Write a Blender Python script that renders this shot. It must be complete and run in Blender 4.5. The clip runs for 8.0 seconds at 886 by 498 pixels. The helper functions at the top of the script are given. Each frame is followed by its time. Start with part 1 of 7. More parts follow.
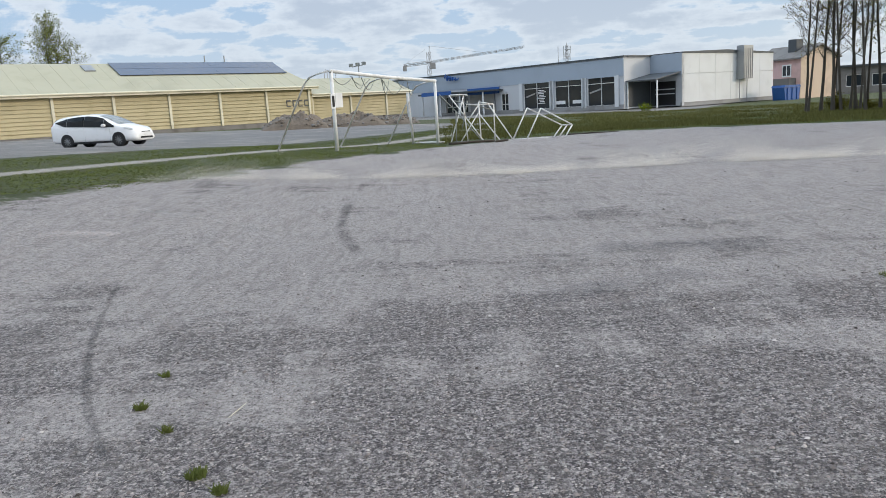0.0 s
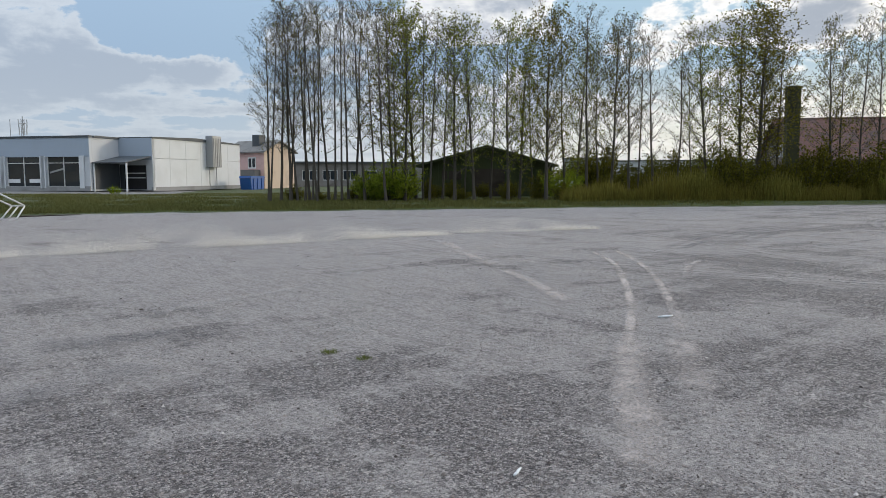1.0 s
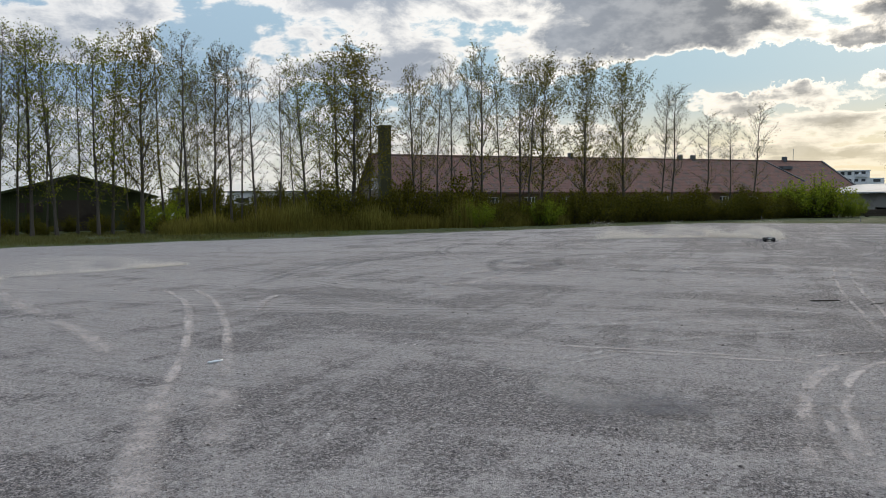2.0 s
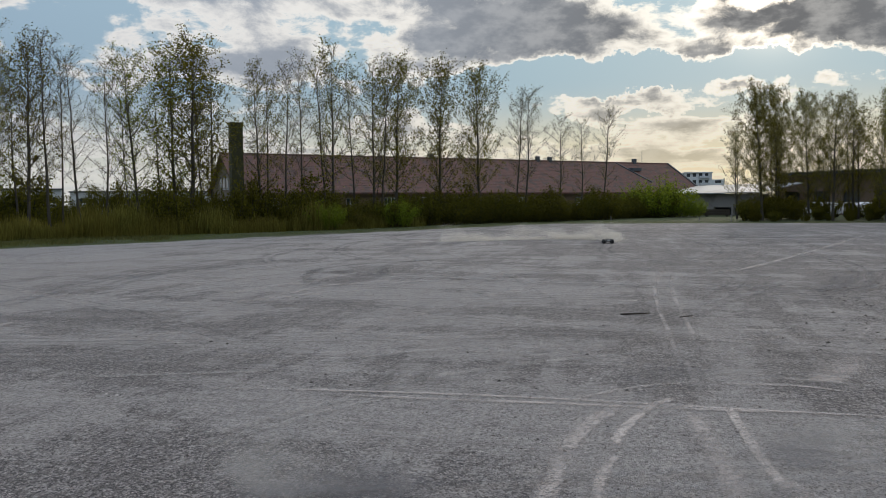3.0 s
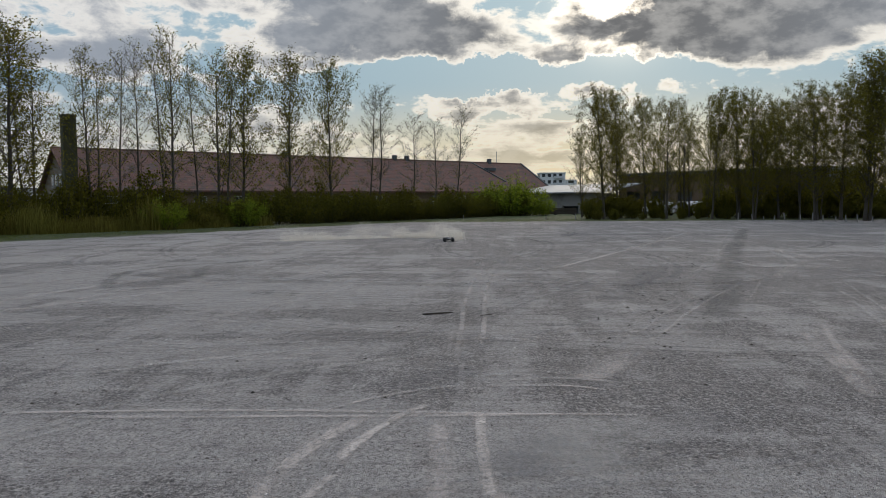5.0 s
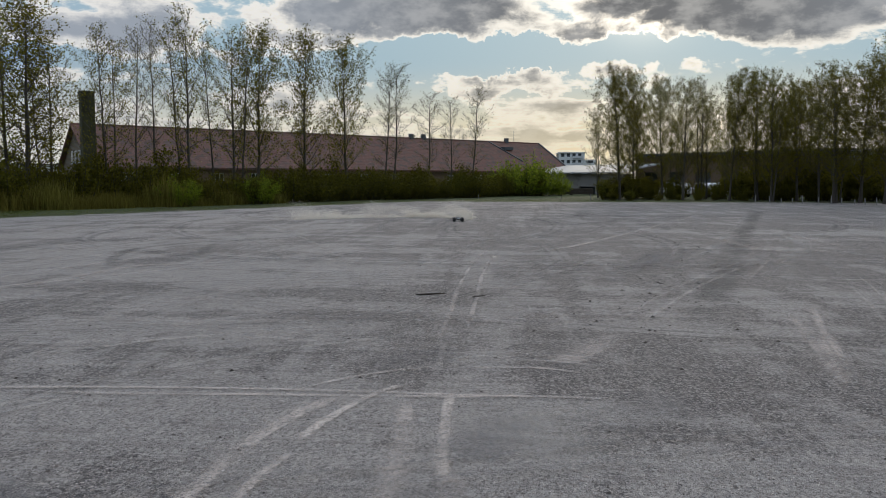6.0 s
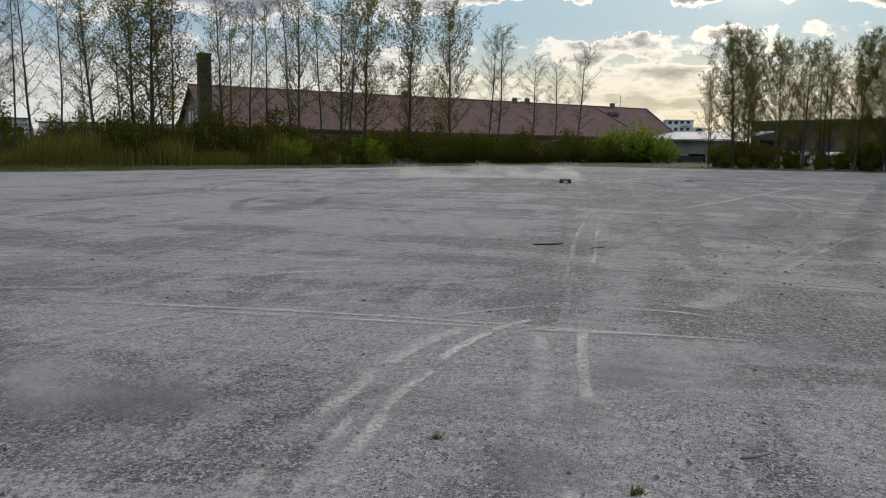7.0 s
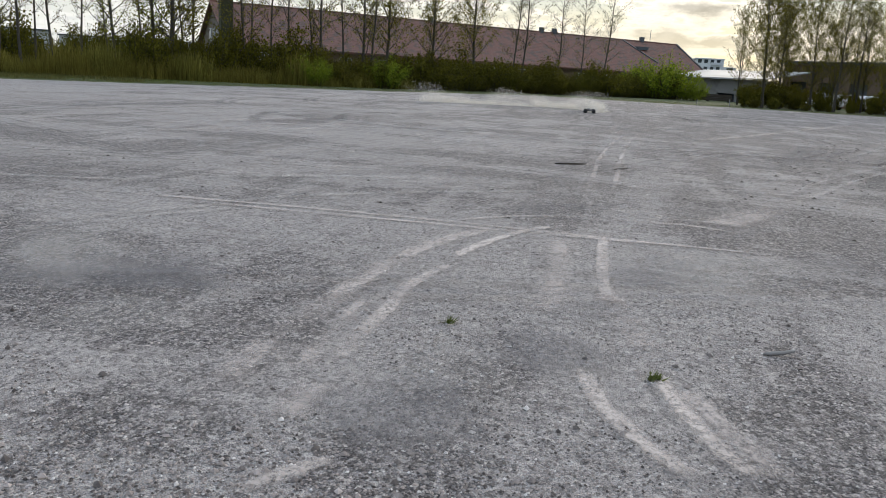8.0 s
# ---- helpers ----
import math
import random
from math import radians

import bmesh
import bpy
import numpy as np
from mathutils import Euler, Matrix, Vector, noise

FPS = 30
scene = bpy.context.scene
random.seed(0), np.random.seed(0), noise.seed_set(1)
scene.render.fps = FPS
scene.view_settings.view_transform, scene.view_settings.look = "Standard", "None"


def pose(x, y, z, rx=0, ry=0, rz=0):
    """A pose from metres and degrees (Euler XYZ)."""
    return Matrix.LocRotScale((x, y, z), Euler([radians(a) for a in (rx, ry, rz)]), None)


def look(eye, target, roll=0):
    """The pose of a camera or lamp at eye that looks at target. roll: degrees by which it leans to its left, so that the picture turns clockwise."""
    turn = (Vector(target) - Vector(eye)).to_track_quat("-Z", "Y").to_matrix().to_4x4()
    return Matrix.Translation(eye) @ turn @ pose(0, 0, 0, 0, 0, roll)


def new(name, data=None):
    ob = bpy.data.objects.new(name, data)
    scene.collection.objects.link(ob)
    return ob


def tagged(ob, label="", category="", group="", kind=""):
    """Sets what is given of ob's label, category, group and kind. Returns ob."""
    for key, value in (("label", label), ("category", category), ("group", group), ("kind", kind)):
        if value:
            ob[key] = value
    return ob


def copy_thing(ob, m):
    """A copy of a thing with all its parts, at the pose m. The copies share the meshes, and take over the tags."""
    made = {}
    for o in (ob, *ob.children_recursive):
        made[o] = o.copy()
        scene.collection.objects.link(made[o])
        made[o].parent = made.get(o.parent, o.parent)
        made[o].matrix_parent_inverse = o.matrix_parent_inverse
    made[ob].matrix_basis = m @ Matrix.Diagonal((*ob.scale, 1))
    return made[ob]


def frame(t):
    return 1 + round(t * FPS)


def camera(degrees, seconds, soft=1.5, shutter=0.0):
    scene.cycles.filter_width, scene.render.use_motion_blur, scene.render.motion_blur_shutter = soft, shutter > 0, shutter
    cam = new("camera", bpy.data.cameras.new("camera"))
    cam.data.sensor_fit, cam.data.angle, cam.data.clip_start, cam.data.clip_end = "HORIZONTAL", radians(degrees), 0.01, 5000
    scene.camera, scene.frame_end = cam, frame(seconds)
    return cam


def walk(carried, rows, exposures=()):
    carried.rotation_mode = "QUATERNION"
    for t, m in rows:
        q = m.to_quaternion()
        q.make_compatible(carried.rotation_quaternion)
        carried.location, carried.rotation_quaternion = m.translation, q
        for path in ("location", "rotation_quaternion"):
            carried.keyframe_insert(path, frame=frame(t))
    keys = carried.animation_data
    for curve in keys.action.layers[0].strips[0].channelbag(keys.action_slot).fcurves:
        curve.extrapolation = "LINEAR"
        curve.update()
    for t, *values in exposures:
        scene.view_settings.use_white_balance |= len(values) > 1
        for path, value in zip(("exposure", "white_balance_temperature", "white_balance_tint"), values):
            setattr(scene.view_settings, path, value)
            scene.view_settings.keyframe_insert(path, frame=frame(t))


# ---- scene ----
cam = camera(60.61, 8.0, soft=0.42)
PATH = [  # seconds, place in metres, turn in degrees
    (0.0, -0.284, -0.190, 1.437, 79.36, 3.34, -0.70),
    (0.5, -0.270, 0.208, 1.371, 81.36, 1.32, -19.99),
    (0.7, -0.221, 0.163, 1.385, 82.53, 0.93, -27.76),
    (1.0, -0.000, -0.000, 1.427, 84.52, 0.20, -38.58),
    (1.5, 0.426, -0.112, 1.391, 86.77, 0.30, -55.04),
    (2.0, 0.658, -0.355, 1.506, 86.66, 0.39, -66.99),
    (2.2, 0.684, -0.413, 1.652, 86.29, 0.34, -70.16),
    (3.5, 3.329, -1.444, 1.556, 87.26, 0.67, -79.29),
    (4.0, 3.335, -1.641, 1.585, 87.39, 0.68, -82.78),
    (4.5, 3.171, -1.751, 1.568, 87.11, 0.66, -85.56),
    (4.7, 3.106, -1.786, 1.550, 86.95, 0.53, -86.44),
    (5.8, 3.053, -2.170, 1.595, 85.18, 0.07, -86.48),
    (6.0, 3.062, -2.213, 1.587, 84.84, -0.08, -85.50),
    (6.5, 3.038, -2.131, 1.485, 83.90, -0.49, -82.28),
    (7.0, 2.999, -1.936, 1.334, 82.25, -1.00, -78.02),
    (7.5, 3.056, -1.874, 1.193, 80.30, -1.65, -74.94),
    (8.0, 3.090, -1.914, 1.079, 77.09, -3.22, -76.33),
]
walk(cam, [(t, pose(*p)) for t, *p in PATH], [(0.0, 0.37), (1.0, 0.10), (2.0, -0.1), (3.5, -0.43), (6.0, -0.36), (7.0, -0.17), (7.5, -0.01), (8.0, 0.21)])

# ---- light ----
SUN_AZ, SUN_EL = -100.0, 14.5  # degrees; azimuth counts to the left of +y
SUN_DIR = Vector((-math.sin(radians(SUN_AZ)) * math.cos(radians(SUN_EL)), math.cos(radians(SUN_AZ)) * math.cos(radians(SUN_EL)), math.sin(radians(SUN_EL))))
sun = new("sun", bpy.data.lights.new("sun", "SUN"))
sun.data.energy, sun.data.angle, sun.data.color = 1.1, radians(9), (1.0, 0.87, 0.70)
sun.matrix_world = look(SUN_DIR * 300, (0, 0, 0))


class Nodes:
    """Short hand for a node tree."""

    def __init__(self, tree):
        self.tree = tree
        tree.nodes.clear()

    def add(self, kind, props=(), **ins):
        n = self.tree.nodes.new(kind)
        props = dict(props)
        if "operation" in props:
            n.operation = props["operation"]
        if "interpolation_type" in props:
            n.interpolation_type = props["interpolation_type"]
        if "data_type" in props:
            n.data_type = props["data_type"]
        if "attribute_name" in props:
            n.attribute_name = props["attribute_name"]
        for k, v in ins.items():
            sock = n.inputs[int(k[1:])] if k[0] == "i" and k[1:].isdigit() else n.inputs[k.replace("_", " ")]
            self.put(sock, v)
        return n

    def put(self, sock, v):
        if isinstance(v, bpy.types.NodeSocket):
            self.tree.links.new(v, sock)
        else:
            if isinstance(v, (tuple, list)) and len(v) == 3 and sock.type == "RGBA":
                v = (*v, 1)
            sock.default_value = v

    def math(self, op, a, b=0.0, c=0.0):
        return self.add("ShaderNodeMath", {"operation": op}, i0=a, i1=b, i2=c).outputs[0]

    def ramp(self, a, lo, hi, to0=0.0, to1=1.0):
        return self.add("ShaderNodeMapRange", {"interpolation_type": "SMOOTHSTEP"}, i0=a, i1=lo, i2=hi, i3=to0, i4=to1).outputs[0]

    def mix(self, f, a, b):
        n = self.add("ShaderNodeMix", {"data_type": "RGBA"})
        self.put(n.inputs[0], f), self.put(n.inputs[6], a), self.put(n.inputs[7], b)
        return n.outputs[2]

    def noise(self, vec, scale, detail=3.0, rough=0.55, dist=0.0):
        return self.add("ShaderNodeTexNoise", {}, Vector=vec, Scale=scale, Detail=detail, Roughness=rough, Distortion=dist).outputs[0]


def make_world():
    w = bpy.data.worlds.new("sky")
    scene.world = w
    w.use_nodes = True
    n = Nodes(w.node_tree)
    air = n.add("ShaderNodeTexSky")
    air.sky_type, air.sun_disc, air.dust_density = "NISHITA", False, 1.5
    air.sun_elevation, air.sun_rotation = radians(SUN_EL), radians(-SUN_AZ)
    sky = air.outputs[0]
    way = n.add("ShaderNodeTexCoord").outputs["Generated"]
    sep = n.add("ShaderNodeSeparateXYZ", {}, Vector=way)
    up = n.math("MAXIMUM", sep.outputs[2], 0.0)
    flat = n.math("DIVIDE", 1.0, n.math("ADD", up, 0.10))
    deck = n.add("ShaderNodeCombineXYZ", {}, X=n.math("MULTIPLY", sep.outputs[0], flat), Y=n.math("MULTIPLY", sep.outputs[1], flat), Z=CLOUD_SEED).outputs[0]
    near = n.add("ShaderNodeVectorMath", {"operation": "DOT_PRODUCT"}, i0=way, i1=tuple(SUN_DIR)).outputs["Value"]
    near = n.math("MAXIMUM", near, 0.0)
    shape = n.noise(deck, 1.35, 5.0, 0.52, 0.15)
    big = n.noise(deck, 0.5, 2.0, 0.5)
    density = n.math("ADD", n.math("MULTIPLY", shape, 0.70), n.math("MULTIPLY", big, 0.42))
    puff = n.noise(n.add("ShaderNodeMapping", {}, Vector=way, Scale=(1, 1, 1.9)).outputs[0], 17.0, 8.0, 0.62, 0.25)
    density = n.math("ADD", density, n.math("MULTIPLY", n.math("SUBTRACT", puff, 0.5), 0.42))
    # towards the sun a bank of broken cloud hangs over a clear strip of air
    side = n.math("POWER", near, 4.0)
    bank = n.math("ADD", n.ramp(up, 0.150, 0.19, 0.0, 0.165), n.ramp(up, 0.10, 0.125, 0.0, -0.12))
    density = n.math("ADD", density, n.math("MULTIPLY", side, bank))
    density = n.math("ADD", density, n.math("MULTIPLY", n.math("POWER", near, 60.0), n.math("MULTIPLY", n.ramp(up, 0.15, 0.19), 0.03)))
    # the larger clouds and the gaps between them: bearing, height, half spans in degrees, and weight
    warp = n.math("MULTIPLY", n.math("SUBTRACT", n.noise(way, 6.0, 6, 0.65), 0.5), 10.0)
    warp2 = n.math("MULTIPLY", n.math("SUBTRACT", n.noise(n.add("ShaderNodeMapping", {}, Vector=way, Location=(3, 1, 2)).outputs[0], 9.0, 7, 0.68), 0.5), 5.5)
    bearing = n.math("ADD", n.math("DEGREES", n.math("ARCTAN2", n.math("MULTIPLY", sep.outputs[0], -1.0), sep.outputs[1])), warp)
    height = n.math("ADD", n.math("DEGREES", n.math("ARCSINE", sep.outputs[2])), warp2)
    for az, el, wide_az, wide_el, weight in CLOUDS:
        a = n.math("POWER", n.math("DIVIDE", n.math("SUBTRACT", bearing, az), wide_az), 2.0)
        b = n.math("POWER", n.math("DIVIDE", n.math("SUBTRACT", height, el), wide_el), 2.0)
        density = n.math("ADD", density, n.ramp(n.math("ADD", a, b), 0.0, 1.6, weight, 0.0))
    cover = n.ramp(density, 0.50, 0.56)
    core = n.ramp(density, 0.545, 0.69)
    lump = n.noise(n.add("ShaderNodeMapping", {}, Vector=way, Scale=(1, 1, 2.0)).outputs[0], 24.0, 6.0, 0.6)
    glow = n.math("POWER", near, 8.0)
    hot = n.math("POWER", near, 420.0)
    wide = n.math("POWER", near, 2.0)
    rim = n.mix(n.ramp(wide, 0.0, 0.4), (4.4, 4.7, 5.05), (6.2, 6.2, 6.2))
    rim = n.mix(glow, rim, (9.0, 8.5, 7.5))
    rim = n.mix(hot, rim, (22.0, 19.5, 16.0))
    dark = n.mix(n.math("POWER", near, 11.0), (2.85, 3.2, 3.75), n.mix(n.ramp(lump, 0.36, 0.66), (1.4, 1.42, 1.45), (3.3, 3.25, 3.15)))
    cloud = n.mix(core, rim, dark)
    blue = n.mix(0.975, sky, n.mix(wide, (2.3, 3.2, 4.35), (3.1, 4.35, 5.0)))
    blue = n.mix(n.math("MULTIPLY", n.math("POWER", near, 800.0), 0.9), blue, (18.0, 16.5, 14.0))
    low = n.math("MULTIPLY", n.ramp(up, 0.15, 0.0), n.math("ADD", 0.10, n.math("MULTIPLY", wide, 0.8)))
    blue = n.mix(low, blue, (7.6, 6.2, 3.6))
    cover = n.math("MULTIPLY", cover, n.math("MAXIMUM", n.ramp(wide, 0.0, 0.3, 0.72, 1.0), n.ramp(up, 0.3, 0.55)))
    top = n.mix(cover, blue, cloud)
    haze = n.mix(glow, n.mix(n.ramp(wide, 0.0, 0.4), (4.0, 4.6, 5.15), (6.5, 6.5, 6.1)), (8.6, 7.2, 4.4))
    top = n.mix(n.math("MULTIPLY", n.ramp(up, 0.16, 0.0), n.ramp(wide, 0.0, 0.4, 0.50, 0.78)), top, haze)
    # a cloudy sky is brighter overhead than near the horizon
    top = n.mix(1.0, top, n.add("ShaderNodeVectorMath", {"operation": "SCALE"}, i0=top, Scale=n.math("ADD", 0.92, n.math("MULTIPLY", n.math("POWER", up, 1.3), 1.25))).outputs[0])
    out = n.add("ShaderNodeBackground", {}, Color=top, Strength=SKY_STRENGTH)
    n.add("ShaderNodeOutputWorld", {}, Surface=out.outputs[0])


CLOUD_SEED, SKY_STRENGTH = 3.7, 0.14
CLOUDS = [(-82.0, 12.6, 10.0, 2.3, 0.16), (-107.0, 13.2, 12.5, 2.7, 0.18), (-93.0, 9.3, 15.0, 1.1, -0.20), (-91.0, 7.2, 8.0, 0.9, 0.14), (-62.0, 11.5, 8.0, 3.0, 0.035),
          (-70.0, 8.0, 7.0, 2.0, 0.02), (-100.0, 14.4, 2.6, 1.4, -0.14), (-20.5, 10.8, 6.5, 3.0, -0.22), (-13.0, 7.0, 9.0, 3.2, 0.10), (-35.0, 13.5, 8.0, 2.5, -0.10), (-55.0, 13.5, 9.0, 2.5, 0.045), (-68.0, 13.3, 6.0, 2.2, 0.06)]
make_world()


# ---- materials ----
def material(name, build):
    m = bpy.data.materials.new(name)
    m.use_nodes = True
    n = Nodes(m.node_tree)
    n.pos = n.add("ShaderNodeNewGeometry").outputs["Position"]
    n.obj = n.add("ShaderNodeTexCoord").outputs["Object"]
    n.add("ShaderNodeOutputMaterial", {}, Surface=build(n))
    return m


def surface(n, color, rough=0.7, metal=0.0, bump=None, depth=0.01, **more):
    b = n.add("ShaderNodeBsdfPrincipled", {}, Base_Color=color, Roughness=rough, Metallic=metal, **more)
    if bump is not None:
        n.put(b.inputs["Normal"], n.add("ShaderNodeBump", {}, Height=bump, Distance=depth, Strength=1.0).outputs[0])
    return b.outputs[0]


def paint(name, color, rough=0.6, metal=0.0, grain=30.0, wear=0.12, stain=(0.35, 0.32, 0.28), bump=0.002, big=0.6):
    """A painted or plain surface with fine grain and broad weathering."""
    def build(n):
        fine, broad = n.noise(n.obj, grain, 4), n.noise(n.obj, big, 5, 0.6, 0.6)
        c = n.mix(n.math("MULTIPLY", n.ramp(broad, 0.45, 0.75), wear * 2), color, tuple(a * b for a, b in zip(color, stain)))
        c = n.mix(n.math("MULTIPLY", n.math("SUBTRACT", fine, 0.3), wear), c, tuple(a * 0.6 for a in color))
        r = n.math("ADD", rough - 0.1, n.math("MULTIPLY", broad, 0.2))
        return surface(n, c, r, metal, fine, bump)
    return material(name, build)


def glass(name, tint=(0.02, 0.025, 0.03), rough=0.04):
    return material(name, lambda n: surface(n, n.mix(n.noise(n.obj, 0.8, 2), tint, tuple(a * 1.8 for a in tint)), rough, 0.0))


def ground_build(n):
    a = lambda name: n.add("ShaderNodeAttribute", {"attribute_name": name}).outputs["Fac"]
    field, road, path = a("field"), a("road"), a("path")
    wob = n.noise(n.pos, 0.55, 5, 0.6)
    fine = n.noise(n.pos, 6.0, 4, 0.6)
    # gravel: crushed grey stone with dusty swept patches
    cell = n.add("ShaderNodeTexVoronoi", {}, Vector=n.pos, Scale=150.0)
    cell2 = n.add("ShaderNodeTexVoronoi", {}, Vector=n.pos, Scale=80.0)
    cell3 = n.add("ShaderNodeTexVoronoi", {}, Vector=n.pos, Scale=34.0)
    one = n.add("ShaderNodeSeparateXYZ", {}, Vector=cell.outputs["Color"]).outputs[0]
    two = n.add("ShaderNodeSeparateXYZ", {}, Vector=cell2.outputs["Color"]).outputs[0]
    three = n.add("ShaderNodeSeparateXYZ", {}, Vector=cell3.outputs["Color"]).outputs[0]
    grey = n.math("ADD", n.math("MULTIPLY", one, 0.45), n.math("ADD", n.math("MULTIPLY", two, 0.33), n.math("MULTIPLY", three, 0.22)))
    grey = n.ramp(grey, 0.24, 0.76)
    grey2 = n.add("ShaderNodeSeparateXYZ", {}, Vector=cell2.outputs["Color"]).outputs[1]
    stone = n.mix(grey, (0.039, 0.0345, 0.0358), (0.495, 0.441, 0.439))
    stone = n.mix(n.ramp(grey2, 0.80, 0.98), stone, (0.72, 0.64, 0.60))
    stone = n.mix(n.ramp(grey2, 0.22, 0.05), stone, (0.045, 0.043, 0.045))
    dust = n.mix(n.noise(n.pos, 40.0, 3), (0.40, 0.362, 0.350), (0.555, 0.507, 0.488))
    # long streaks swept by cars, in two directions
    turn = n.add("ShaderNodeMapping", {}, Vector=n.pos, Rotation=(0, 0, radians(58)), Scale=(0.16, 1.5, 1)).outputs[0]
    turn2 = n.add("ShaderNodeMapping", {}, Vector=n.pos, Rotation=(0, 0, radians(-8)), Scale=(0.9, 0.13, 1)).outputs[0]
    streak = n.math("MULTIPLY", n.math("ADD", n.noise(turn, 0.9, 5, 0.62, 0.4), n.noise(turn2, 0.9, 5, 0.62, 0.5)), 0.5)
    patch = n.noise(n.pos, 0.35, 5, 0.62, 0.6)
    soft = n.math("ADD", n.math("MULTIPLY", streak, 0.62), n.math("ADD", n.math("MULTIPLY", patch, 0.33), n.math("MULTIPLY", n.noise(n.pos, 3.5, 4, 0.65), 0.16)))
    # lightness of gravel at a grazing view, put into the dust mix
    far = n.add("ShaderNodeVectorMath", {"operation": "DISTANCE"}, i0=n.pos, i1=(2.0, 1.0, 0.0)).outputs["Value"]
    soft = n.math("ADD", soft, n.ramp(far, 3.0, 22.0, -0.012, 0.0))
    # brightness by region, mixed in as dust colour: paler to the west
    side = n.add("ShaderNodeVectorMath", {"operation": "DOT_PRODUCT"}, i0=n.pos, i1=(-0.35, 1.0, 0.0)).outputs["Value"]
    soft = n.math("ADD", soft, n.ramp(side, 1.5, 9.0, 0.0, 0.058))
    # darker to the east, as ground looks against the sun
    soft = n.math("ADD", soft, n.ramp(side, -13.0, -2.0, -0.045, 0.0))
    # less dust colour round this point, for darker gravel
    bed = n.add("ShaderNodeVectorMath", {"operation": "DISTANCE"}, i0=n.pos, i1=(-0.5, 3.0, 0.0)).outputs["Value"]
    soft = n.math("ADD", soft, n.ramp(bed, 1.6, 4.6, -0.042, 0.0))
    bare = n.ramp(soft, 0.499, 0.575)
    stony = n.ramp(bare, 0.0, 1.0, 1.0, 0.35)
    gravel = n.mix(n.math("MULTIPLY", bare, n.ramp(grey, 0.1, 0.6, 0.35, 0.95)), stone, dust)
    gravel = n.mix(n.math("MULTIPLY", n.ramp(n.noise(n.pos, 0.12, 3), 0.45, 0.7), 0.2), gravel, (0.25, 0.218, 0.208))
    gravel = n.mix(n.math("MULTIPLY", n.ramp(n.noise(n.pos, 11.0, 6, 0.75), 0.47, 0.60), n.math("MULTIPLY", stony, 0.55)), gravel, (0.165, 0.142, 0.136))
    gravel = n.mix(n.math("MULTIPLY", n.ramp(n.noise(n.pos, 30.0, 4, 0.8), 0.50, 0.58), n.math("MULTIPLY", stony, 0.78)), gravel, (0.085, 0.074, 0.072))
    gravel = n.mix(n.math("MULTIPLY", n.ramp(n.noise(n.pos, 24.0, 4, 0.8), 0.53, 0.59), 0.72), gravel, (0.60, 0.55, 0.525))
    gravel = n.mix(n.math("MULTIPLY", n.ramp(n.noise(turn2, 7.0, 5, 0.7), 0.52, 0.68), 0.25), gravel, (0.52, 0.475, 0.455))
    gravel = n.mix(n.math("MULTIPLY", n.ramp(n.noise(turn2, 10.0, 5, 0.7), 0.50, 0.62), 0.32), gravel, (0.17, 0.147, 0.141))
    gravel = n.mix(n.math("MULTIPLY", n.ramp(n.noise(turn, 9.0, 5, 0.7), 0.54, 0.66), 0.30), gravel, (0.54, 0.485, 0.45))
    # shade in the gaps between stones, painted as dark cell borders
    gap = n.math("MULTIPLY", n.ramp(cell2.outputs["Distance"], 0.40, 0.62), n.math("MULTIPLY", stony, 0.26))
    gravel = n.mix(gap, gravel, (0.045, 0.041, 0.043))
    gravel = n.mix(n.math("MULTIPLY", n.ramp(cell3.outputs["Distance"], 0.48, 0.66), n.math("MULTIPLY", stony, 0.22)), gravel, (0.07, 0.063, 0.064))
    # grass soil, asphalt, trodden path
    turf = n.mix(n.noise(n.pos, 1.6, 5, 0.65), (0.030, 0.044, 0.011), (0.078, 0.094, 0.027))
    turf = n.mix(n.ramp(n.noise(n.pos, 0.5, 6, 0.68), 0.50, 0.70), turf, (0.105, 0.088, 0.054))
    tar = n.mix(n.noise(n.pos, 25.0, 4), (0.16, 0.155, 0.155), (0.25, 0.24, 0.235))
    tar = n.mix(n.ramp(wob, 0.45, 0.7), tar, (0.29, 0.275, 0.26))
    edge = n.math("ADD", field, n.math("MULTIPLY", n.math("SUBTRACT", wob, 0.5), 4.2))
    edge = n.math("ADD", edge, n.math("MULTIPLY", n.math("SUBTRACT", fine, 0.5), 1.2))
    c = n.mix(n.ramp(edge, -0.25, 0.35), turf, gravel)
    rd = n.math("ADD", road, n.math("MULTIPLY", n.math("SUBTRACT", fine, 0.5), 0.5))
    c = n.mix(n.ramp(rd, 0.42, 0.58), c, tar)
    pt = n.math("ADD", path, n.math("MULTIPLY", n.math("SUBTRACT", fine, 0.5), 0.7))
    c = n.mix(n.ramp(pt, 0.45, 0.8), c, (0.38, 0.35, 0.31))
    h = n.math("ADD", n.math("MULTIPLY", cell.outputs["Distance"], -0.013), n.math("MULTIPLY", cell2.outputs["Distance"], n.math("MULTIPLY", n.ramp(bare, 0.9, 0.1), -0.014)))
    h = n.math("ADD", h, n.math("ADD", n.math("MULTIPLY", n.noise(n.pos, 4.0, 4), 0.02), n.math("MULTIPLY", n.noise(n.pos, 13.0, 4, 0.65), 0.010)))
    return surface(n, c, 0.93, 0.0, h, 1.0)


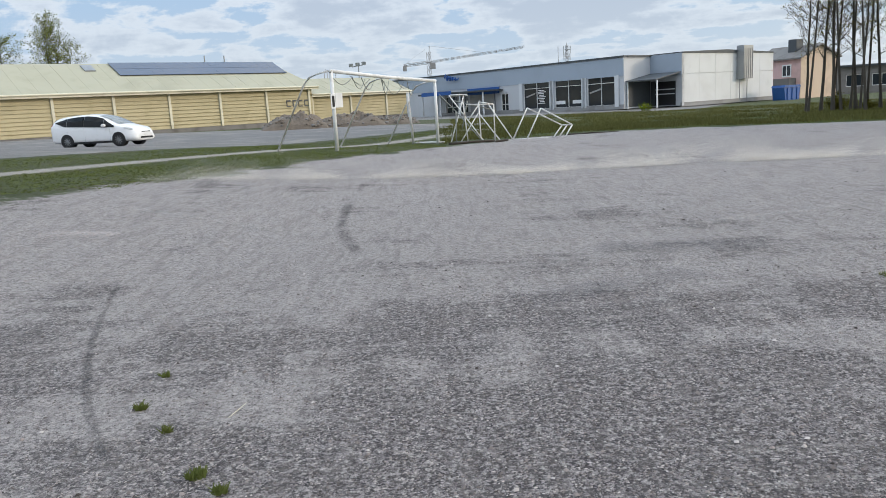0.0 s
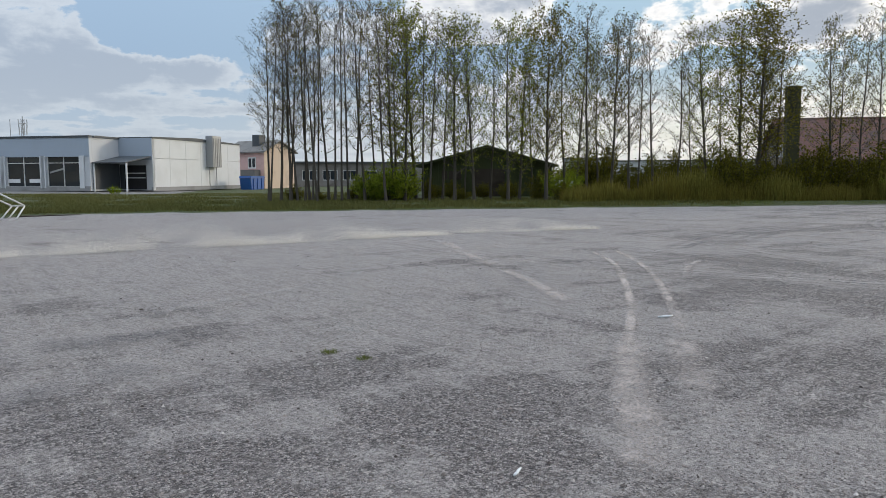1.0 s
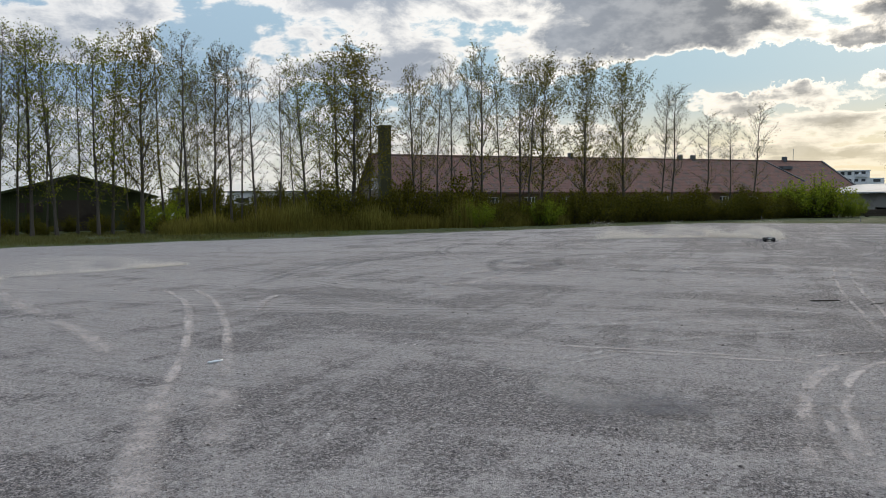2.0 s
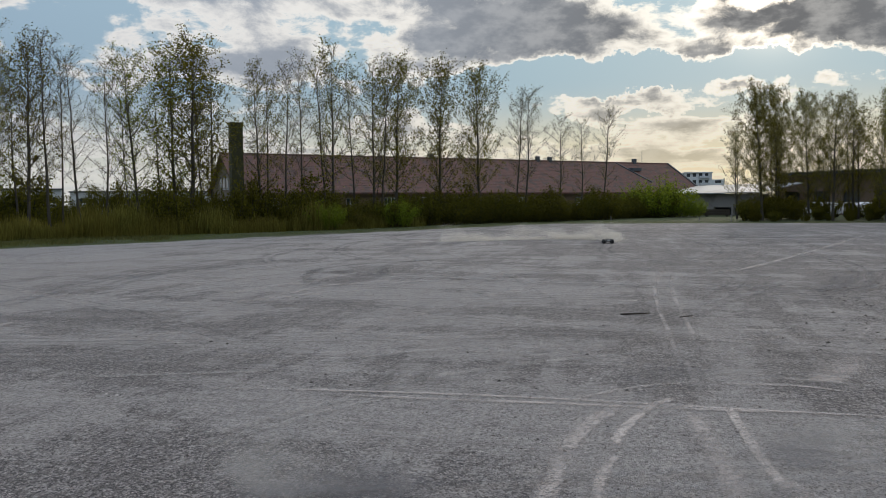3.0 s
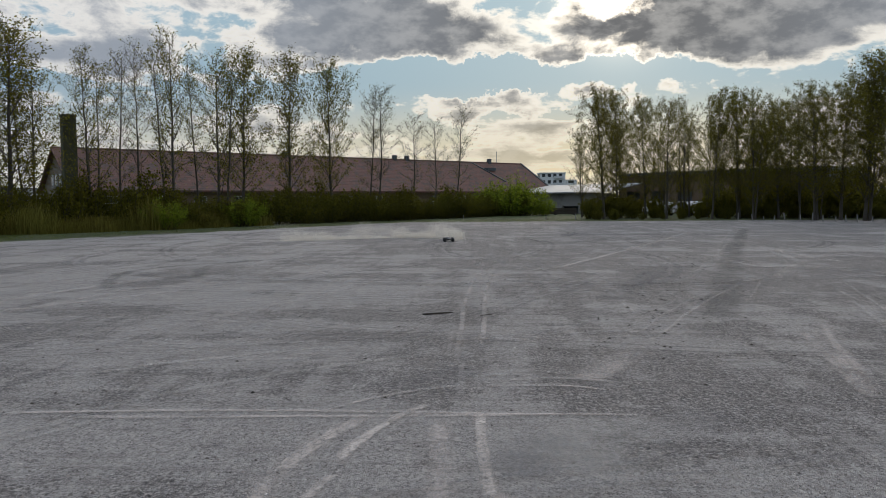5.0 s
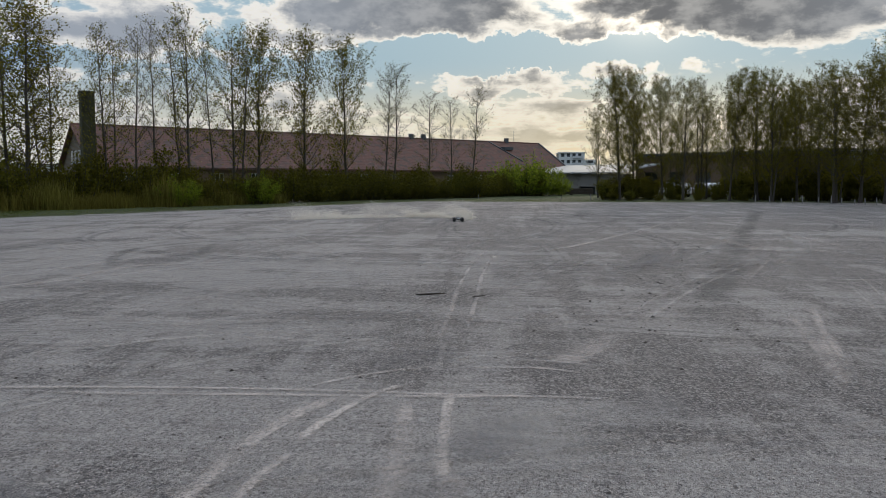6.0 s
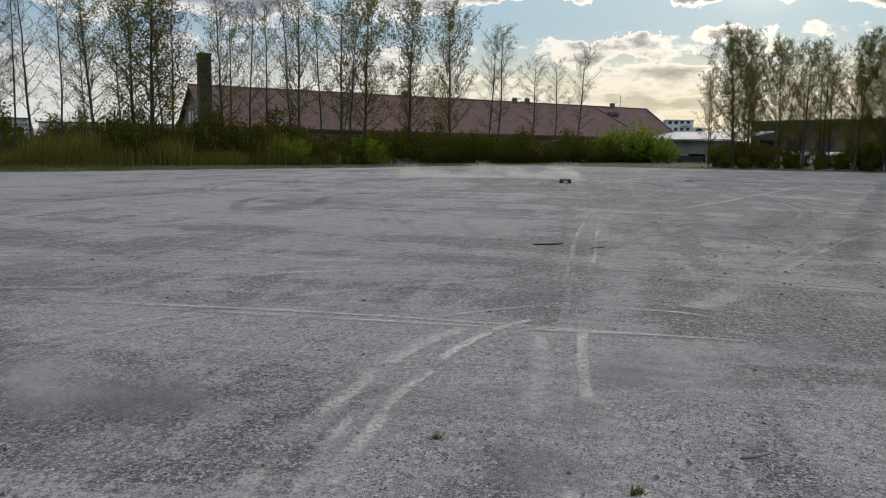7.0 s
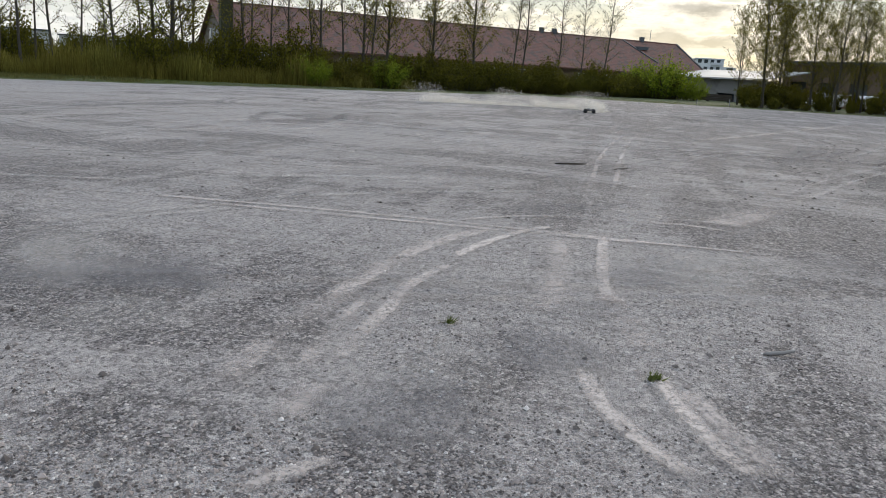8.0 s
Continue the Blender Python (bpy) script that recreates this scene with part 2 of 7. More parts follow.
def leaf(name, dark, light, through_light=0.5):
    def build(n):
        rnd = n.add("ShaderNodeNewGeometry").outputs["Random Per Island"]
        c = n.mix(rnd, dark, light)
        own = n.add("ShaderNodeObjectInfo").outputs["Random"]
        c = n.mix(n.math("MULTIPLY", own, 0.35), c, tuple(a * b for a, b in zip(dark, (1.5, 1.1, 0.9))))
        d = surface(n, c, 0.8, Specular_IOR_Level=0.08)
        t = n.add("ShaderNodeBsdfTranslucent", {}, Color=c).outputs[0]
        return n.add("ShaderNodeMixShader", {}, i0=through_light, i1=d, i2=t).outputs[0]
    return material(name, build)


def bark_build(n):
    m = n.add("ShaderNodeMapping", {}, Vector=n.obj, Scale=(6, 6, 1.2)).outputs[0]
    v = n.noise(m, 3.0, 5, 0.65)
    c = n.mix(v, (0.028, 0.024, 0.019), (0.095, 0.083, 0.066))
    c = n.mix(n.ramp(n.noise(n.obj, 1.1, 4), 0.58, 0.72), c, (0.11, 0.10, 0.088))
    return surface(n, c, 0.9, 0, v, 0.02)


def roof_tile_build(n):
    v = n.noise(n.obj, 1.2, 6, 0.65, 0.4)
    b = n.noise(n.obj, 9.0, 4, 0.6)
    c = n.mix(b, (0.095, 0.040, 0.030), (0.165, 0.077, 0.058))
    c = n.mix(n.ramp(v, 0.46, 0.62), c, (0.075, 0.050, 0.042))
    c = n.mix(n.ramp(n.noise(n.obj, 3.5, 5, 0.7), 0.55, 0.7), c, (0.20, 0.13, 0.11))
    return surface(n, c, 0.8, 0, b, 0.01)


def brick_wall_build(n):
    b = n.add("ShaderNodeTexBrick", {}, Vector=n.add("ShaderNodeMapping", {}, Vector=n.obj, Rotation=(radians(90), 0, 0)).outputs[0], Color1=(0.13, 0.085, 0.05, 1), Color2=(0.19, 0.12, 0.075, 1), Mortar=(0.22, 0.2, 0.17, 1), Scale=4.0, Mortar_Size=0.015)
    c = n.mix(n.math("MULTIPLY", n.noise(n.obj, 0.7, 5), 0.6), b.outputs[0], (0.08, 0.06, 0.04))
    return surface(n, c, 0.9, 0, b.outputs[1], -0.004)


def pile_build(n):
    v = n.noise(n.pos, 3.0, 6, 0.7)
    c = n.mix(v, (0.07, 0.058, 0.047), (0.27, 0.225, 0.185))
    return surface(n, c, 0.95, 0, v, 0.05)


M_GROUND = material("ground_gravel_and_turf", ground_build)
M_BARK = material("grey_bark", bark_build)
M_LEAF_FRESH = leaf("fresh_leaf", (0.095, 0.12, 0.011), (0.29, 0.32, 0.042))
M_LEAF_OLIVE = leaf("olive_leaf", (0.066, 0.066, 0.008), (0.225, 0.205, 0.026), 0.48)
M_LEAF_BROWN = leaf("budding_leaf", (0.070, 0.060, 0.013), (0.22, 0.185, 0.040), 0.48)
M_LEAF_SHRUB = leaf("shrub_leaf", (0.048, 0.050, 0.006), (0.155, 0.146, 0.018), 0.40)
M_LEAF_BRIGHT = leaf("bright_shrub_leaf", (0.10, 0.150, 0.010), (0.30, 0.36, 0.035))
M_STALK = paint("dark_stalk", (0.03, 0.026, 0.018), 0.95)
M_REED = leaf("dry_reed", (0.095, 0.09, 0.018), (0.32, 0.29, 0.07))
M_WEED = leaf("rough_weed", (0.075, 0.085, 0.026), (0.17, 0.165, 0.060), 0.4)
M_GRASS = leaf("verge_grass", (0.085, 0.115, 0.032), (0.17, 0.20, 0.065), 0.4)
M_TILE = material("red_roof_tiles", roof_tile_build)
M_BRICK = material("brown_brick", brick_wall_build)
M_PILE = material("rubble", pile_build)
M_WHITE = paint("white_metal_paint", (0.78, 0.78, 0.77), 0.45, grain=18, wear=0.2, big=1.4)
M_PANEL = paint("pale_grey_cladding", (0.55, 0.57, 0.60), 0.5, wear=0.08, big=0.25)
M_PANEL_WHITE = paint("white_cladding", (0.66, 0.68, 0.70), 0.5, wear=0.08, big=0.3)
M_GREY_SHEET = paint("grey_roof_sheet", (0.30, 0.31, 0.32), 0.6, wear=0.2, big=0.5)
M_FASCIA = paint("blue_grey_fascia", (0.36, 0.42, 0.50), 0.5, wear=0.06, big=0.3)
M_TRIM_DARK = paint("dark_roof_trim", (0.06, 0.07, 0.08), 0.5)
M_PLINTH = paint("concrete_plinth", (0.30, 0.30, 0.30), 0.85, wear=0.25)
M_BLUE = paint("blue_sign_paint", (0.02, 0.10, 0.34), 0.45, wear=0.08)
M_GLASS = glass("shop_glass")
M_CREAM = paint("cream_timber_cladding", (0.48, 0.415, 0.255), 0.7, grain=12, wear=0.12, big=0.7)
M_CREAM_POST = paint("cream_post_paint", (0.70, 0.66, 0.52), 0.6, wear=0.15)
M_ROOF_SHEET = paint("grey_green_roof_sheet", (0.41, 0.395, 0.29), 0.6, wear=0.10, big=0.4)
M_SOLAR = paint("solar_panel_glass", (0.06, 0.085, 0.14), 0.12, wear=0.05)
M_PINK = paint("pink_render", (0.70, 0.47, 0.44), 0.85, wear=0.15)
M_PEACH = paint("peach_render", (0.72, 0.56, 0.43), 0.85, wear=0.15)
M_DARK_GREEN = paint("dark_green_boards", (0.040, 0.052, 0.013), 0.8, wear=0.3)
M_MOSS = paint("mossy_brick_chimney", (0.04, 0.04, 0.014), 0.9, grain=14, wear=0.4)
M_CONCRETE = paint("weathered_concrete", (0.22, 0.21, 0.20), 0.9, wear=0.3)
M_STEEL = paint("galvanised_steel", (0.35, 0.36, 0.37), 0.45, 0.6)
M_CRANE = paint("crane_steel", (0.30, 0.29, 0.29), 0.6)
M_RUST = paint("chipped_white_steel", (0.74, 0.73, 0.70), 0.6, grain=8, wear=0.32, stain=(0.35, 0.22, 0.14), big=3.0)
M_SOIL_DARK = paint("dark_rotten_wood", (0.05, 0.04, 0.03), 0.9, wear=0.4)
M_TYRE = paint("black_rubber", (0.014, 0.014, 0.015), 0.75, grain=60)
M_CAR = material("white_car_paint", lambda n: surface(n, n.mix(n.ramp(n.noise(n.obj, 3, 4), 0.5, 0.8), (0.80, 0.80, 0.81), (0.72, 0.71, 0.69)), 0.22, 0.0, None, 0.01, Coat_Weight=0.6))
# pale base colour paints in the sky mirrored by the windscreen
M_WINDSCREEN = glass("sky_toned_windscreen", (0.34, 0.37, 0.39), 0.03)
M_CAR_GLASS = glass("car_glass", (0.012, 0.014, 0.017), 0.03)
M_RIM = paint("alloy_rim", (0.26, 0.265, 0.27), 0.35, 0.8)
M_BLACK = paint("black_plastic", (0.010, 0.010, 0.012), 0.6, grain=40)
M_RED = paint("red_plastic", (0.35, 0.02, 0.02), 0.3)
M_LAMP = paint("clear_lamp", (0.62, 0.64, 0.66), 0.12)
M_SIGN = paint("sign_white", (0.74, 0.75, 0.76), 0.5)
M_NET = paint("grey_net_cord", (0.22, 0.23, 0.21), 0.9)


# ---- building blocks ----
def bm_box(bm, c, s, m=None, bevel=0.0):
    """A box of size s round c, bevelled if asked, moved by m."""
    r = bmesh.ops.create_cube(bm, size=1.0, matrix=(m or Matrix()) @ Matrix.Translation(c) @ Matrix.Diagonal((*s, 1)))
    if bevel:
        es = list({e for v in r["verts"] for e in v.link_edges})
        bmesh.ops.bevel(bm, geom=es, offset=bevel, segments=2, affect="EDGES")
    return bm


def bm_tube(bm, pts, radii, sides=8, cap=True):
    """A round bar through pts, with a radius at each."""
    rings, pts = [], [Vector(p) for p in pts]
    for i, p in enumerate(pts):
        d = (pts[min(i + 1, len(pts) - 1)] - pts[max(i - 1, 0)]).normalized()
        side = d.orthogonal().normalized()
        other = d.cross(side)
        r = radii[i] if isinstance(radii, (list, tuple)) else radii
        rings.append([bm.verts.new(p + (side * math.cos(a) + other * math.sin(a)) * r) for a in (2 * math.pi * k / sides for k in range(sides))])
    for a, b in zip(rings, rings[1:]):
        # meet each vertex with the nearest of the next ring, so the tube does not twist
        off = min(range(sides), key=lambda o: (a[0].co - b[o].co).length)
        for k in range(sides):
            bm.faces.new((a[k], a[(k + 1) % sides], b[(k + 1 + off) % sides], b[(k + off) % sides]))
    if cap:
        bm.faces.new(rings[0][::-1])
        bm.faces.new(rings[-1])
    return bm


def bm_prism(bm, outline, y0, y1):
    """An outline in x, z pushed from y0 to y1."""
    a = [bm.verts.new((x, y0, z)) for x, z in outline]
    b = [bm.verts.new((x, y1, z)) for x, z in outline]
    k = len(a)
    bm.faces.new(a)
    bm.faces.new(b[::-1])
    for i in range(k):
        bm.faces.new((a[(i + 1) % k], a[i], b[i], b[(i + 1) % k]))
    return bm


def link(name, bm, mat, smooth=False):
    bmesh.ops.recalc_face_normals(bm, faces=bm.faces)
    me = bpy.data.meshes.new(name)
    bm.to_mesh(me)
    bm.free()
    if smooth:
        me.shade_smooth()
    me.materials.append(mat)
    return new(name, me)


def thing(name, m, label, category, group="", kind=""):
    ob = new(name)
    ob.empty_display_size = 0.2
    ob.matrix_basis = m
    return tagged(ob, label, category, group, kind)


def part(name, bm, mat, parent, label="", smooth=False):
    ob = link(name, bm, mat, smooth)
    ob.parent = parent
    if label:
        ob["label"] = label
    return ob


def box_part(name, c, s, mat, parent, label="", bevel=0.0):
    return part(name, bm_box(bmesh.new(), c, s, None, bevel), mat, parent, label)


def polar(az, d, z=None):
    x, y = -math.sin(radians(az)) * d, math.cos(radians(az)) * d
    return Vector((x, y, gz(x, y) if z is None else z))


def polar2(az, d, z=None):
    """The same, counted from the place where the camera comes to rest."""
    p = polar(az, d, 0) + Vector((3.3, -1.5, 0))
    p.z = gz(p.x, p.y) if z is None else z
    return p


def frame_at(p, along):
    """A pose at p whose x axis runs along the given plan direction."""
    return pose(p[0], p[1], p[2], 0, 0, math.degrees(math.atan2(along[1], along[0])))


# ---- ground ----
W_O, W_V, W_U = (-2.4, 23.2), (0.49, 0.872), (-0.872, 0.49)
FIELD = [(-25.3, -21.6), (-4.95, 14.5), (-1.2, 22.6), (2.0, 31.0), (6.0, 32.3), (10.0, 31.2), (60.5, 4.0), (61.5, -30), (54, -70), (-27, -70)]


def smooth01(x):
    x = min(max(x, 0.0), 1.0)
    return x * x * (3 - 2 * x)


def west(x, y):
    x, y = x - W_O[0], y - W_O[1]
    return x * W_U[0] + y * W_U[1], x * W_V[0] + y * W_V[1]


def gz(x, y):
    """Height of the ground."""
    u, v = west(x, y)
    lip = min(max(0.25 - 0.022 * v, 0.0), 0.5) - 0.13 * math.exp(-(((v - 6.5) / 4.5) ** 2))
    rise = 0.030 * min(max(u, 0), 14.5) + 0.012 * min(max(u - 14.5, 0), 40)
    z = lip * smooth01((u + 8) / 8) + rise * (1 - 0.6 * smooth01((v - 10) / 45))
    return z + 0.02 * noise.noise((x * 0.11, y * 0.11, 0)) * min(1, math.hypot(x, y) / 15)


def field_distance(x, y):
    """Metres inside (+) or outside (-) the gravel field."""
    best, inside = 1e9, False
    for (ax, ay), (bx, by) in zip(FIELD, FIELD[1:] + FIELD[:1]):
        dx, dy = bx - ax, by - ay
        k = min(max(((x - ax) * dx + (y - ay) * dy) / (dx * dx + dy * dy), 0), 1)
        best = min(best, math.hypot(x - ax - k * dx, y - ay - k * dy))
        if (ay > y) != (by > y) and x < ax + (y - ay) / dy * dx:
            inside = not inside
    return best if inside else -best


def make_ground():
    rings = [0.0]
    r = 0.6
    while r < 3500:
        rings.append(r)
        r *= 1.035 if 18 < r < 90 else 1.09
    n = 360
    verts, faces = [(0, 0, gz(0, 0))], []
    for r in rings[1:]:
        for k in range(n):
            a = 2 * math.pi * k / n
            x, y = r * math.cos(a), r * math.sin(a)
            verts.append((x, y, gz(x, y) if r < 250 else gz(x * 250 / r, y * 250 / r)))
    for k in range(n):
        faces.append((0, 1 + k, 1 + (k + 1) % n))
    for i in range(len(rings) - 2):
        a, b = 1 + i * n, 1 + (i + 1) * n
        for k in range(n):
            faces.append((a + k, b + k, b + (k + 1) % n, a + (k + 1) % n))
    me = bpy.data.meshes.new("ground")
    me.from_pydata(verts, [], faces)
    me.shade_smooth()
    me.materials.append(M_GROUND)
    field, road, path = (me.attributes.new(k, "FLOAT", "POINT").data for k in ("field", "road", "path"))
    for i, (x, y, z) in enumerate(verts):
        u, v = west(x, y)
        field[i].value = max(-20, min(20, field_distance(x, y)))
        path[i].value = max(0.0, 1 - abs(u - 3.6 - 0.05 * v) / 1.5) * (v < 20)
        lot = smooth01((u - 8.5 + 0.10 * v) / 1.5) * smooth01((60 - u) / 4) * smooth01((30 - v) / 6)
        front = smooth01((v - 46) / 2) * smooth01((90 - v) / 6) * smooth01((u + 2) / 2) * smooth01((45 - u) / 4)
        road[i].value = max(lot, front)
    tagged(new("ground", me), "dusty grey gravel field bordered by a grass verge", "ground", kind="structure")


make_ground()


# ---- buildings ----
def wall_with_openings(bm, length, height, thick, holes, y=0.0, x0=0.0, z0=0.0):
    """A wall along x from x0, its outer face at y, thick towards +y, with rectangular holes (x0, x1, z0, z1)."""
    xs = sorted({x0, x0 + length, *(h[0] for h in holes), *(h[1] for h in holes)})
    zs = sorted({z0, z0 + height, *(h[2] for h in holes), *(h[3] for h in holes)})
    for a, b in zip(xs, xs[1:]):
        run = None
        for c, d in zip(zs, zs[1:]):
            mx, mz = (a + b) / 2, (c + d) / 2
            if any(h[0] < mx < h[1] and h[2] < mz < h[3] for h in holes):
                if run:
                    bm_box(bm, ((a + b) / 2, y + thick / 2, (run[0] + run[1]) / 2), (b - a, thick, run[1] - run[0]))
                run = None
            else:
                run = (run[0], d) if run else (c, d)
        if run:
            bm_box(bm, ((a + b) / 2, y + thick / 2, (run[0] + run[1]) / 2), (b - a, thick, run[1] - run[0]))
    bmesh.ops.remove_doubles(bm, verts=bm.verts, dist=0.0005)
    return bm


def window_part(parent, x0, x1, z0, z1, y, bars=(), rails=(), mat=None, name="window", t=0.07):
    """A framed window set into a wall whose outer face lies at y."""
    bm = bmesh.new()
    for a, b in ((x0, x0 + t), (x1 - t, x1)):
        bm_box(bm, ((a + b) / 2, y + 0.08, (z0 + z1) / 2), (t, 0.1, z1 - z0))
    for a, b in ((z0, z0 + t), (z1 - t, z1)):
        bm_box(bm, ((x0 + x1) / 2, y + 0.08, (a + b) / 2), (x1 - x0 - 2 * t, 0.1, t))
    for x in bars:
        bm_box(bm, (x, y + 0.08, (z0 + z1) / 2), (t * 0.8, 0.09, z1 - z0 - 2 * t))
    for z in rails:
        bm_box(bm, ((x0 + x1) / 2, y + 0.08, z), (x1 - x0 - 2 * t, 0.085, t))
    w = part(name, bm, mat or M_WHITE, parent)
    part("pane", bm_box(bmesh.new(), ((x0 + x1) / 2, y + 0.13, (z0 + z1) / 2), (x1 - x0, 0.02, z1 - z0)), M_GLASS, w)
    return w


def make_warehouse():
    """Long cream boarded store; x runs along its front, y into it."""
    base = polar(28.05, 68.2)
    along = (math.cos(radians(42)), math.sin(radians(42)))
    z0 = 1.12
    b = thing("warehouse", frame_at((base.x, base.y, z0), along), "long cream timber-clad warehouse with a grey-green metal roof", "warehouse")
    # a first wing, and a lower one at its end
    for name, xa, xb, h, dy, ridge_h, depth in (("wall", -16.0, 26.4, 3.05, 0.0, 5.85, 11.0), ("wall", 26.42, 39.2, 2.3, 0.5, 4.1, 9.0)):
        part(name, bm_box(bmesh.new(), ((xa + xb) / 2, dy + depth / 2, h / 2 - 0.6), (xb - xa, depth - 0.1, h + 1.2)), M_CREAM, b)
        rows = int(h / 0.285)
        for k in range(rows):
            z = -0.2 + k * (h + 0.08) / rows
            bm = bmesh.new()
            bm_prism(bm, [(0, 0), (-0.085, 0), (-0.02, 0.25), (0, 0.25)], 0, xb - xa)
            bm.transform(Matrix.Translation((xb, dy + 0.05, z)) @ pose(0, 0, 0, 0, 0, 90))
            part("plank", bm, M_CREAM, b)
        box_part("plinth", ((xa + xb) / 2, dy + 0.0, -0.78), (xb - xa, 0.14, 1.1), M_CONCRETE, b)
        x = -12.4 if xa < 0 else xa + 0.25
        while x < xb:
            box_part("post", (x, dy - 0.06, h / 2 - 0.12), (0.22, 0.14, h + 0.24), M_CREAM_POST, b, bevel=0.01)
            x += 4.8
        # roof with a hip at the right end
        over, mid = 0.5, dy + depth / 2
        hip = xb - 1.4 if xa < 0 else xb + 0.6
        verts = [(xa, dy - over, h), (xb + 0.5, dy - over, h), (xb + 0.5, dy + depth + over, h), (xa, dy + depth + over, h), (xa, mid, ridge_h), (hip, mid, ridge_h)]
        bm = bmesh.new()
        vs = [bm.verts.new(v) for v in verts]
        for f in ((0, 1, 5, 4), (1, 2, 5), (2, 3, 4, 5), (0, 4, 3), (3, 2, 1, 0)):
            bm.faces.new([vs[i] for i in f])
        roof = part("roof", bm, M_ROOF_SHEET, b)
        box_part("fascia", ((xa + xb + 0.5) / 2, dy - over - 0.03, h - 0.1), (xb - xa + 0.5, 0.06, 0.32), M_CREAM_POST, b)
        part("gutter", bm_tube(bmesh.new(), [(xa, dy - over - 0.14, h - 0.02), (xb + 0.5, dy - over - 0.14, h - 0.02)], 0.08, 8), M_CREAM_POST, b)
        # standing seams of the sheet roof
        k = (ridge_h - h) / (mid - dy + over)
        x = xa + 0.3
        while x < hip:
            bm = bmesh.new()
            bm_tube(bm, [(x, dy - over, h + 0.006), (x, mid, ridge_h + 0.006)], 0.009, 4)
            part("seam", bm, M_ROOF_SHEET, roof)
            x += 1.3
        if xa < 0:
            # solar panels in two rows below the ridge
            n = Vector((0, -k, 1)).normalized()
            tilt = math.degrees(math.atan(k))
            for i in range(16):
                for j in range(2):
                    y = mid - 0.72 - j * 1.375
                    z = h + k * (y - dy + over)
                    bm = bm_box(bmesh.new(), (0, 0, 0.09), (1.042, 1.48, 0.05), None, 0.006)
                    bm.transform(pose(9.2 + i * 1.045, y, z, tilt, 0, 0))
                    part("solar_panel", bm, M_SOLAR, roof)
            part("hatch", bm_box(bmesh.new(), (0, 0, 0.05), (0.9, 1.3, 0.12), pose(6.6, 4.4, h + k * 4.9, math.degrees(math.atan(k)), 0, 0)), M_STEEL, roof)
            for x in (18.2, 20.3):
                part("vent_pipe", bm_tube(bmesh.new(), [(x, mid + 0.4, ridge_h - 0.3), (x, mid + 0.4, ridge_h + 0.75)], 0.06, 8), M_STEEL, roof)
        else:
            for x in (31.5, 32.6):
                part("ladder_hoop", bm_tube(bmesh.new(), [(x, mid, ridge_h - 0.2), (x, mid, ridge_h + 0.7), (x + 0.2, mid, ridge_h + 0.95), (x + 0.4, mid, ridge_h + 0.7), (x + 0.4, mid, ridge_h - 0.2)], 0.035, 6), M_STEEL, roof)
    # sprayed lettering, unreadable
    for i, (x, w) in enumerate(((23.6, 0.5), (24.3, 0.45), (24.95, 0.5), (25.7, 0.6))):
        box_part("graffiti_bar", (x, -0.05, 1.75), (w, 0.02, 0.14), M_TRIM_DARK, b, "dark sprayed graffiti stroke")
        box_part("graffiti_bar", (x - w / 2 + 0.05, -0.05, 1.5), (0.1, 0.02, 0.55), M_TRIM_DARK, b, "dark sprayed graffiti stroke")
        box_part("graffiti_bar", (x, -0.05, 1.2), (w * 0.9, 0.02, 0.1), M_TRIM_DARK, b, "dark sprayed graffiti stroke")


